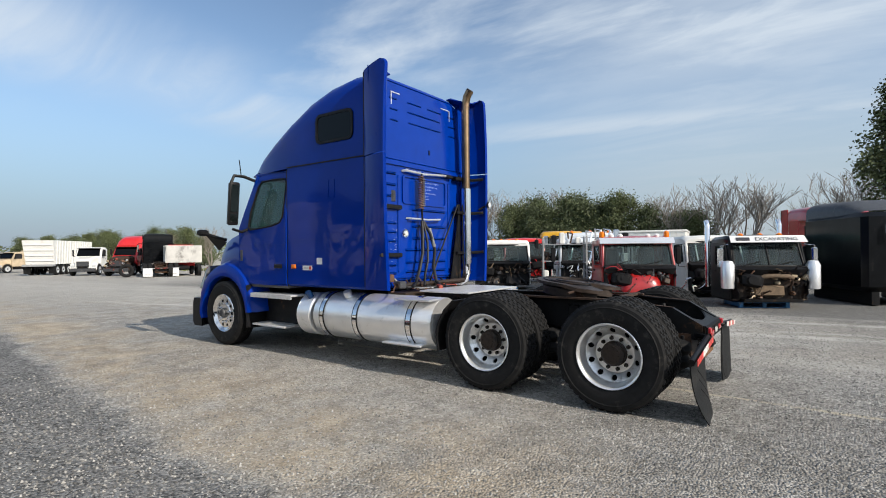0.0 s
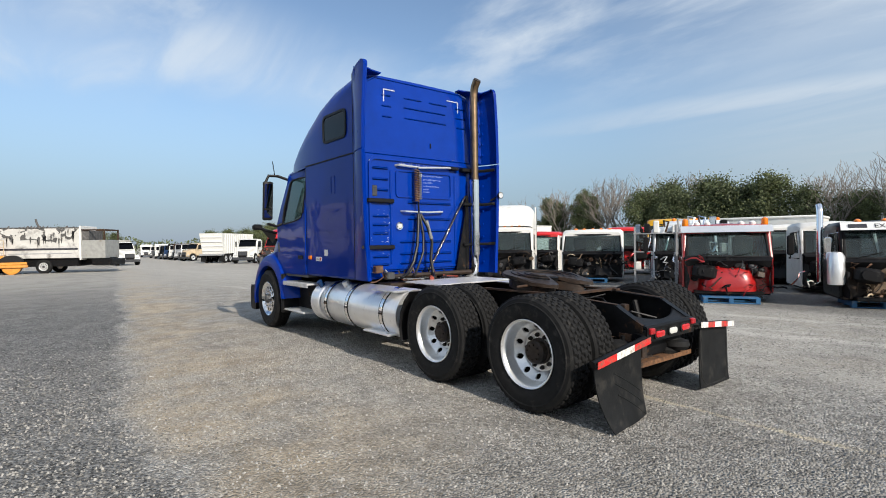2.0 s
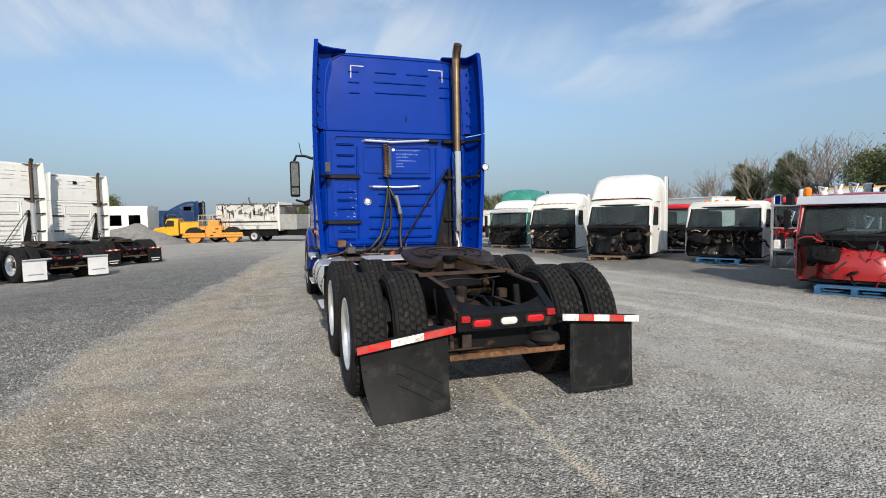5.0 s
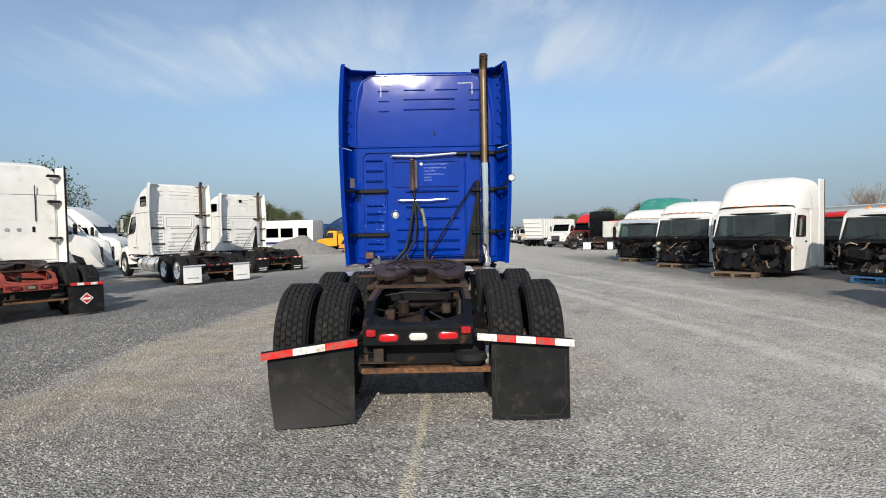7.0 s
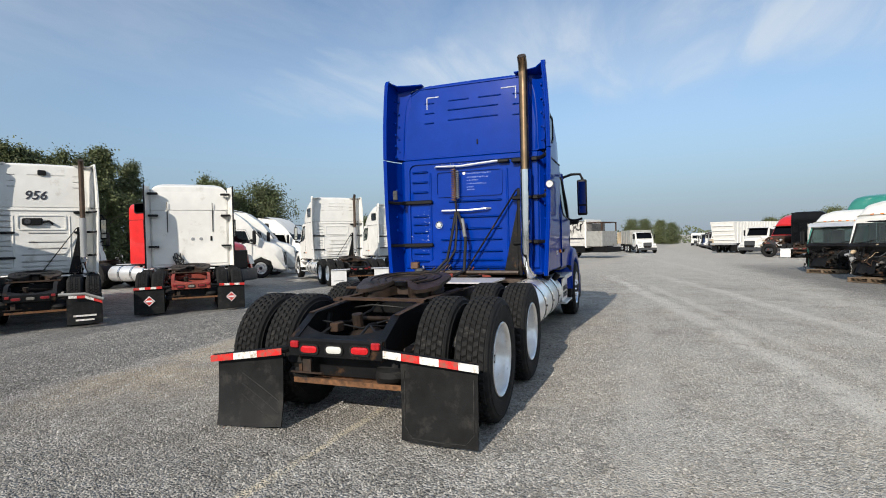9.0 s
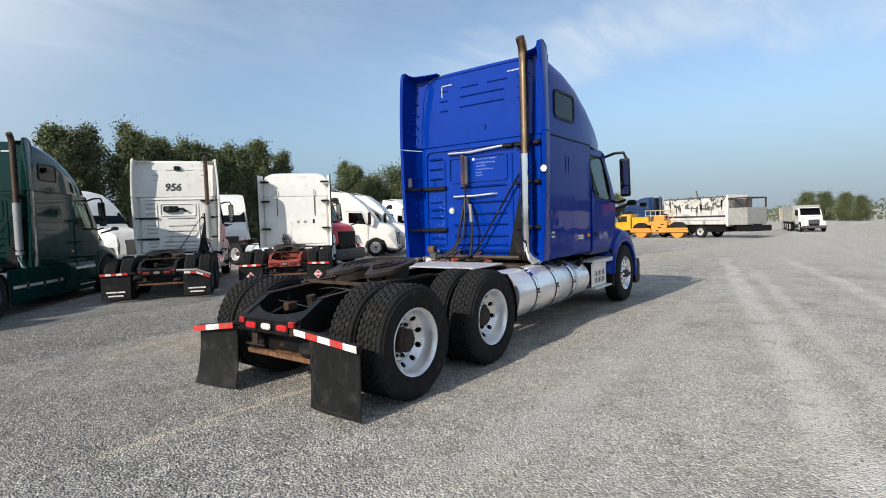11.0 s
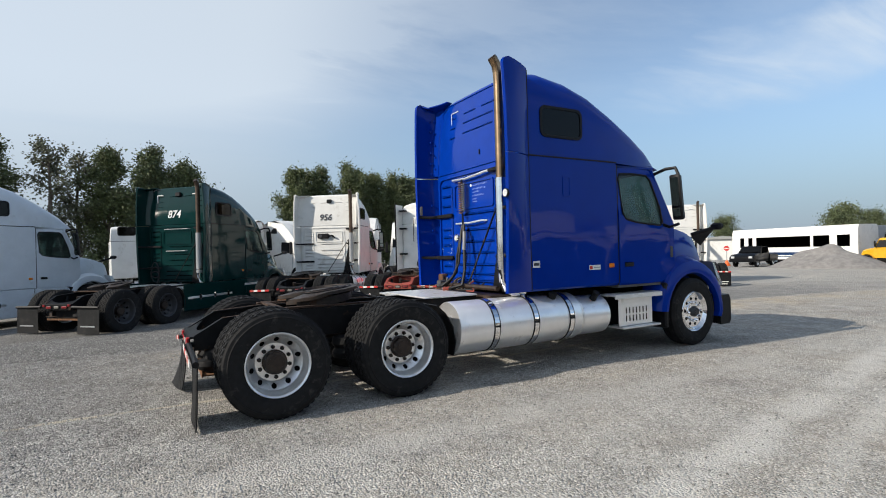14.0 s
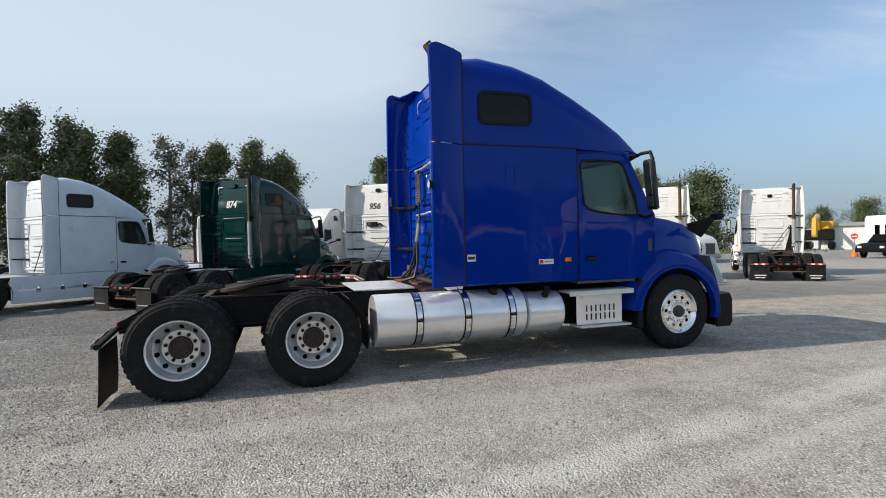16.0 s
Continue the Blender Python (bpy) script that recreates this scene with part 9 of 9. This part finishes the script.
# low far woods all round, as one mass of leaf clumps
g = Geo()
for k in range(50000):
    a = rr.uniform(0, 2 * math.pi)
    dist = rr.uniform(170, 230)
    xx, yy = dist * math.cos(a), dist * math.sin(a)
    hmax = 4.2 + 2.2 * noise.noise((math.cos(a) * 9, math.sin(a) * 9, 2)) + 1.8 * noise.noise((math.cos(a) * 40, math.sin(a) * 40, 5))
    p = Vector((xx, yy, ground_z(xx) + max(0.3, hmax) * rr.random()))
    u = Vector((rr.gauss(0, 1), rr.gauss(0, 1), rr.gauss(0, 1))).normalized()
    v = u.orthogonal().normalized()
    w = u.cross(v)
    s = rr.uniform(0.22, 0.50)
    g.add([p - v * s, p + w * s * 0.8, p + v * s, p - w * s * 0.8], [(0, 1, 2, 3)])
single("far_woods", g, LEAF2, "low line of distant woods", "woods", kind="stuff", smooth=0)

# rough grass strip behind the cabs and under the poplars
g = Geo()
for k in range(7000):
    if k % 2:
        xx, yy = rr.uniform(-60, 12), rr.uniform(29, 48)
    else:
        xx, yy = rr.uniform(-60, 25), rr.uniform(-40, -27)
    hgt = rr.uniform(0.15, 0.55)
    a = rr.uniform(0, math.pi)
    dx, dy = 0.10 * math.cos(a), 0.10 * math.sin(a)
    z0 = ground_z(xx, yy)
    g.add([(xx - dx, yy - dy, z0), (xx + dx, yy + dy, z0), (xx + dx * 0.3 + 0.1 * rr.uniform(-1, 1), yy + dy * 0.3, z0 + hgt)], [(0, 1, 2)])
single("rough_grass", g, GRASS, "rough grass along the edge of the yard", "grass", kind="stuff", smooth=0)

# loose stones near the walk
g = Geo()
n_st = 0
while n_st < 80000:
    xx, yy = rr.uniform(-8.5, 4.2), rr.uniform(-1.0, 14.2)
    if -8.5 < xx < -0.3 and 5.3 < yy < 7.6 and rr.random() < 0.5:
        continue
    lanes = 0.6 if (8.6 < yy < 13.5 or (3.0 < yy < 5.6 and xx < -1)) else 1.0
    ex = max(0.0, -4.0 - xx) / 4.5
    if rr.random() > lanes * max(0.0, 1 - ex) * (0.35 + 0.65 * min(1.0, max(0.0, 0.5 + 1.3 * noise.noise((xx * 1.3, yy * 1.3, 7)) + 0.3))):
        continue
    s = 0.0055 + 0.0085 * rr.random() ** 2.0
    z0 = ground_z(xx, yy) + 0.012 * (noise.noise((xx * 0.45, yy * 0.45, 0)) - 0.1) - 0.010
    a = rr.uniform(0, 6.28)
    ca, sa = math.cos(a), math.sin(a)
    pts = []
    for px, py, pz in ((1, 0.1, 0), (0.2, 0.9, 0), (-0.9, 0.3, 0), (-0.4, -0.9, 0), (0.5, -0.7, 0), (0.3, 0.1, 1), (-0.3, 0.0, 0.85)):
        q = rr.uniform(0.75, 1.2)
        pts.append((xx + s * q * (px * ca - py * sa), yy + s * q * (px * sa + py * ca), z0 + s * 0.95 * pz * q))
    g.add(pts, [(0, 1, 5), (1, 6, 5), (1, 2, 6), (2, 3, 6), (3, 4, 6), (4, 5, 6), (4, 0, 5)])
    n_st += 1
single("loose_stones", g, STONE, "loose grey gravel chips lying on the yard", "gravel", kind="stuff", smooth=0)
